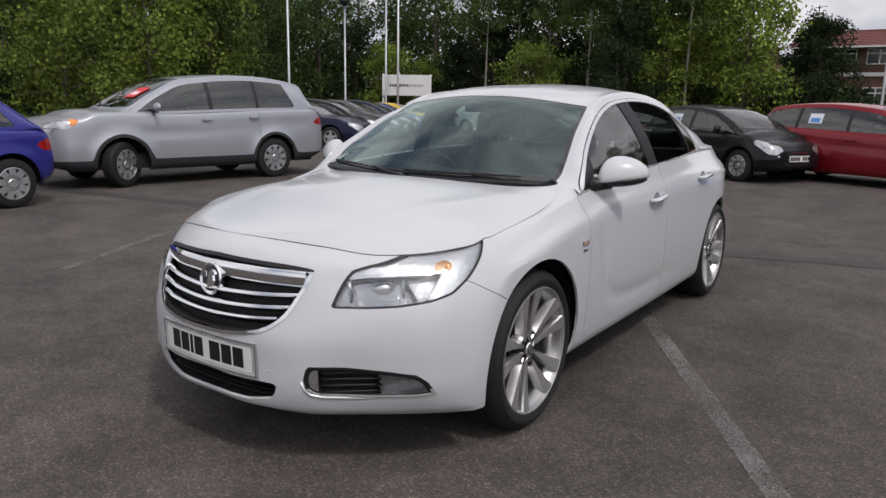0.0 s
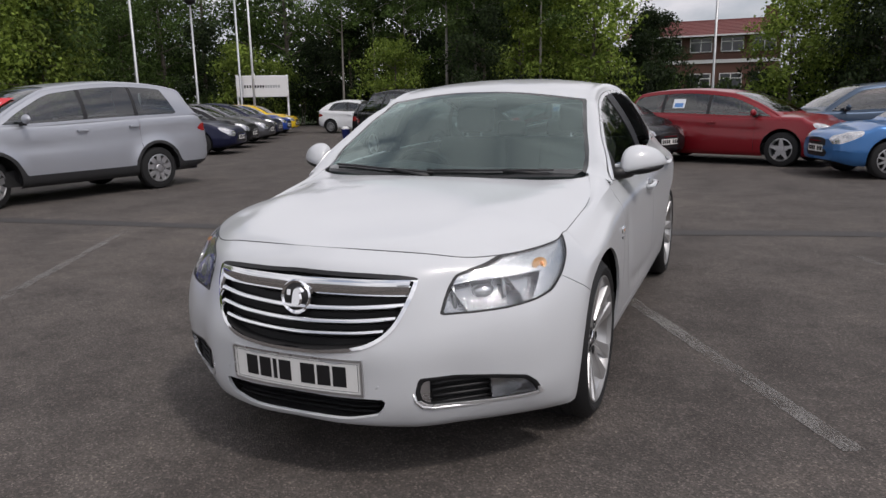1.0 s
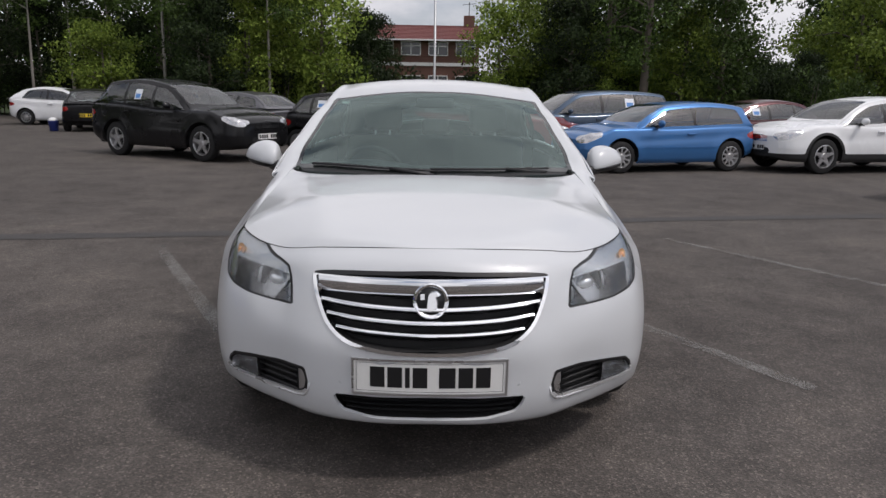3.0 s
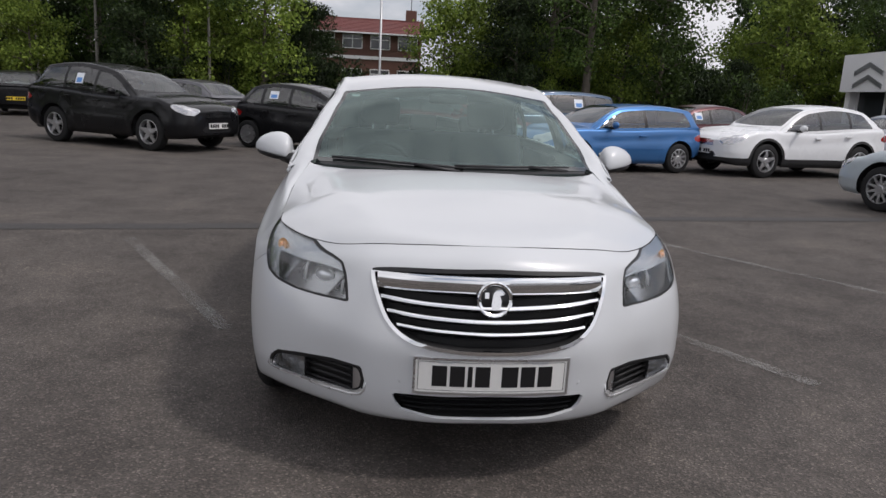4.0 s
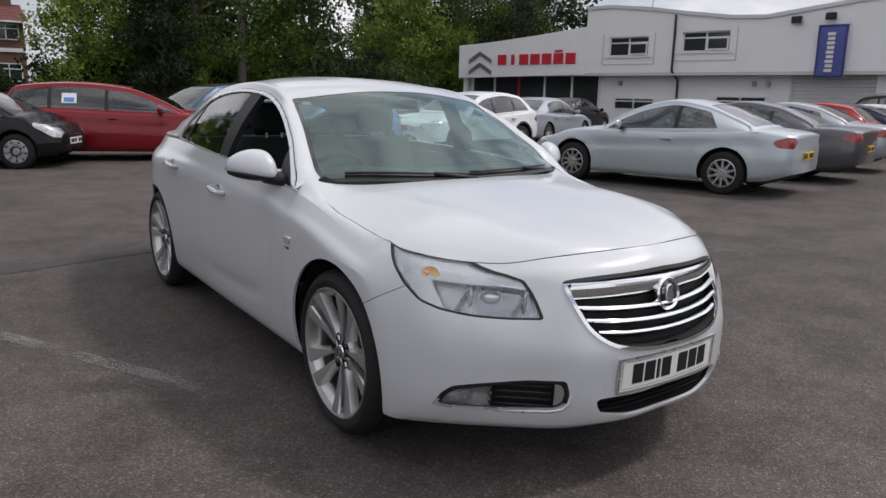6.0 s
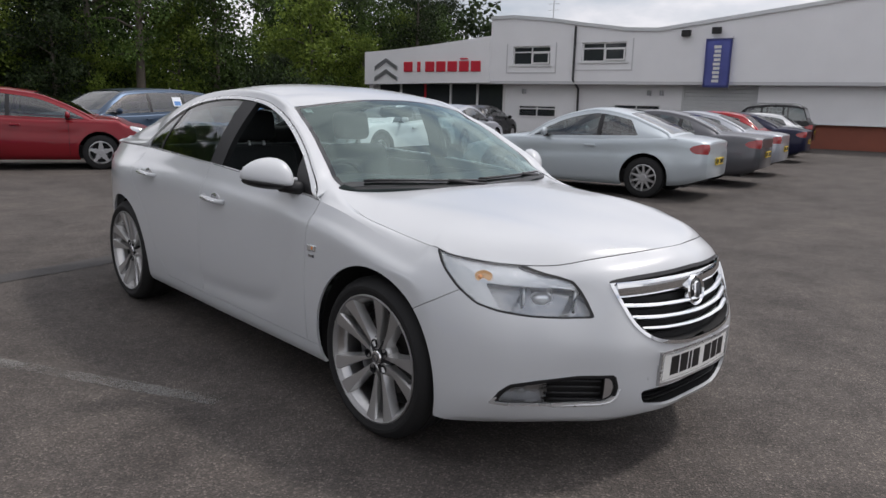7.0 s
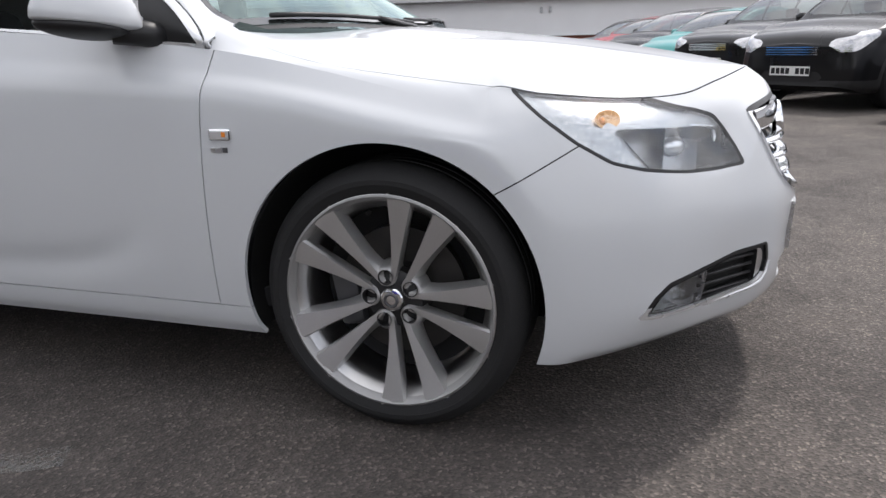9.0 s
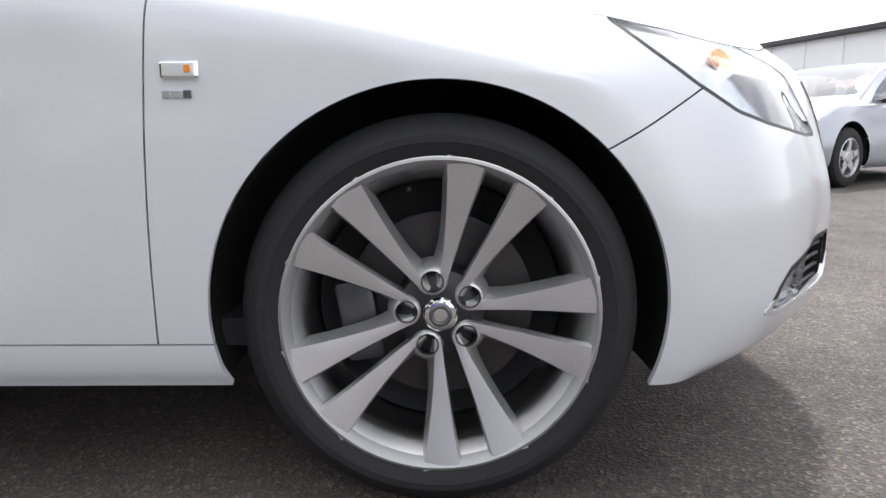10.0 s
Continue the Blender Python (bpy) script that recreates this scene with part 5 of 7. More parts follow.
# trees thinning out towards the showroom
for k in range(4, 15):
    a, far = radians(23 + 1.45 * k), 47 + 3.5 * (k % 3)
    plant((0, 2, 1, 0, 5)[k % 5], math.sin(a) * far, math.cos(a) * far, (1.15 - 0.022 * k) * (1.35 if k % 5 in (1, 4) else 1.0), 47 * k)
for az, far, s in ((13, 33, 0.95), (14.5, 34, 1.05), (18, 33, 1.0), (20.5, 35, 1.1), (24, 41, 1.0), (26.5, 42, 1.1), (29, 41, 1.0)):
    plant(6, -math.sin(radians(az)) * far, math.cos(radians(az)) * far - 3, s, 53 * az)
for x, y, s in ((-21.5, 6.5, 0.95), (-23.0, 10.5, 1.05), (-24.0, 14.5, 1.0), (-22.5, 2.0, 1.1), (-25.5, 18.5, 1.1), (-20.5, -2.5, 1.0)):
    plant(2 if x < -23 else 5, x, y, s, 30 * y)
for x, y, s in ((-27, 14, 1.0), (-26.5, 18.5, 1.05), (-27, 9, 1.1), (-24, 3, 1.1), (-29, 22, 1.0)):
    plant(0, x, y, s, 40 * x)


def shrub(seed, leaf):
    rng = np.random.default_rng(seed)
    root = empty("shrub", Matrix(), "dense green shrub at the edge of the car park", "shrub", "shrubs under the trees")
    c = np.stack([rng.uniform(-2.6, 2.6, 46), rng.uniform(-0.8, 0.8, 46), rng.uniform(0.15, 1.0, 46) ** 0.8 * 2.4], 1)
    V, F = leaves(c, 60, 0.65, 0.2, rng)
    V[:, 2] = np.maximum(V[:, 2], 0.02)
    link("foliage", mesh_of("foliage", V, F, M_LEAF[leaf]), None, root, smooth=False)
    bm = bmesh.new()
    for k in range(7):
        p = c[k * 6]
        add_tube(bm, [(p[0] * 0.9, p[1] * 0.5, 0), (p[0], p[1], p[2])], [0.05, 0.02], 5)
    part("stem", bm, M_BARK, root)
    return root


SHRUBS = [shrub(21, "dark"), shrub(22, "mid"), shrub(23, "dark")]
for k in range(32):
    a = radians(74 - 102 * k / 31)
    far = 35 + rng.uniform(-1.2, 1.2) + (9 if math.degrees(a) > 20 else 0)
    m = pose(-math.sin(a) * far, math.cos(a) * far - 3, 0.04, 0, 0, math.degrees(a) + rng.uniform(-12, 12)) @ Matrix.Diagonal((0.85, 1.0, rng.uniform(0.7, 1.15), 1))
    if k < 3:
        SHRUBS[k].matrix_world = m
    else:
        copy_thing(SHRUBS[k % 3], m)
for x, y in ((30, 52), (35, 58), (40, 55), (46, 50)):
    plant(1, x, y, 1.0, 30 * x)
# woods far behind, to the horizon
V, F = leaves(np.array([(60 * math.sin(t) * s, 60 * math.cos(t) * s, z) for t in np.linspace(-0.9, 1.5, 120) for s in (1.0, 1.06) for z in (1.2, 3.0, 4.6, 6.2, 7.9, 9.4) if not -0.12 < t < 0.10 and (z < 5 or not -0.22 < t < 0.16) and (z < 4 or not -0.485 < t < -0.415) and z < 5 + 2.6 * (1 + math.sin(23 * t)) + 1.2 * math.sin(61 * t)]) * np.array([-1, 1, 1]), 46, 1.5, 0.55, np.random.default_rng(9))
tagged(link("far_woods", mesh_of("far_woods", V, F, M_LEAF["dark"]), None, None, smooth=False), "dark mass of distant woodland behind the trees", "woods", kind="stuff")

# ---- the white car: its surfaces ----
# Columns run from the middle of the nose round the corner, along the side and round the tail; rows from the lower edge to the bonnet edge or window line.
NOSE = [
    (0.00, [(-0.898, 0.226), (-0.940, 0.254), (-0.957, 0.320), (-0.957, 0.420), (-0.973, 0.525), (-0.948, 0.640), (-0.912, 0.740), (-0.878, 0.805), (-0.822, 0.849)]),
    (0.20, [(-0.892, 0.227), (-0.935, 0.255), (-0.952, 0.322), (-0.954, 0.420), (-0.962, 0.525), (-0.926, 0.640), (-0.888, 0.740), (-0.846, 0.802), (-0.782, 0.840)]),
    (0.40, [(-0.833, 0.227), (-0.866, 0.256), (-0.892, 0.326), (-0.900, 0.420), (-0.896, 0.520), (-0.862, 0.630), (-0.826, 0.722), (-0.784, 0.784), (-0.720, 0.826)]),
    (0.55, [(-0.720, 0.225), (-0.758, 0.255), (-0.788, 0.330), (-0.792, 0.420), (-0.796, 0.520), (-0.765, 0.622), (-0.716, 0.706), (-0.684, 0.766), (-0.640, 0.806)]),
    (0.68, [(-0.597, 0.222), (-0.640, 0.254), (-0.682, 0.332), (-0.696, 0.420), (-0.696, 0.520), (-0.672, 0.620), (-0.624, 0.704), (-0.574, 0.766), (-0.505, 0.808)]),
    (0.775, [(-0.470, 0.214), (-0.525, 0.252), (-0.575, 0.334), (-0.586, 0.420), (-0.584, 0.520), (-0.556, 0.620), (-0.502, 0.710), (-0.440, 0.778), (-0.352, 0.826)]),
]
CORNER = [(0.837, -0.375, 0.214), (0.845, -0.392, 0.255), (0.855, -0.405, 0.335), (0.860, -0.408, 0.420), (0.860, -0.400, 0.520), (0.854, -0.380, 0.620), (0.842, -0.345, 0.715), (0.820, -0.295, 0.790), (0.788, -0.240, 0.843)]
WIDTH = pchip([(-0.25, 0.895), (0.0, 0.910), (0.3, 0.908), (0.8, 0.906), (1.5, 0.910), (2.2, 0.906), (2.74, 0.906), (3.0, 0.856), (3.2, 0.800), (3.4, 0.733), (3.6, 0.655)])
BELT_Z = pchip([(-0.2, 0.80), (0.2, 0.895), (0.46, 0.942), (0.9, 0.985), (1.35, 1.018), (2.0, 1.040), (2.64, 1.046), (3.2, 1.040), (3.7, 1.02)])
BELT_X = pchip([(-0.2, 0.835), (0.2, 0.828), (0.46, 0.832), (0.9, 0.838), (1.5, 0.838), (2.0, 0.812), (2.64, 0.746), (3.0, 0.72), (3.2, 0.685), (3.4, 0.64), (3.7, 0.55)])
EDGE_X = pchip([(-0.20, 0.787), (0.0, 0.788), (0.2, 0.786), (0.30, 0.778), (0.38, 0.763), (0.45, 0.735), (0.7, 0.745), (1.5, 0.745), (2.0, 0.73), (2.64, 0.66), (3.2, 0.60), (3.7, 0.55)])
EDGE_Z = pchip([(-0.20, 0.847), (0.0, 0.873), (0.2, 0.904), (0.30, 0.926), (0.38, 0.957), (0.45, 0.994), (0.7, 0.99), (1.5, 1.03), (2.64, 1.06), (3.2, 1.055), (3.7, 1.04)])
CREASE_Z = pchip([(-0.2, 0.74), (0.4, 0.83), (1.35, 0.868), (2.35, 0.898), (3.6, 0.90)])


def side_column(y):
    """Nine points up the side at y."""
    w, zc, zb, xb = float(WIDTH(y)), float(CREASE_Z(y)), float(BELT_Z(y)), float(BELT_X(y))
    return [(w - 0.050, y, 0.216), (w - 0.030, y, 0.256), (w - 0.016, y, 0.34), (w - 0.006, y, 0.45), (w, y, 0.58), (w - 0.001, y, 0.71), (w - 0.010, y, zc), (0.55 * xb + 0.45 * (w - 0.012), y, zc + 0.55 * (zb - zc)), (xb, y, zb)]


def tail_column(s):
    """Nine points up the tail; s goes from 0 at its corner to 1 in its middle."""
    x = 0.605 * (1 - s)
    y = 3.72 + 0.16 * (1 - (1 - s) ** 2) * 0.9
    prof = [(-0.10, 0.24), (-0.04, 0.28), (0.0, 0.36), (0.0, 0.46), (-0.01, 0.56), (-0.02, 0.68), (-0.04, 0.80), (-0.06, 0.92), (-0.10, 1.02)]
    return [(max(0.0, x - 0.05 * k / 8), y + dy, z) for k, (dy, z) in enumerate(prof)]


def body_columns():
    full = (1, 1, 1, 1, 1, 0.9, 0.6, 0.25, 0)
    cols = [[(x + (0.028 if x > 0.7 else 0.012 if x > 0.6 else 0) * f, y, z) for (y, z), f in zip(prof, full)] for x, prof in NOSE]
    cols += [[(x + 0.026 * f, y, z) for (x, y, z), f in zip(CORNER, full)]]
    cols += [side_column(y) for y in (-0.21, 0.0, 0.22, 0.46, 0.75, 1.1, 1.5, 1.9, 2.25, 2.5, 2.74, 2.98, 3.2, 3.42, 3.6)]
    cols += [tail_column(s) for s in (0.0, 0.25, 0.5, 0.75, 1.0)]
    return np.array(cols)


def catmull(net, per, first=None, last=None):
    """Points on a Catmull-Rom surface along the first axis of net."""
    a = first if first is not None else 2 * net[0] - net[1]
    b = last if last is not None else 2 * net[-1] - net[-2]
    p = np.concatenate([[a], net, [b]])
    out = []
    for i in range(len(net) - 1):
        for t in np.linspace(0, 1, per, endpoint=False):
            q0, q1, q2, q3 = p[i], p[i + 1], p[i + 2], p[i + 3]
            out.append(0.5 * (2 * q1 + (q2 - q0) * t + (2 * q0 - 5 * q1 + 4 * q2 - q3) * t * t + (3 * q1 - q0 - 3 * q2 + q3) * t**3))
    out.append(net[-1])
    return np.array(out)


def body_grid(per_u=9, per_v=8):
    net = body_columns()
    flip = np.array([-1, 1, 1])
    u = catmull(net, per_u, net[1] * flip, net[-2] * flip)
    g = catmull(u.transpose(1, 0, 2), per_v).transpose(1, 0, 2)
    g[0, :, 0] = 0.0
    g[-1, :, 0] = 0.0
    return g


HOOD_MID = pchip([(-0.83, 0.846), (-0.7, 0.876), (-0.4, 0.926), (-0.1, 0.964), (0.2, 0.992), (0.5, 1.008)])


def hood_rim_points(body, per_u=9):
    """The bonnet edge: over the nose the upper rim of the columns, further back a line on top of the wings."""
    rim = body[: 6 * per_u, -1]
    start = np.array([body[6 * per_u, -1]] + [(EDGE_X(y), y, EDGE_Z(y)) for y in (-0.12, 0.0, 0.18, 0.36, 0.46)])
    start[1] = (EDGE_X(-0.14), -0.14, EDGE_Z(-0.14))
    return np.concatenate([rim, catmull(start, per_u, first=body[5 * per_u, -1])])


def hood_grid(body, per_u=9):
    """From the bonnet edge (the upper rim of the front columns) inwards to the middle line."""
    rim = hood_rim_points(body, per_u)
    n = 34
    rows = []
    for x0, y0, z0 in rim:
        yc = -0.50 + (y0 + 0.822) / (0.46 + 0.822) * (0.46 + 0.50)
        col = []
        for t in np.linspace(0, 1, n):
            s = t
            x, y = x0 * (1 - s), y0 + (yc - y0) * (1 - (1 - s) ** 1.6)
            mid = float(HOOD_MID(y))
            r = min(1.0, x / max(hood_rim(y), 1e-3))
            k = min(1.0, max(0.0, (y + 0.35) / 0.5))
            k = k * k * (3 - 2 * k)
            z = mid - (mid - hood_rim_z(y)) * ((0.22 + 0.30 * k) * r**2 + (0.78 - 0.30 * k) * r ** (6 - 2 * k))
            ridge = 0.007 * math.exp(-(((x - (0.36 + 0.26 * (y + 0.8))) / 0.075) ** 2)) * min(1, max(0, (y + 0.80) / 0.2)) * min(1, max(0, (0.5 - y) / 0.3))
            w = max(0.0, 1 - t / 0.12)
            col.append((x, y, (z + ridge) * (1 - w) + (z0 + (z - float(hood_rim_z(y0)))) * w if t > 0 else z0))
        rows.append(col)
    rows = np.array(rows)
    step = rows[:, 1] - rows[:, 0]
    rows[:, 0] += step / np.linalg.norm(step, axis=1)[:, None] * 0.0042 * np.clip((6.6 * per_u - np.arange(len(rows))) / 8, 0.55, 1)[:, None]
    return rows


RIM_PTS = [(-0.822, 0.0, 0.849), (-0.782, 0.20, 0.840), (-0.720, 0.40, 0.826), (-0.640, 0.55, 0.806), (-0.495, 0.68, 0.808), (-0.350, 0.775, 0.826), (-0.240, 0.788, 0.843), (-0.12, 0.788, 0.857), (0.0, 0.788, 0.873), (0.2, 0.786, 0.904), (0.30, 0.778, 0.926), (0.38, 0.763, 0.957), (0.46, 0.733, 0.997)]
hood_rim = lambda y, f=pchip([(p[0], p[1]) for p in RIM_PTS]): float(f(y))
hood_rim_z = lambda y, f=pchip([(p[0], p[2]) for p in RIM_PTS]): float(f(y))

RAIL_Z = pchip([(0.20, 0.90), (0.34, 0.93), (0.476, 0.985), (0.563, 1.068), (0.71, 1.162), (0.889, 1.263), (1.105, 1.340), (1.287, 1.383), (1.547, 1.402), (1.836, 1.391), (2.11, 1.351), (2.357, 1.270), (2.541, 1.172), (2.70, 1.10), (3.0, 1.08), (3.3, 1.07), (3.6, 1.05)])
RAIL_X = pchip([(0.20, 0.80), (0.476, 0.806), (0.563, 0.780), (0.71, 0.728), (0.889, 0.680), (1.105, 0.634), (1.287, 0.622), (1.547, 0.633), (1.836, 0.637), (2.11, 0.645), (2.357, 0.663), (2.541, 0.688), (2.70, 0.690), (3.0, 0.665), (3.2, 0.62), (3.4, 0.565), (3.7, 0.48)])
CANT_X = pchip([(0.20, 0.765), (0.466, 0.728), (0.8, 0.648), (1.07, 0.580), (1.3, 0.560), (2.0, 0.555), (2.6, 0.550), (3.0, 0.535), (3.3, 0.49), (3.7, 0.40)])
CANT_Z = pchip([(0.20, 0.895), (0.466, 1.002), (0.8, 1.198), (1.07, 1.350), (1.22, 1.398), (1.6, 1.434), (2.0, 1.410), (2.4, 1.348), (2.8, 1.250), (3.2, 1.155), (3.5, 1.095), (3.7, 1.06)])
MID_Z = pchip([(0.10, 0.925), (0.22, 0.990), (0.6, 1.205), (0.98, 1.392), (1.15, 1.438), (1.45, 1.469), (1.8, 1.480), (2.2, 1.458), (2.6, 1.395), (3.0, 1.292), (3.4, 1.175), (3.66, 1.095), (3.8, 1.06)])


def glasshouse_grid(n=150):
    rows = []
    for y in np.linspace(0.20, 3.74, n):
        b = np.array([BELT_X(y) - 0.004, BELT_Z(y) + 0.001])
        r, q, c = np.array([RAIL_X(y), RAIL_Z(y)]), np.array([CANT_X(y), CANT_Z(y)]), np.array([0.0, MID_Z(y)])
        if r[1] < b[1] + 0.02:
            r = b + np.array([-0.03, 0.02])
        q[1] = max(q[1], min(r[1], q[1] + 1))
        h = r - b
        low = [b + t * h + np.array([0.022 * math.sin(math.pi * t), 0]) for t in np.linspace(0, 1, 9)]
        up = spline([r, (r + q) / 2 + (0.012 if y > 1.05 else 0.004), q], 9)[1:]
        d = max(c[1] - q[1], 0.0)
        top = [np.array([q[0] * (1 - t), q[1] + d * (1 - (1 - t) ** 2.2)]) for t in np.linspace(0, 1, 22)][1:]
        rows.append([(p[0], y, p[1]) for p in [*low, *up, *top]])
    return np.array(rows)

# ---- the white car: its parts ----
M_WHITE = mat("paint_white", (0.54, 0.556, 0.572), 0.30, coat=0.7, vary=0.015, scale=1.5, fine=0.01, fine_scale=400)
M_FLANGE = mat("dull_rim_edge", (0.34, 0.338, 0.335), 0.5, 0.7, vary=0.1)
M_BARREL = mat("dull_inner_rim", (0.50, 0.496, 0.49), 0.3, 1.0, vary=0.1)
M_RIM = mat("grey_alloy", (0.58, 0.578, 0.575), 0.38, 0.84, vary=0.06, scale=10, fine=0.04, fine_scale=200)
M_SATIN = mat("satin_alloy", (0.55, 0.55, 0.56), 0.28, 0.9, vary=0.04)
M_HEADLINER = mat("pale_headliner", (0.34, 0.34, 0.33), 0.95, vary=0.05)
M_PILLAR = mat("satin_black_pillar", (0.010, 0.010, 0.011), 0.5, vary=0.1)
M_DASH = mat("dark_dashboard", (0.022, 0.022, 0.024), 0.65, vary=0.1, bump=0.1)
M_SCREEN = glass("windscreen_glass", (0.50, 0.64, 0.62), 1.5, 0.065, shade=(0.82, 1.0, 0.96))
M_SIDE = glass("side_glass", (0.55, 0.64, 0.62), 1.5, 0.07)
M_DISC = mat("brake_disc", (0.06, 0.057, 0.055), 0.45, 0.7, vary=0.15)
M_TAIL = mat("red_tail_lens", (0.30, 0.012, 0.014), 0.12, coat=1.0, vary=0.1)
M_BULB = mat("amber_bulb", (0.80, 0.34, 0.10), 0.15, coat=1.0)
# chrome with the bulb's amber reflection put into its colour
M_GLOW = mat("amber_glow_chrome", (0.90, 0.55, 0.28), 0.25, 0.6, vary=0.3, scale=60, bump=0.5, bump_scale=90)
M_FRIT = mat("black_glass_print", (0.010, 0.012, 0.012), 0.08, coat=0.6, vary=0.05)
M_SHELL = mat("rippled_chrome", (0.56, 0.565, 0.57), 0.14, 0.95, vary=0.25, scale=90, bump=0.35, bump_scale=130)
M_BRIGHT = mat("anodised_trim", (0.74, 0.75, 0.76), 0.28, 0.65, vary=0.03)
# darker copy of the lamp chrome, the chambers' shade put into its colour
M_CELL = mat("shaded_chrome", (0.40, 0.40, 0.405), 0.10, 1.0, vary=0.3, scale=80, bump=0.35, bump_scale=70)
M_BEZEL = mat("dark_lamp_bezel", (0.09, 0.09, 0.095), 0.3, 0.3, vary=0.1)

auto = empty("saloon_car", Matrix(), "white five door executive car with a chrome barred grille", "car")

body = body_grid(10, 9)
# the sweeping crease low on the doors
crease = spline([(0.60, 0.80), (0.66, 0.62), (0.72, 0.48), (0.86, 0.40), (1.2, 0.375), (1.9, 0.385)], 40)
flat = body.reshape(-1, 3)
on = (flat[:, 1] > 0.45) & (flat[:, 1] < 2.2) & (flat[:, 0] > 0.7)
gap_ = np.min([np.hypot(flat[on, 1] - a, flat[on, 2] - b) for a, b in crease], 0)
fade = np.clip((2.1 - flat[on, 1]) / 0.9, 0, 1) * np.clip((0.86 - flat[on, 2]) / 0.2, 0, 1)
flat[on, 0] -= 0.009 * np.exp(-((gap_ / 0.045) ** 2)) * fade
body = flat.reshape(body.shape)
hood = hood_grid(body, 10)
BV, BF = grid(body)
BF = [f[::-1] for f in BF]


def near_line(p, pts):
    q = np.array(pts, float)
    best = np.full(len(p), 9.0)
    for a, b in zip(q, q[1:]):
        e = b - a
        t = np.clip(((p - a) @ e) / (e @ e), 0, 1)
        best = np.minimum(best, np.hypot(*(p - a - t[:, None] * e).T))
    return best


def cut(field):
    global BV, BF
    BV, got, BF = split(BV, BF, field(BV))
    return BV, got


LAMP = [(-0.797, 0.638), (-0.772, 0.680), (-0.743, 0.722), (-0.715, 0.756), (-0.673, 0.7715), (-0.640, 0.780), (-0.610, 0.789), (-0.580, 0.799), (-0.545, 0.812), (-0.50, 0.84), (-0.27, 0.92), (-0.284, 0.836), (-0.318, 0.808), (-0.355, 0.779), (-0.428, 0.727), (-0.507, 0.681), (-0.577, 0.661), (-0.662, 0.646), (-0.736, 0.638)]
FOG = [(0.800, 0.318), (0.781, 0.372), (0.755, 0.400), (0.673, 0.416), (0.551, 0.427), (0.442, 0.428), (0.430, 0.379), (0.437, 0.338), (0.466, 0.316), (0.622, 0.311), (0.741, 0.311)]
GRILLE = [(-0.30, 0.772), (-0.1, 0.783), (0.0, 0.786), (0.106, 0.782), (0.305, 0.773), (0.402, 0.762), (0.415, 0.749), (0.400, 0.681), (0.356, 0.591), (0.277, 0.537), (0.148, 0.515), (0.0, 0.508), (-0.148, 0.515)]
INTAKE = [(-0.3, 0.354), (0.0, 0.354), (0.275, 0.354), (0.338, 0.352), (0.326, 0.318), (0.305, 0.291), (0.205, 0.270), (0.0, 0.263), (-0.2, 0.270)]
GRILLE = spline(GRILLE, 120, closed=True)
for ya in (0.004, 2.737):
    cut(lambda v: np.where(v[:, 0] > 0.55, np.hypot(v[:, 1] - ya, (v[:, 2] - 0.347)) - 0.384, 1.0))
FRONT = lambda v: v[:, 1] < -0.40
TAIL = [(3.30, 0.935), (3.36, 0.80), (3.50, 0.75), (4.2, 0.74), (4.2, 0.93), (3.7, 0.945)]
tail_lamp = cut(lambda v: np.where((v[:, 1] > 3.2) & (v[:, 0] > 0.28), np.maximum(inside(v[:, 1:3], TAIL), 0.30 - v[:, 0]), 1.0))
lamp_seal = cut(lambda v: np.where((v[:, 0] > 0.44) & (v[:, 1] < 0), np.maximum(inside(v[:, 1:3], LAMP) - 0.004, 0.45 - v[:, 0]), 1.0))
fog_hole = cut(lambda v: np.where(v[:, 1] < -0.2, inside(v[:, [0, 2]], FOG), 1.0))
grille_hole = cut(lambda v: np.where(FRONT(v), inside(v[:, [0, 2]], GRILLE), 1.0))
intake_hole = cut(lambda v: np.where(FRONT(v), inside(v[:, [0, 2]], INTAKE), 1.0))
gaps = []


def shut(axis, pts, lo, hi, w=0.0017):
    """A narrow gap along a line across the side: y as a function of z (axis "y") or z as a function of y."""
    global BV, BF
    g, i, j = pchip(pts), (1, 2)[axis == "z"], (2, 1)[axis == "z"]
    c = [(np.mean([BV[k][j] for k in f]), np.mean([BV[k][0] for k in f])) for f in BF]
    hit = [lo < a < hi and b > 0.05 for a, b in c]
    rest = [f for f, h in zip(BF, hit) if not h]
    mine = [f for f, h in zip(BF, hit) if h]
    BV, below, above = split(BV, mine, BV[:, i] - g(BV[:, j]) - w)
    BV, low, gap = split(BV, below, BV[:, i] - g(BV[:, j]) + w)
    BF = rest + low + above
    gaps.append((BV, gap))


shut("z", [(0.2, 0.297), (1.2, 0.298), (2.2, 0.302)], 0.33, 2.04)
shut("y", [(0.25, 0.479), (0.55, 0.471), (0.85, 0.455), (1.0, 0.440)], 0.299, 1.2)
shut("y", [(0.25, 1.543), (0.6, 1.535), (1.1, 1.505)], 0.299, 1.2)
shut("y", [(0.25, 1.98), (0.30, 2.02), (0.42, 2.16), (0.62, 2.30), (0.76, 2.42), (0.90, 2.54), (1.1, 2.60)], 0.299, 1.2)
shut("z", [(-0.60, 0.82), (-0.46, 0.733), (-0.255, 0.615), (-0.1, 0.54)], -0.50, -0.22)
shut("z", [(2.9, 0.60), (3.05, 0.62), (3.35, 0.68), (4.0, 0.70)], 3.04, 4.2)


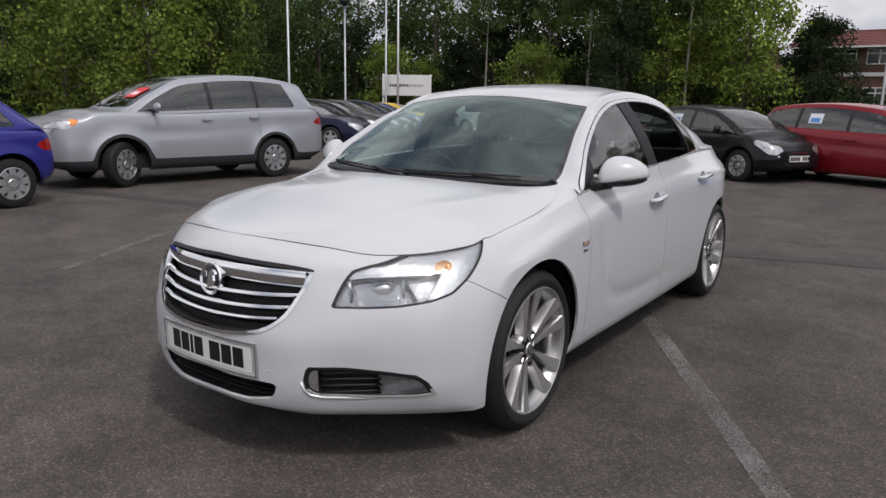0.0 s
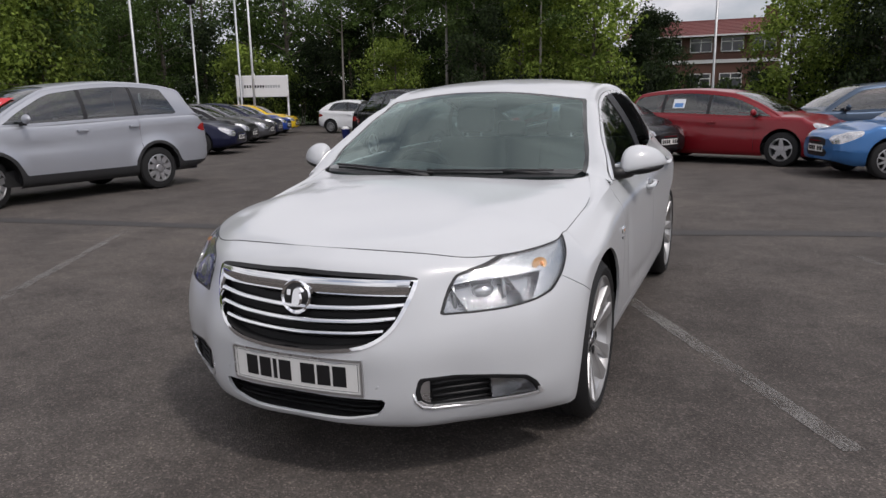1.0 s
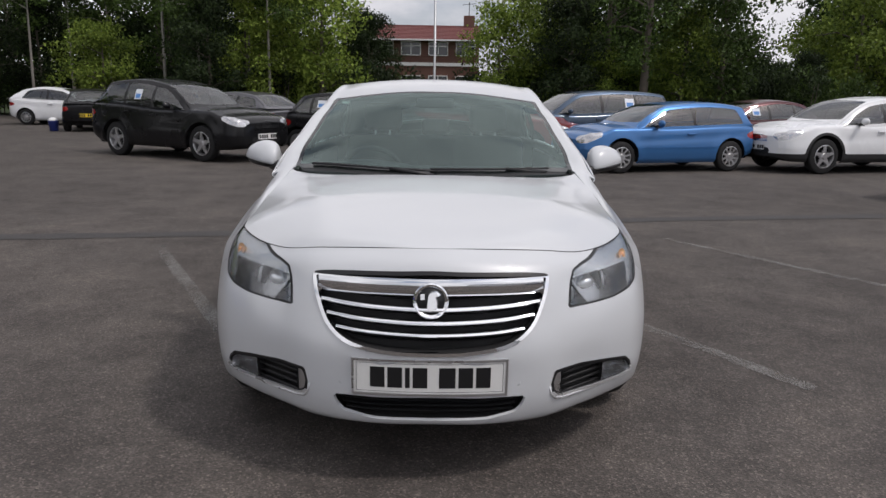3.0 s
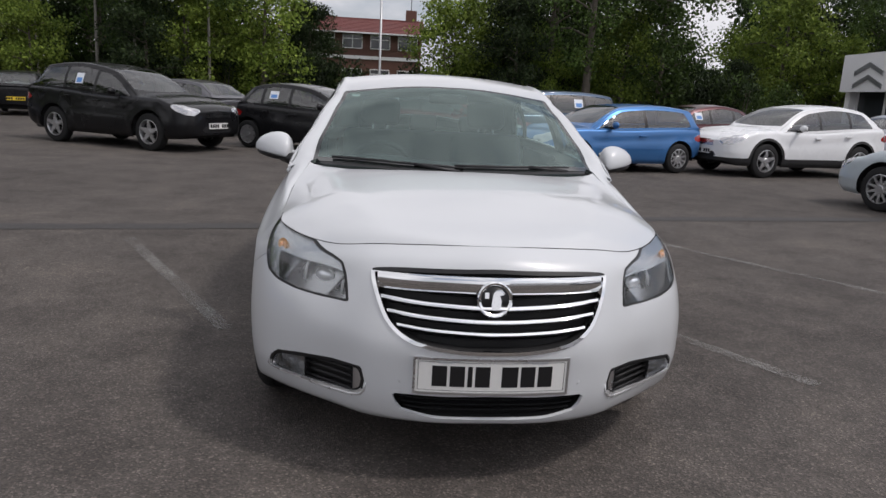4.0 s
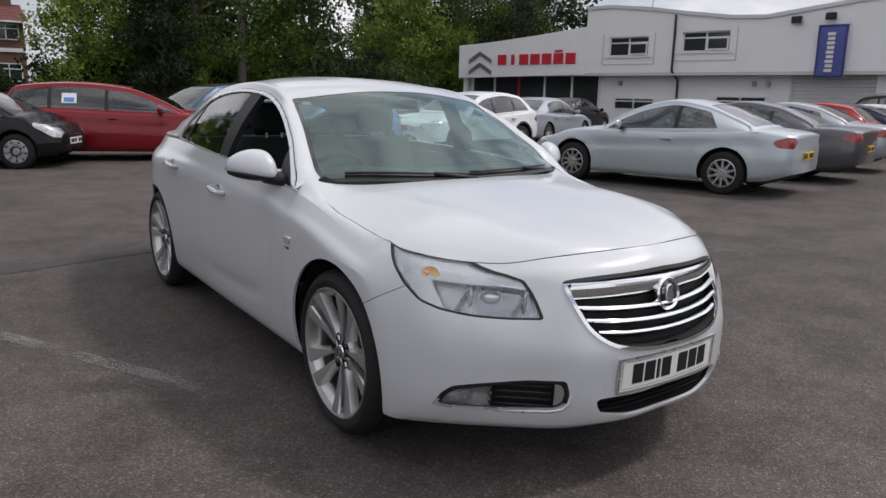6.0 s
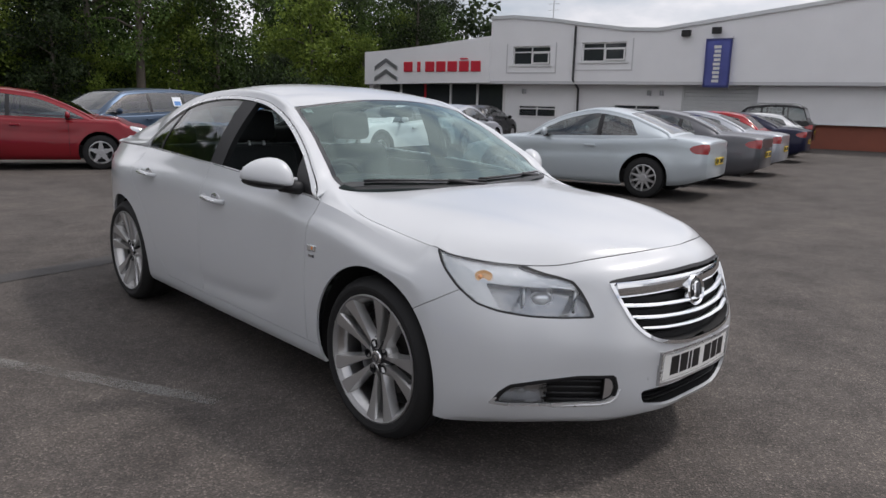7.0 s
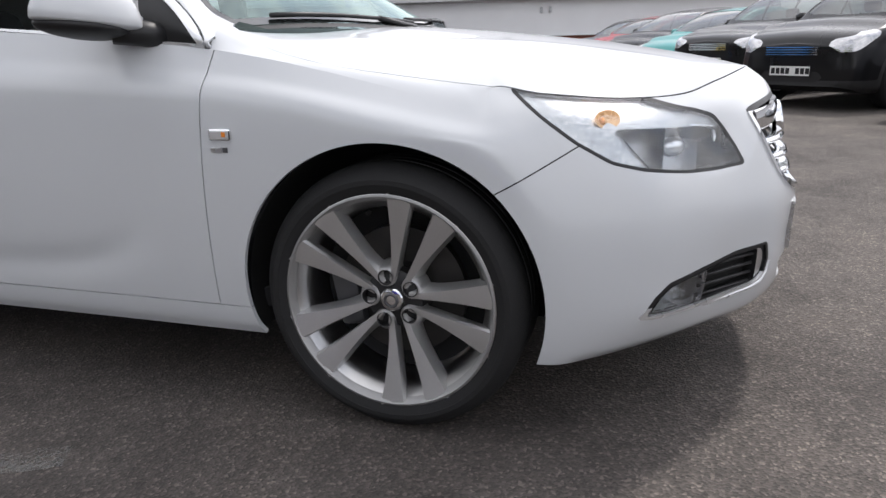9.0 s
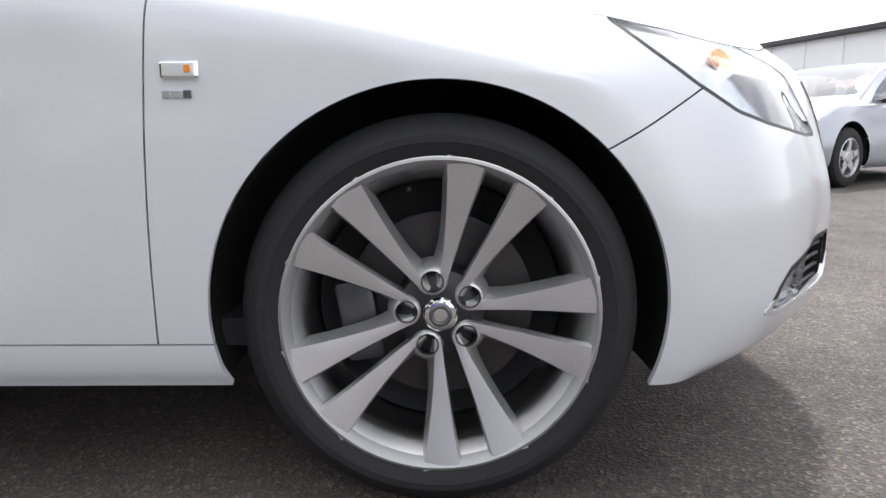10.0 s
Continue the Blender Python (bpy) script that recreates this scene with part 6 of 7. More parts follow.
def islands(V, F):
    """Faces grouped by what hangs together."""
    up = list(range(len(V)))

    def find(i):
        while up[i] != i:
            up[i] = up[up[i]]
            i = up[i]
        return i

    for f in F:
        a = find(f[0])
        for i in f[1:]:
            b = find(i)
            if a != b:
                up[b] = a
    out = {}
    for f in F:
        out.setdefault(find(f[0]), []).append(f)
    return [g for g in out.values() if len(g) > 3]


for g in islands(BV, BF):
    c = np.mean([BV[i] for f in g for i in f], 0)
    if c[1] < -0.35:
        sheet("front_bumper", BV, g, M_WHITE, auto, both=True, thick=0.012)
        continue
    name = "sill" if c[2] < 0.29 else "front_wing" if c[1] < 0.42 else "front_door" if c[1] < 1.5 else "rear_door" if c[1] < 2.35 else "rear_wing" if c[2] > 0.68 or c[1] < 2.9 else "rear_bumper"
    if name == "rear_bumper":
        sheet(name, BV, g, M_WHITE, auto, both=True, thick=0.012)
    else:
        for mir in (False, True):
            sheet(name, BV, g, M_WHITE, auto, mirror=mir, thick=0.012)
for v, f in gaps:
    sheet("shut_line", v, f, M_DARK, auto, both=True, inset=0.009)

HV, HF = grid(hood)
HF = [f[::-1] for f in HF]
SCREEN_BASE = pchip([(0.0, 0.232), (0.25, 0.258), (0.45, 0.312), (0.6, 0.378), (0.70, 0.44), (0.76, 0.50)])
HV, back_, HF = split(HV, HF, SCREEN_BASE(HV[:, 0]) - 0.022 - HV[:, 1])
sheet("bonnet", HV, HF, M_WHITE, auto, both=True, thick=0.01)
# the dark gap round the bonnet
GAP_IN = hood[:, 1] - hood[:, 0]
GAP_IN /= np.linalg.norm(GAP_IN, axis=1)[:, None]
rim_line = np.array([[hood[k, 0] + GAP_IN[k] * t + np.array([0, 0, -0.0025]) for t in (-0.0042, -0.001, 0.002)] for k in range(104)])
LV_, LF_ = grid(rim_line)
sheet("bonnet_gap", LV_, [f[::-1] for f in LF_], M_DARK, auto, both=True)
for mir in (False, True):
    sheet("tail_lamp", *tail_lamp, M_TAIL, auto, "red tail lamp lens", mirror=mir, thick=0.012)
sheet("scuttle", HV, back_, M_BLACK, auto, "black plastic scuttle panel", both=True, inset=0.012)

# wing top between the bonnet edge and the side
RIMP = hood_rim_points(body, 10)
BODY_TOP = np.concatenate([body[60:90, -1], catmull(np.array([body[90, -1]] + [(BELT_X(y), y, BELT_Z(y)) for y in (0.36, 0.46)]), 10, first=body[80, -1])])


def pillar_foot(y, t):
    """The section of the pillar just above the wing: from the window line over the rail to the screen."""
    b, r, q = np.array([BELT_X(y), BELT_Z(y)]), np.array([RAIL_X(y), RAIL_Z(y)]), np.array([CANT_X(y), CANT_Z(y)])
    x, z = spline([b, r, (r + q) / 2 + 0.006, q], 31)[int(round(30 * t))]
    return np.array([x, y, z])


top_strip = []
for k in range(51):
    w = min(1.0, max(0.0, (k - 28) / 21)) ** 1.6
    row = []
    for t in np.linspace(0, 1, 11):
        flat_ = BODY_TOP[k] * (1 - t) + (RIMP[60 + k] + np.array([0.0007, 0, 0])) * t + np.array([0, 0, 0.006 * math.sin(math.pi * t) * min(1, k / 10)])
        row.append(flat_ * (1 - w) + pillar_foot(flat_[1], t) * w)
    top_strip.append(row)
top_strip = np.array(top_strip)
TV, TF = grid(top_strip)
for mir in (False, True):
    sheet("wing_top", TV, [f[::-1] for f in TF], M_WHITE, auto, mirror=mir, thick=0.008)


def pocket(name, V, F, depth, material, parent, label="", shrink=0.9, mirror=False, both=False, lift=0.0):
    """A hollow behind an opening: its walls and its back."""
    V, F = compact(V, F)
    bm = bmesh.new()
    for side in ((1, -1) if both else ((-1,) if mirror else (1,))):
        vs = [bm.verts.new((side * x, y, z)) for x, y, z in V]
        for f in F:
            ids = f if side > 0 else f[::-1]
            bm.faces.new([vs[i] for i in ids])
    bmesh.ops.remove_doubles(bm, verts=bm.verts, dist=2e-5)
    bm.normal_update()
    mean = sum((f.normal * f.calc_area() for f in bm.faces), Vector()).normalized()
    if both:
        mean = Vector((0, -1, 0))
    border = [e for e in bm.edges if len(e.link_faces) == 1]
    rim = {v for e in border for v in e.verts}
    keep = {v: bm.verts.new(v.co - v.normal * 0.002) for v in rim}
    mid = sum((v.co for v in bm.verts), Vector()) / len(bm.verts)
    loops = [(e.link_loops[0].vert, e.link_loops[0].link_loop_next.vert) for e in border]
    for v in list(bm.verts):
        if v in keep.values():
            continue
        v.co = v.co - mean * depth + (mid - v.co) * (1 - shrink)
    for a, b in loops:
        bm.faces.new((b, a, keep[a], keep[b]))
    return part(name, bm, material, parent, label, angle=40)


# ---- grille, intake, plate ----
def nose_y(x, z):
    """The nose surface's y at a place in the front view."""
    xs = [n[0] for n in NOSE]
    ys = [float(np.interp(z, [p[1] for p in n[1]], [p[0] for p in n[1]])) for n in NOSE]
    return float(pchip([(-xs[1], ys[1])] + list(zip(xs, ys)))(abs(x)))


V_, F_ = grille_hole
ring = inside(V_[:, [0, 2]], GRILLE) + 0.013
V_, inner, frame_ = split(V_, F_, ring)
V_, frame_lo, frame_hi = split(V_, frame_, V_[:, 2] - 0.752 - 0.02 * (0.41 - V_[:, 0]))
surround = sheet("grille_surround", V_, frame_lo, M_CHROME, auto, "chrome grille surround", both=True, thick=0.02, inset=-0.004)
sheet("upper_edge", V_, frame_hi, M_BLACK, surround, "black upper edge", both=True, thick=0.02, inset=0.001)
pocket("grille_opening", V_, inner, 0.05, M_DARK, auto, both=True, shrink=1.0)


def front_bar(name, z0, dz, half, h, deep, material, droop, parent, proud=0.004, n=30):
    """A bar across the nose that follows its curve; droop lowers its middle."""
    bm = bmesh.new()
    rows = []
    for x in np.linspace(-half, half, n):
        zc_ = z0 - droop * (1 - (x / half) ** 2)
        y = nose_y(x, zc_) - proud
        hh = h / 2
        rows.append([bm.verts.new(p) for p in ((x, y + 0.006, zc_ + hh), (x, y, zc_ + hh * 0.6), (x, y - 0.003, zc_), (x, y, zc_ - hh * 0.6), (x, y + 0.006, zc_ - hh), (x, y + deep, zc_ - hh * 0.7), (x, y + deep, zc_ + hh * 0.7))])
    for a, b in zip(rows, rows[1:]):
        for k in range(7):
            bm.faces.new((a[k], b[k], b[(k + 1) % 7], a[(k + 1) % 7]))
    bm.faces.new(rows[0][::-1])
    bm.faces.new(rows[-1])
    bmesh.ops.recalc_face_normals(bm, faces=bm.faces)
    return part(name, bm, material, parent, angle=50)


front_bar("grille_bar", 0.726, 0, 0.394, 0.058, 0.02, M_CHROME, -0.006, auto, proud=-0.001)
for z0, half, droop in ((0.672, 0.381, 0.013), (0.630, 0.360, 0.015), (0.588, 0.326, 0.014)):
    front_bar("grille_bar", z0, 0, half, 0.017, 0.03, M_CHROME, droop, auto, proud=-0.005)
for z0, half in ((0.70, 0.37), (0.653, 0.36), (0.61, 0.33), (0.565, 0.29)):
    front_bar("grille_slat", z0, 0, half, 0.007, 0.03, M_BLACK, 0.013, auto, proud=-0.035)
V_, F_ = intake_hole
pocket("lower_intake", V_, F_, 0.06, M_DARK, auto, both=True, shrink=1.0)
for z0 in (0.335, 0.315, 0.295):
    front_bar("intake_slat", z0, 0, 0.31 - (0.335 - z0) * 0.4, 0.008, 0.02, M_BLACK, 0.004, auto, proud=-0.03)
badge = part("emblem", lathe([(0.0, 0.010), (0.045, 0.012), (0.050, 0.016), (0.056, 0.020), (0.061, 0.014), (0.062, 0.0)], 40, "z"), M_CHROME, auto, "round chrome emblem", angle=35)
badge.matrix_local = pose(0, -0.913, 0.688, 80, 0, 0)
part("emblem_field", lathe([(0.0, 0.0135), (0.048, 0.0145), (0.048, 0.011)], 40, "z"), M_BLACK, badge, smooth=True)
bm = bmesh.new()
outl = spline([(-0.012, -0.036), (0.018, -0.034), (0.026, -0.008), (0.020, 0.016), (0.034, 0.020), (0.020, 0.034), (-0.004, 0.030), (-0.012, 0.006)], 40, closed=True)
a_ = [bm.verts.new((x, y, 0.014)) for x, y in outl]
b_ = [bm.verts.new((x * 0.8, y * 0.85, 0.0205)) for x, y in outl]
for i in range(40):
    bm.faces.new((a_[i], a_[(i + 1) % 40], b_[(i + 1) % 40], b_[i]))
bm.faces.new(b_)
part("emblem_relief", bm, M_CHROME, badge, smooth=False)
add = part("emblem_relief", box(-0.036, -0.020, 0.002, 0.024, 0.014, 0.019, 0.002), M_CHROME, badge)



def bent(x0, x1, y0, y1, z0, z1):
    """A thin box that follows the gentle curve of the nose."""
    bm = bmesh.new()
    n = max(2, int((x1 - x0) / 0.03))
    rows = [[bm.verts.new((x, y + 0.27 * x * x, z)) for y, z in ((y0, z0), (y1, z0), (y1, z1), (y0, z1))] for x in np.linspace(x0, x1, n)]
    for a, b in zip(rows, rows[1:]):
        for k in range(4):
            bm.faces.new((a[k], a[(k + 1) % 4], b[(k + 1) % 4], b[k]))
    bm.faces.new(rows[0][::-1])
    bm.faces.new(rows[-1])
    bmesh.ops.recalc_face_normals(bm, faces=bm.faces)
    return bm


plate = part("number_plate", bent(-0.26, 0.26, -0.005, 0.004, -0.0575, 0.0575), M_PLATE_W, auto, "white number plate in a grey holder")
plate.matrix_local = pose(0, -0.966, 0.430, 2, 0, 0)
for q in ((-0.268, 0.268, -0.066, -0.058), (-0.268, 0.268, 0.058, 0.066), (-0.268, -0.2605, -0.058, 0.058), (0.2605, 0.268, -0.058, 0.058)):
    part("plate_holder", bent(q[0], q[1], -0.008, 0.012, q[2], q[3]), M_SATIN, plate)
for q in ((-0.252, 0.252, -0.0515, -0.0505), (-0.252, 0.252, 0.0505, 0.0515), (-0.252, -0.2505, -0.0505, 0.0505), (0.2505, 0.252, -0.0505, 0.0505)):
    part("plate_line", bent(q[0], q[1], -0.0058, -0.005, q[2], q[3]), M_BLACK, plate)
for x0, w in ((-0.204, 0.050), (-0.144, 0.050), (-0.084, 0.016), (-0.058, 0.050), (0.032, 0.056), (0.098, 0.050), (0.158, 0.050)):
    part("character_bar", bent(x0, x0 + w, -0.0062, -0.005, -0.036, 0.038), M_INK, plate)

# ---- headlamps ----
LV, LF = lamp_seal
ring = np.where(LV[:, 1] < 0, inside(LV[:, 1:3], LAMP) + 0.003, 1)
LV, lens_, seal_ = split(LV, LF, ring)
SHELF = pchip([(-0.80, 0.716), (-0.742, 0.726), (-0.69, 0.735), (-0.598, 0.743), (-0.50, 0.750)])
LV, lower_l, upper_l = split(LV, lens_, np.maximum(LV[:, 2] - SHELF(LV[:, 1]), LV[:, 1] + 0.508 + 0.9 * (0.75 - LV[:, 2])))
LV, cell_a, rest_l = split(LV, lower_l, -(LV[:, 1] + 0.612))
LV, cell_b, cell_c = split(LV, rest_l, -(LV[:, 1] + 0.740))
for mir in (False, True):
    sx = -1 if mir else 1
    lampbox = sheet("headlamp", LV, seal_, M_BLACK, auto, "clear glass headlamp with chrome reflectors", mirror=mir, thick=0.012)
    sheet("lens", LV, lens_, M_LENS, lampbox, mirror=mir)
    pocket("upper_reflector", LV, upper_l, 0.008, M_SHELL, lampbox, "bright upper reflector shell", shrink=1.0, mirror=mir)
    for cell, deep in ((cell_a, 0.045), (cell_b, 0.06), (cell_c, 0.04)):
        pocket("reflector", LV, cell, deep, M_CELL, lampbox, "chrome reflector chamber", shrink=0.84, mirror=mir)
    for yy, zz, xx, r in ((-0.665, 0.692, 0.622, 0.030), (-0.570, 0.706, 0.702, 0.020)):
        bm = lathe([(0.0, 0.024), (r * 0.5, 0.021), (r * 0.85, 0.010), (r, -0.004), (r * 1.12, -0.004), (r * 1.12, -0.02)], 28, "z")
        ob = part("bulb_shield", bm, M_REFLECT, lampbox, "rounded bulb shield", angle=40)
        ob.matrix_local = pose(sx * (xx - 0.034), yy + 0.036, zz - 0.004, 84, 0, sx * 38) @ Matrix.Diagonal((1.25, 0.8, 0.8, 1))
    bm = bmesh.new()
    pts = [(sx * x, y, z) for x, y, z in ((0.738, -0.495, 0.750), (0.662, -0.598, 0.743), (0.572, -0.690, 0.735), (0.512, -0.742, 0.726))]
    add_tube(bm, [tuple(p) for p in spline(pts, 16)], 0.0035, 8)
    ob = part("chrome_divider", bm, M_CHROME, lampbox, smooth=True)
    ob.matrix_local = Matrix.Translation((-sx * 0.008, 0.010, 0))
    # bright frames between the chambers
    for ya, za, xa, yb, zb, xb in ((-0.604, 0.742, 0.660, -0.618, 0.664, 0.676), (-0.734, 0.727, 0.522, -0.742, 0.644, 0.536)):
        bm = bmesh.new()
        add_tube(bm, [(sx * (xa - 0.016), ya + 0.016, za), (sx * ((xa + xb) / 2 - 0.014), (ya + yb) / 2 + 0.012, (za + zb) / 2), (sx * (xb - 0.016), yb + 0.016, zb)], [0.004, 0.006, 0.005], 8)
        part("chamber_frame", bm, M_REFLECT, lampbox, smooth=True)
    for k in range(4):
        t = k / 3
        bm = bmesh.new()
        x, y = 0.760 - 0.075 * t, -0.43 - 0.10 * t
        add_tube(bm, [(sx * (x - 0.026), y + 0.020, 0.776 - 0.006 * t), (sx * (x - 0.012), y + 0.008, 0.752 - 0.004 * t)], 0.0035, 6)
        part("reflector_rib", bm, M_BEZEL, lampbox, smooth=True)
    bm = bmesh.new()
    bmesh.ops.create_uvsphere(bm, u_segments=16, v_segments=10, radius=0.016)
    ob = part("indicator_bulb", bm, M_BULB, lampbox, "amber bulb", smooth=True)
    ob.matrix_local = pose(sx * 0.748, -0.466, 0.764, 0, 0, sx * 40) @ Matrix.Diagonal((0.8, 1.5, 0.9, 1))
    # small bowl added to carry the bulb's amber glow
    bm = lathe([(0.0, 0.0), (0.020, 0.003), (0.036, 0.008), (0.043, 0.010)], 28, "z")
    ob = part("indicator_reflector", bm, M_GLOW, lampbox, "reflector bowl coloured with the amber glow of the bulb", smooth=True)
    ob.matrix_local = pose(sx * 0.750, -0.487, 0.768, 74, 0, sx * 52) @ Matrix.Diagonal((0.75, 0.5, 0.45, 1))

# ---- fog lamps ----
V_, F_ = fog_hole
ring = inside(V_[:, [0, 2]], FOG) + 0.008
V_, inner, frame_ = split(V_, F_, ring)
V2, trim_lo, trim_hi = split(V_, frame_, V_[:, 2] - 0.345)
V_, inner, band_f = split(V_, inner, inside(V_[:, [0, 2]], FOG) + 0.015)
for mir in (False, True):
    sx = -1 if mir else 1
    fog = sheet("fog_lamp_recess", V2, trim_lo, M_BRIGHT, auto, "fog lamp recess with a chrome lower strip", mirror=mir, thick=0.012, inset=-0.002)
    sheet("recess_edge", V2, trim_hi, M_BLACK, fog, mirror=mir, thick=0.012)
    sheet("recess_band", V_, band_f, M_BLACK, fog, mirror=mir, thick=0.004, inset=0.006)
    bm = bmesh.new()
    low_pts = [(0.424, 0.372), (0.430, 0.342), (0.448, 0.321), (0.480, 0.312), (0.55, 0.3095), (0.622, 0.3085), (0.70, 0.3085), (0.768, 0.312)]
    add_tube(bm, [(sx * x, nose_y(x, z) - 0.001, z) for x, z in low_pts], [0.003, 0.0045, 0.0055, 0.006, 0.006, 0.006, 0.005, 0.003], 8)
    part("chrome_strip", bm, M_BRIGHT, fog, "bright lower strip", smooth=True)
    V3, lampf, rest = split(V_, inner, 0.648 - V_[:, 0])
    V3, mesh_, panel = split(V3, rest, 0.474 - V3[:, 0])
    sheet("lamp_lens", V3, lampf, M_LENS, fog, mirror=mir, inset=0.012)
    pocket("lamp_bowl", V3, lampf, 0.04, M_CELL, fog, shrink=0.86, mirror=mir)
    pocket("recess", V3, mesh_, 0.035, M_DARK, fog, shrink=1.0, mirror=mir)
    sheet("satin_panel", V3, panel, M_SATIN, fog, mirror=mir, inset=0.006)
    for k in range(4):
        z = 0.330 + 0.024 * k
        bm = bmesh.new()
        add_tube(bm, [(sx * x, nose_y(x, z) + 0.012, z + 0.002 * q) for q, x in enumerate((0.476, 0.53, 0.59, 0.644))], 0.0045, 6)
        part("slat", bm, M_BLACK, fog, smooth=True)
    bm = bmesh.new()
    bmesh.ops.create_uvsphere(bm, u_segments=18, v_segments=10, radius=0.026)
    ob = part("bulb_lens", bm, M_LENS, fog, smooth=True)
    ob.matrix_local = pose(sx * 0.695, nose_y(0.695, 0.36) + 0.034, 0.362)
# parking sensors and the towing eye cover
for x, z in ((0.307, 0.401), (-0.307, 0.401), (0.63, 0.452), (-0.63, 0.452)):
    ob = part("parking_sensor", lathe([(0.0, 0.0014), (0.009, 0.0014), (0.0105, -0.001)], 20, "z"), M_WHITE, auto, smooth=True)
    ob.matrix_local = pose(x, nose_y(x, z) + 0.003, z, 86, 0, math.copysign(8 if abs(x) < 0.4 else 40, x))
ob = part("towing_cover", lathe([(0.0, 0.0008), (0.027, 0.0008), (0.029, -0.002)], 28, "z"), M_WHITE, auto, smooth=True)
ob.matrix_local = pose(-0.47, nose_y(0.47, 0.475) + 0.006, 0.475, 88, 0, -33)

# ---- glasshouse ----
gh = glasshouse_grid(170)
GV, GF = grid(gh)
GF = [f[::-1] for f in GF]
GV, low_, GF = split(GV, GF, np.where(GV[:, 0] > 0.69, GV[:, 1] - 0.456, np.where(GV[:, 1] < 0.44, GV[:, 1] + 0.03 - SCREEN_BASE(np.abs(GV[:, 0])), 1.0)))
SCREEN_TOP = pchip([(0.0, 0.985), (0.3, 1.0), (0.5, 1.032), (0.62, 1.072), (0.8, 1.12)])
SCREEN_SIDE = pchip([(0.2, 0.718), (0.466, 0.718), (0.8, 0.646), (1.07, 0.588), (1.3, 0.568)])
DLO_B = [(0.486, 0.953), (0.9, 0.994), (1.35, 1.024), (2.0, 1.047), (2.60, 1.057)]
DLO_T = [(2.60, 1.061), (2.515, 1.143), (2.345, 1.242), (2.105, 1.323), (1.836, 1.364), (1.547, 1.376), (1.29, 1.357), (1.11, 1.313), (0.898, 1.236), (0.72, 1.137), (0.573, 1.042), (0.486, 0.958)]
DLO = np.concatenate([spline(DLO_B, 40), spline(DLO_T, 60)])
side_mask = lambda v: v[:, 0] > np.maximum(CANT_X(v[:, 1]) + 0.02, 0.5)
GV, dlo_, GF = split(GV, GF, np.where(side_mask(GV), inside(GV[:, 1:3], DLO) - 0.019, 1.0))
GV, screen_, GF = split(GV, GF, np.where((GV[:, 1] < 1.2), np.maximum.reduce([GV[:, 0] - SCREEN_SIDE(GV[:, 1]), SCREEN_BASE(GV[:, 0]) - GV[:, 1] - 0.005, GV[:, 1] - SCREEN_TOP(GV[:, 0])]), 1.0))
GV, seal_w, GF = split(GV, GF, np.where((GV[:, 1] < 0.6) & (GV[:, 0] < 0.715), np.maximum(GV[:, 1] - SCREEN_BASE(GV[:, 0]) - 0.02, GV[:, 0] - 0.70), 1.0))
GV, rearg_, GF = split(GV, GF, np.where(GV[:, 1] > 2.0, np.maximum.reduce([GV[:, 0] - 0.50, 2.78 + 0.15 * GV[:, 0] ** 2 - GV[:, 1], GV[:, 1] - 3.44]), 1.0))
GV, deck_, GF = split(GV, GF, 3.70 - GV[:, 1])
GV, roof_, pill_ = split(GV, GF, np.maximum(GV[:, 0] - CANT_X(GV[:, 1]) - 0.016, 0.9 - GV[:, 1]))
sheet("roof", GV, roof_, M_WHITE, auto, both=True, thick=0.006)
sheet("headliner", GV, roof_, M_HEADLINER, auto, "pale cloth headliner", both=True, inset=0.03)
for mir in (False, True):
    sheet("side_frame", GV, pill_, M_WHITE, auto, mirror=mir, thick=0.006)
    sheet("pillar_lining", GV, pill_, M_HEADLINER, auto, mirror=mir, inset=0.03)
GV, trim_, pane_ = split(GV, dlo_, -(inside(GV[:, 1:3], DLO)))
GV, edge_, trim_ = split(GV, trim_, 0.0155 - inside(GV[:, 1:3], DLO))
glass_f, glass_r, glass_q = [], [], []
GV, sail, pane_ = split(GV, pane_, GV[:, 1] - 0.655 - 0.35 * (GV[:, 2] - 1.0))
GV, bp, pane_ = split(GV, pane_, np.abs(GV[:, 1] - 1.455 + 0.16 * (GV[:, 2] - 1.03)) - 0.068)
GV, qp, pane_ = split(GV, pane_, np.abs(GV[:, 1] - 2.33 + 0.72 * (GV[:, 2] - 1.07)) - 0.016)
for f in pane_:
    yc = sum(GV[i][1] for i in f) / len(f)
    (glass_f if yc < 1.45 else glass_q if yc > 2.34 - 0.72 * (sum(GV[i][2] for i in f) / len(f) - 1.07) else glass_r).append(f)
for mir in (False, True):
    sheet("window_gap", GV, edge_, M_DARK, auto, mirror=mir, inset=0.005)
    sheet("window_trim", GV, trim_, M_BRIGHT, auto, "bright window surround", mirror=mir, thick=0.01, inset=-0.003)
    sheet("mirror_sail", GV, sail, M_PILLAR, auto, mirror=mir, inset=0.003, thick=0.02)
    sheet("door_pillar", GV, bp, M_PILLAR, auto, mirror=mir, inset=0.002, thick=0.03)
    sheet("quarter_pillar", GV, qp, M_BLACK, auto, mirror=mir, inset=0.003, thick=0.02)
    sheet("quarter_window", GV, glass_q, M_SIDE, auto, mirror=mir, inset=0.006)
sheet("front_window", GV, glass_f, M_SIDE, auto, "raised door glass", inset=0.006)
sheet("rear_door_window", GV, glass_r, M_SIDE, auto, "raised door glass", mirror=True, inset=0.006)
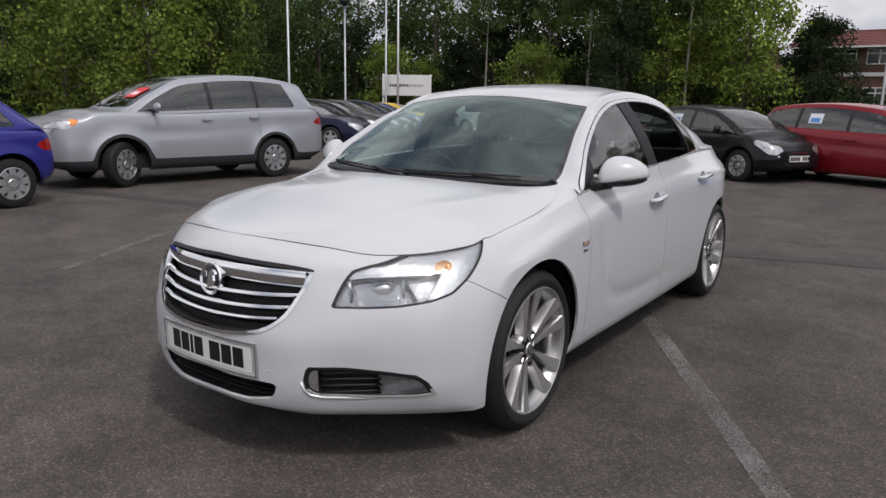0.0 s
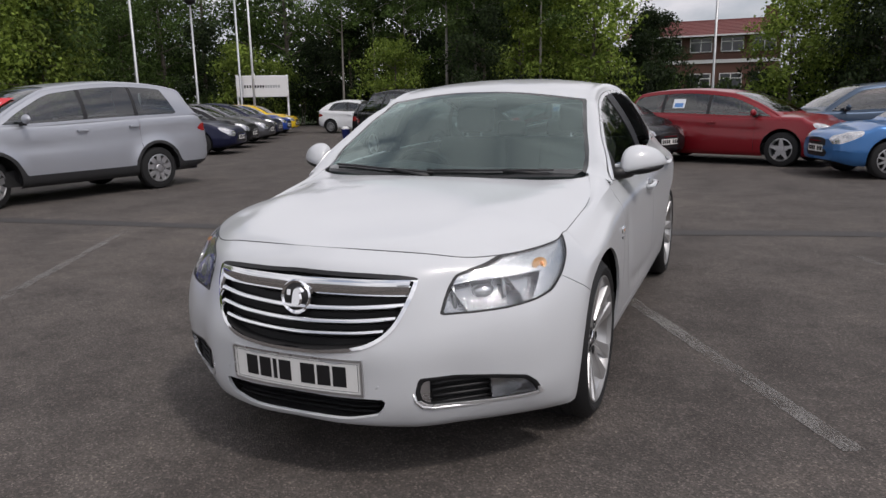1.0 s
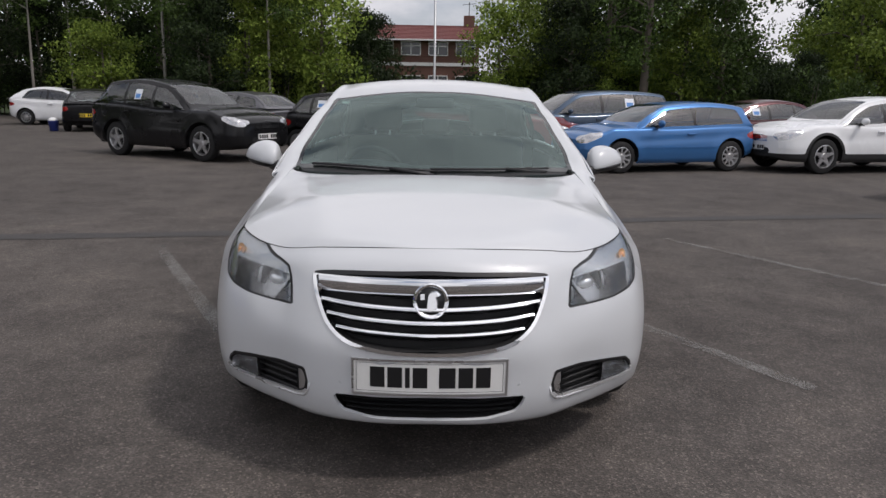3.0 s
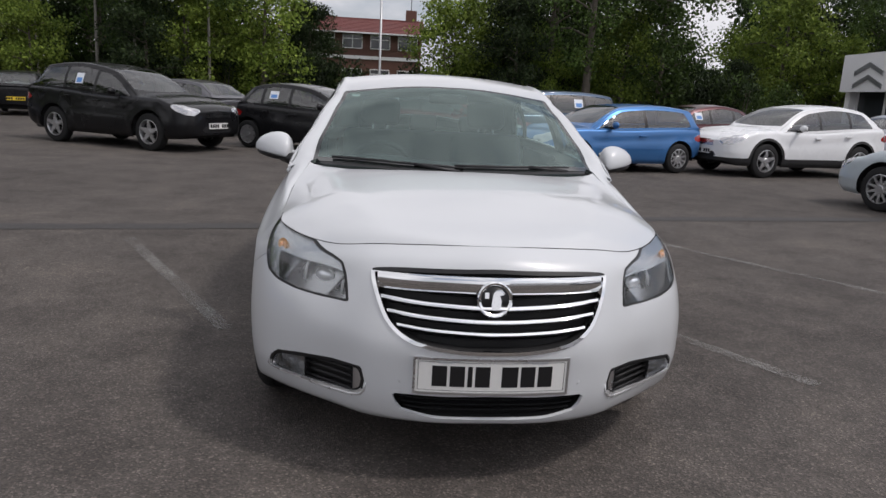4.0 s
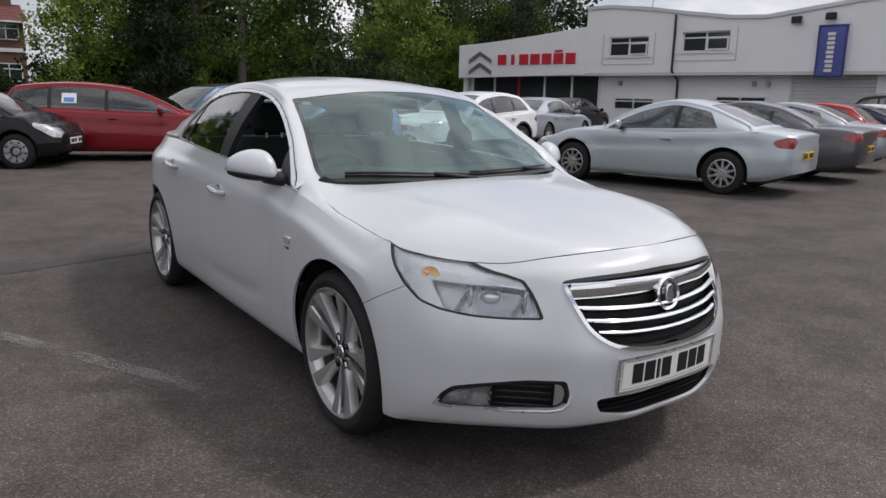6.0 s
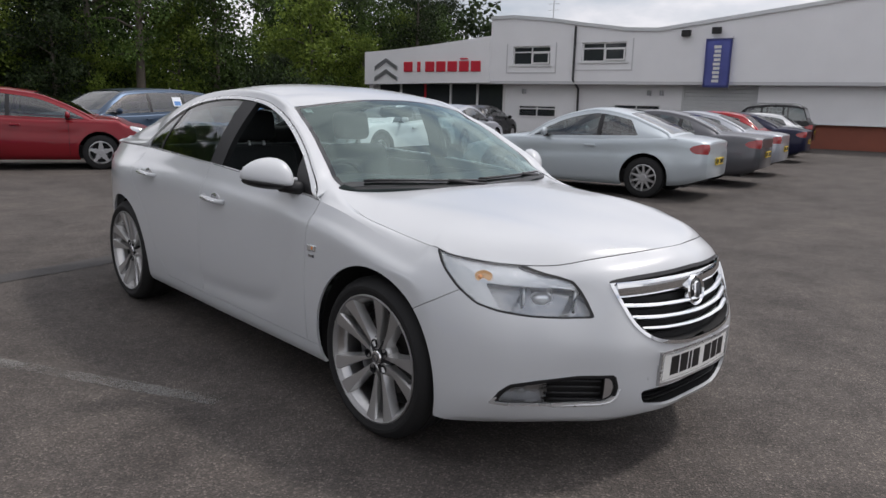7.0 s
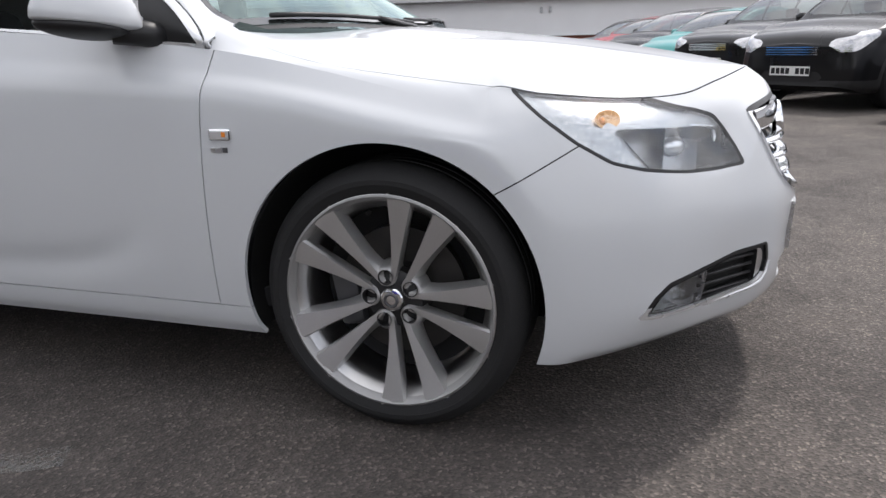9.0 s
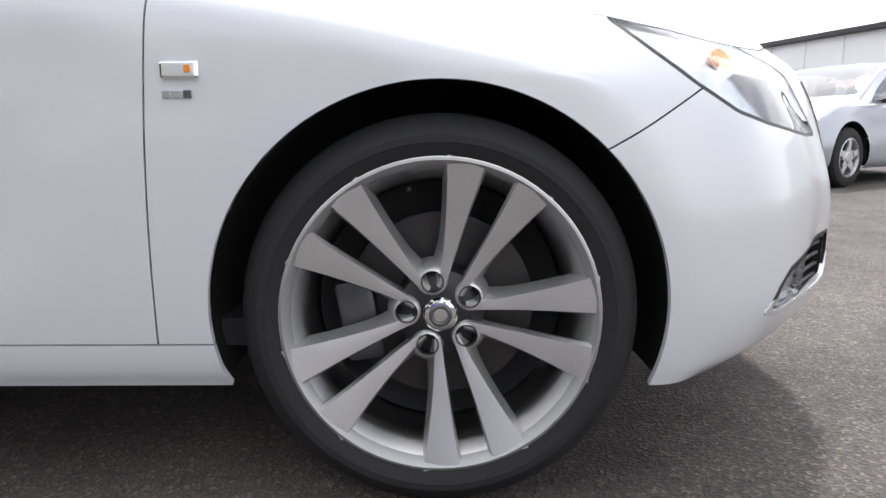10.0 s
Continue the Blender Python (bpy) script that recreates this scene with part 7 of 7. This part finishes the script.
GV2, band_, clear_ = split(GV, screen_, np.minimum.reduce([GV[:, 1] - SCREEN_BASE(GV[:, 0]) - 0.035, SCREEN_TOP(GV[:, 0]) - 0.02 - GV[:, 1], SCREEN_SIDE(GV[:, 1]) - 0.022 - GV[:, 0]]))
screen = sheet("windscreen", GV2, clear_, M_SCREEN, auto, both=True, inset=0.002)
sheet("screen_border", GV2, band_, M_FRIT, screen, "black printed border", both=True, inset=0.002)
sheet("screen_seal", GV, seal_w, M_BLACK, auto, both=True, inset=0.004)
sheet("rear_window", GV, rearg_, M_SIDE, auto, both=True, inset=0.004)
sheet("tailgate_edge", GV, deck_, M_WHITE, auto, both=True, thick=0.01)
TG = np.array([[body[k, -1] * (1 - t) + np.array([0, min(body[k, -1][1], 3.66), MID_Z(3.66) - 0.02]) * t for t in np.linspace(0, 1, 8)] for k in range(210, body.shape[0])])
V_, F_ = grid(TG)
sheet("tailgate", V_, [f[::-1] for f in F_], M_WHITE, auto, both=True)
part("windscreen_sticker", box(-0.545, -0.50, 0, 0.001, 0, 0.035), M_PLATE_W, auto, "small white paper sticker").matrix_local = pose(0, 1.003, 1.318, -62, 0, 0)
part("rear_view_mirror", box(-0.11, 0.11, 0.92, 0.95, 1.30, 1.355, 0.012), M_BLACK, auto)

# wipers
for x0, x1, y0 in ((-0.62, 0.02, 0.40), (-0.02, 0.58, 0.275)):
    bm = bmesh.new()
    pts = []
    for t in np.linspace(0, 1, 9):
        x = x0 + (x1 - x0) * t
        y = float(SCREEN_BASE(abs(x))) + 0.006 + 0.014 * (1 - t)
        z = float(CANT_Z(y)) if abs(x) > 0.7 else float(np.interp(y, gh[:, 0, 1], [np.interp(-abs(x), -gh[k, :, 0], gh[k, :, 2]) for k in range(len(gh))]))
        pts.append((x, y, z + 0.009))
    add_tube(bm, pts, [0.007, 0.007, 0.007, 0.006, 0.006, 0.006, 0.005, 0.005, 0.004], 6)
    wiper = part("wiper", bm, M_BLACK, auto, "black wiper blade", smooth=True)
    bm = bmesh.new()
    add_tube(bm, [(x1 - 0.02, float(SCREEN_BASE(abs(x1))) - 0.01, pts[-1][2] - 0.02), pts[5]], [0.012, 0.008], 6)
    part("wiper_arm", bm, M_BLACK, wiper, smooth=True)

# ---- mirrors, handles, side lamps ----
for sx in (1, -1):
    bm = bmesh.new()
    bmesh.ops.create_uvsphere(bm, u_segments=32, v_segments=20, radius=1.0)
    for v in bm.verts:
        x, y, z = v.co
        w = x - 0.40 * (1 - x * x)
        v.co = (sx * (0.945 + 0.106 * w), 0.735 + 0.035 * w + (0.10 if y < 0 else 0.045) * y, 1.010 + (0.112 if z > 0 else 0.016) * z + 0.016 * w)
    if sx < 0:
        bmesh.ops.reverse_faces(bm, faces=bm.faces)
    cap = part("door_mirror", bm, M_WHITE, auto, "white door mirror cap with a black base", smooth=True)
    bm = bmesh.new()
    bmesh.ops.create_uvsphere(bm, u_segments=28, v_segments=12, radius=1.0)
    for v in bm.verts:
        x, y, z = v.co
        v.co = (sx * (0.940 + 0.100 * x), 0.737 + 0.035 * x + (0.092 if y < 0 else 0.047) * y, 0.998 + 0.026 * z + 0.014 * x)
    part("mirror_base", bm, M_BLACK, cap, smooth=True)
    bm = bmesh.new()
    add_tube(bm, [(sx * 0.80, 0.60, 0.975), (sx * 0.85, 0.64, 0.985), (sx * 0.89, 0.69, 0.99)], [0.034, 0.032, 0.03], 10)
    part("mirror_arm", bm, M_BLACK, cap, smooth=True)
    bm = bmesh.new()
    add_tube(bm, [(sx * 0.87, 0.69, 1.006), (sx * 0.84, 0.675, 1.010), (sx * 0.80, 0.655, 1.018)], [0.022, 0.016, 0.010], 10)
    part("cap_tail", bm, M_WHITE, cap, smooth=True)
    part("mirror_glass", box(min(sx * 0.86, sx * 1.03), max(sx * 0.86, sx * 1.03), 0.772, 0.780, 1.0, 1.075, 0.01), M_CHROME, cap)
    for hy, hz, hx in ((1.35, 0.853, 0.903), (2.26, 0.912, 0.896)):
        bm = bmesh.new()
        add_tube(bm, [(sx * hx, hy - 0.115, hz - 0.006), (sx * (hx + 0.026), hy - 0.085, hz - 0.003), (sx * (hx + 0.030), hy, hz + 0.001), (sx * (hx + 0.026), hy + 0.085, hz + 0.004), (sx * hx, hy + 0.115, hz + 0.006)], [0.012, 0.013, 0.014, 0.013, 0.012], 10)
        handle = part("door_handle", bm, M_WHITE, auto, "white door handle with a bright strip", smooth=True)
        bm = bmesh.new()
        add_tube(bm, [(sx * (hx + 0.036), hy - 0.08, hz - 0.003), (sx * (hx + 0.040), hy, hz), (sx * (hx + 0.036), hy + 0.08, hz + 0.004)], 0.006, 8)
        part("handle_strip", bm, M_CHROME, handle, smooth=True)
        bm = bmesh.new()
        bmesh.ops.create_uvsphere(bm, u_segments=20, v_segments=10, radius=1.0)
        for v in bm.verts:
            v.co = (sx * (hx - 0.004 + 0.006 * v.co.x), hy - 0.01 + 0.055 * v.co.y, hz + 0.034 * v.co.z)
        part("handle_cup", bm, M_SATIN, handle, smooth=True)
    x = sx * (float(WIDTH(0.4)) - 0.001)
    bm = bmesh.new()
    add_box(bm, min(x - sx * 0.01, x + sx * 0.006), max(x - sx * 0.01, x + sx * 0.006), 0.374, 0.436, 0.730, 0.760, 0.006)
    lampi = part("side_indicator", bm, M_CHROME, auto, "small clear side indicator lamp")
    part("indicator_lens", box(min(x + sx * 0.004, x + sx * 0.0085), max(x + sx * 0.004, x + sx * 0.0085), 0.379, 0.431, 0.734, 0.756, 0.002), M_REFLECT, lampi)
    part("amber_element", box(min(x + sx * 0.007, x + sx * 0.010), max(x + sx * 0.007, x + sx * 0.010), 0.386, 0.396, 0.740, 0.752, 0.001), M_AMBER, lampi)
    for k in range(3):
        part("trim_badge", box(min(x - sx * 0.003, x + sx * 0.004), max(x - sx * 0.003, x + sx * 0.004), 0.389 + 0.016 * k, 0.401 + 0.016 * k, 0.702, 0.714, 0.001), M_SATIN if k else M_BEZEL, auto)

# ---- wheels ----
R, RIM = 0.340, 0.263


def shared(name, bm, material, angle=35):
    me = bpy.data.meshes.new(name)
    for e in bm.edges:
        if len(e.link_faces) == 2 and e.calc_face_angle(0) > radians(angle):
            e.smooth = False
    bm.to_mesh(me)
    bm.free()
    me.materials.append(material)
    for p in me.polygons:
        p.use_smooth = True
    return me


W2 = 0.118
prof = [(RIM - 0.004, -W2 + 0.01), (RIM + 0.012, -W2), (RIM + 0.042, -W2 - 0.006), (R - 0.022, -W2 + 0.004), (R - 0.006, -W2 + 0.022), (R, -W2 + 0.042)]
for k in range(4):
    c = -0.057 + 0.038 * k
    prof += [(R, c - 0.013), (R - 0.006, c - 0.011), (R - 0.006, c - 0.005), (R, c - 0.003)]
prof += [(R, W2 - 0.042), (R - 0.006, W2 - 0.022), (R - 0.022, W2 - 0.004), (RIM + 0.042, W2 + 0.006), (RIM + 0.030, W2 + 0.0065), (RIM + 0.029, W2 + 0.005), (RIM + 0.012, W2), (RIM - 0.004, W2 - 0.010)]
ME_TYRE = shared("tyre", lathe(prof, 72), M_TYRE, 25)
ME_BARREL = shared("rim", lathe([(RIM + 0.009, W2 - 0.010), (RIM + 0.008, W2 - 0.001), (RIM + 0.003, W2 + 0.001), (RIM - 0.003, W2 - 0.003), (RIM - 0.010, W2 - 0.016), (RIM - 0.026, W2 - 0.034), (RIM - 0.034, W2 - 0.060), (RIM - 0.038, -W2 + 0.03), (RIM, -W2 + 0.006)], 72), M_BARREL, 40)
ME_FLANGE = shared("rim_flange", lathe([(RIM + 0.007, W2 - 0.010), (RIM + 0.0065, W2 + 0.0005), (RIM + 0.002, W2 + 0.002), (RIM - 0.004, W2 - 0.003), (RIM - 0.011, W2 - 0.016)], 72), M_FLANGE, 40)
bm = bmesh.new()
rows = []
for t in np.linspace(0, 1, 14):
    r = 0.042 + (RIM - 0.005 - 0.042) * t
    off = 0.0155 + 0.0455 * t**1.12
    half = 0.0065 + 0.0115 * t + 0.0185 * t**1.8
    x = W2 - 0.040 + 0.035 * t**1.4
    bulge = 0.005
    # the flank towards the wheel bolts slopes away and swells near the hub
    swell = 0.004 + 0.012 * math.exp(-((t / 0.22) ** 2)) + 0.006 * (1 - t)
    rows.append([bm.verts.new(p) for p in ((x - 0.004, off - half, r), (x + bulge * 0.85, off - half * 0.86, r), (x + bulge, off, r), (x + bulge * 0.85, off + half * 0.90, r), (x - 0.012, off + half + 0.5 * swell, r), (x - 0.034, off + half + swell, r), (x - 0.034, off - half * 0.8, r))])
for a, b in zip(rows, rows[1:]):
    for k in range(7):
        bm.faces.new((a[k], a[(k + 1) % 7], b[(k + 1) % 7], b[k]))
bm.faces.new(rows[0][::-1])
bm.faces.new(rows[-1])
bmesh.ops.recalc_face_normals(bm, faces=bm.faces)
both_ = bm.copy()
ME_SPOKE = [shared("spoke", bm, M_RIM, 28)]
for v in both_.verts:
    v.co.y = -v.co.y
bmesh.ops.reverse_faces(both_, faces=both_.faces)
ME_SPOKE.append(shared("spoke", both_, M_RIM, 28))
ME_HUB = shared("hub", lathe([(0.0, W2 - 0.038), (0.030, W2 - 0.038), (0.058, W2 - 0.042), (0.074, W2 - 0.050), (0.078, W2 - 0.075)], 40), M_BLACK)
ME_CAP = shared("centre_cap", lathe([(0.0, W2 - 0.026), (0.020, W2 - 0.027), (0.027, W2 - 0.029), (0.030, W2 - 0.033), (0.030, W2 - 0.045)], 32), M_CHROME)
ME_CAPMARK = shared("cap_emblem", lathe([(0.012, W2 - 0.0255), (0.016, W2 - 0.024), (0.020, W2 - 0.0265)], 24), M_BEZEL)
ME_BOLT = shared("wheel_bolt", lathe([(0.0, W2 - 0.046), (0.009, W2 - 0.046), (0.010, W2 - 0.050), (0.0105, W2 - 0.060)], 6), M_BLACK, 20)
ME_WELL = shared("bolt_well", lathe([(0.0195, W2 - 0.030), (0.0175, W2 - 0.031), (0.0165, W2 - 0.062), (0.0, W2 - 0.063)], 24), M_BLACK)
ME_WELLRIM = shared("bolt_boss", lathe([(0.0180, W2 - 0.037), (0.0188, W2 - 0.0345), (0.0225, W2 - 0.0355), (0.0275, W2 - 0.042), (0.0335, W2 - 0.058), (0.0360, W2 - 0.080)], 32), M_RIM)
ME_DISC = shared("brake_disc", lathe([(0.05, W2 - 0.105), (0.075, W2 - 0.092), (0.080, W2 - 0.110), (0.168, W2 - 0.110), (0.168, W2 - 0.138), (0.06, W2 - 0.138)], 48), M_DISC)
ME_BACK = shared("brake_shield", lathe([(0.0, W2 - 0.15), (0.20, W2 - 0.15), (0.222, W2 - 0.14)], 40), M_DARK)
bm = bmesh.new()
add_box(bm, W2 - 0.155, W2 - 0.085, -0.075, 0.075, 0.112, 0.182, 0.012)
ME_CALIPER = shared("brake_caliper", bm, M_BEZEL)
ME_VALVE = shared("valve", lathe([(0.0, 0.022), (0.0035, 0.022), (0.0045, 0.018), (0.004, 0.0)], 10), M_BLACK)


def main_wheel(x, y, spin):
    side = 1 if x > 0 else -1
    w = new("wheel", ME_TYRE)
    w.parent = auto
    w["label"] = "low profile tyre on a grey ten spoke alloy wheel"
    w.matrix_local = pose(x, y, R, 0, 0, 0 if side > 0 else 180)

    def sub(name, me, m=Matrix()):
        ob = new(name, me)
        ob.parent = w
        ob.matrix_local = m

    sub("rim", ME_BARREL)
    sub("rim_flange", ME_FLANGE)
    turn = lambda deg: Matrix.Rotation(radians(deg), 4, "X")
    for k in range(5):
        for j in (0, 1):
            sub("spoke", ME_SPOKE[j], turn(spin + 72 * k))
        at = turn(spin + 36 + 72 * k) @ Matrix.Translation((0, 0, 0.0585))
        sub("bolt_boss", ME_WELLRIM, at)
        sub("bolt_well", ME_WELL, at)
        sub("wheel_bolt", ME_BOLT, at)
    sub("hub", ME_HUB)
    sub("centre_cap", ME_CAP)
    sub("cap_emblem", ME_CAPMARK)
    sub("brake_disc", ME_DISC)
    sub("brake_shield", ME_BACK)
    sub("brake_caliper", ME_CALIPER, turn(100 if y < 1 else 250))
    sub("valve", ME_VALVE, turn(spin + 36) @ Matrix.Translation((W2 - 0.05, 0.0, RIM - 0.042)))


for sx in (1, -1):
    for ya in (0.004, 2.737):
        main_wheel(sx * (0.770 if ya < 1 else 0.766), ya, {(1, 0.004): 10, (-1, 0.004): -22.5, (1, 2.737): 40, (-1, 2.737): 3}[(sx, ya)])
        out_ = 0.868 if ya < 1 else 0.80
        bm = lathe([(0.386, sx * out_), (0.395, sx * (out_ - 0.03)), (0.392, sx * 0.60), (0.0, sx * 0.58)], 48)
        bmesh.ops.bisect_plane(bm, geom=bm.verts[:] + bm.edges[:] + bm.faces[:], plane_co=(0, 0, -0.12), plane_no=(0, 0, 1), clear_inner=True)
        ob = part("arch_liner", bm, M_DARK, auto, smooth=True)
        ob.matrix_local = pose(0, ya, 0.347)
part("underbody", box(-0.55, 0.55, -0.50, 3.4, 0.235, 0.28), M_DARK, auto)

# ---- cabin ----
part("cabin_floor", box(-0.80, 0.80, 0.3, 3.2, 0.27, 0.32), M_SEAT, auto)
bm = bmesh.new()
dash = spline([(0.40, 0.60), (0.52, 0.955), (0.66, 0.985), (0.84, 0.975), (0.95, 0.90), (0.93, 0.72), (0.78, 0.60)], 30)
rows = []
for x in np.linspace(-0.76, 0.76, 25):
    hump = 0.03 * math.exp(-(((x + 0.38) / 0.2) ** 2))
    rows.append([bm.verts.new((x, y + 0.10 * (x / 0.76) ** 2, z + (hump if z > 0.9 else 0))) for y, z in dash])
for a, b in zip(rows, rows[1:]):
    for k in range(29):
        bm.faces.new((a[k], a[k + 1], b[k + 1], b[k]))
bmesh.ops.recalc_face_normals(bm, faces=bm.faces)
part("dashboard", bm, M_DASH, auto, "dark moulded dashboard", smooth=True)
wheel_ = lathe([(0.185 + 0.014 * math.cos(a), 0.014 * math.sin(a)) for a in np.linspace(0, math.tau, 10, endpoint=False)], 40, "z", closed=True)
sw = part("steering_wheel", wheel_, M_BLACK, auto, "black steering wheel", smooth=True)
sw.matrix_local = pose(-0.37, 1.02, 0.90, -64, 0, 0)
bm = lathe([(0.0, 0.0), (0.06, -0.005), (0.075, -0.03)], 20, "z")
add_box(bm, -0.18, 0.18, -0.02, 0.02, -0.02, -0.008)
part("steering_boss", bm, M_BLACK, sw)


def rounded(x0, x1, y0, y1, z0, z1, r):
    bm = box(x0, x1, y0, y1, z0, z1)
    bmesh.ops.bevel(bm, geom=bm.edges[:], offset=r, segments=4, affect="EDGES", profile=0.5)
    return bm


for sx in (1, -1):
    seat = part("front_seat", rounded(sx * 0.37 - 0.26, sx * 0.37 + 0.26, 1.15, 1.68, 0.36, 0.52, 0.05), M_SEAT, auto, "dark cloth front seat", smooth=True)
    ob = part("seat_back", rounded(-0.25, 0.25, -0.08, 0.06, 0.0, 0.66, 0.06), M_SEAT, seat, smooth=True)
    ob.matrix_local = pose(sx * 0.37, 1.66, 0.46, -17, 0, 0)
    ob = part("headrest", rounded(-0.135, 0.135, -0.05, 0.05, 0.0, 0.19, 0.045), M_SEAT, seat, smooth=True)
    ob.matrix_local = pose(sx * 0.37, 1.855, 1.125, -12, 0, 0)
    for q in (-0.05, 0.05):
        bm = bmesh.new()
        add_tube(bm, [(sx * 0.37 + q, 1.84, 1.08), (sx * 0.37 + q, 1.86, 1.16)], 0.008, 6)
        part("headrest_post", bm, M_SATIN, seat)
    x0 = sx * 0.815
    part("door_lining", box(min(x0, x0 - sx * 0.05), max(x0, x0 - sx * 0.05), 0.60, 1.50, 0.35, 0.955, 0.015), M_SEAT, auto)
    part("door_lining", box(min(x0, x0 - sx * 0.06), max(x0, x0 - sx * 0.06), 1.55, 2.35, 0.35, 0.985, 0.015), M_SEAT, auto)
bench = part("rear_seat", rounded(-0.66, 0.66, 2.15, 2.65, 0.38, 0.54, 0.05), M_SEAT, auto, "dark cloth rear bench", smooth=True)
ob = part("seat_back", rounded(-0.66, 0.66, -0.07, 0.07, 0.0, 0.60, 0.05), M_SEAT, bench, smooth=True)
ob.matrix_local = pose(0, 2.62, 0.48, -22, 0, 0)
for x in (-0.42, 0.0, 0.42):
    ob = part("headrest", rounded(-0.12, 0.12, -0.04, 0.04, 0.0, 0.13, 0.035), M_SEAT, bench, smooth=True)
    ob.matrix_local = pose(x, 2.86, 1.05, -14, 0, 0)
part("parcel_shelf", box(-0.62, 0.62, 2.86, 3.45, 1.00, 1.02), M_SEAT, auto)
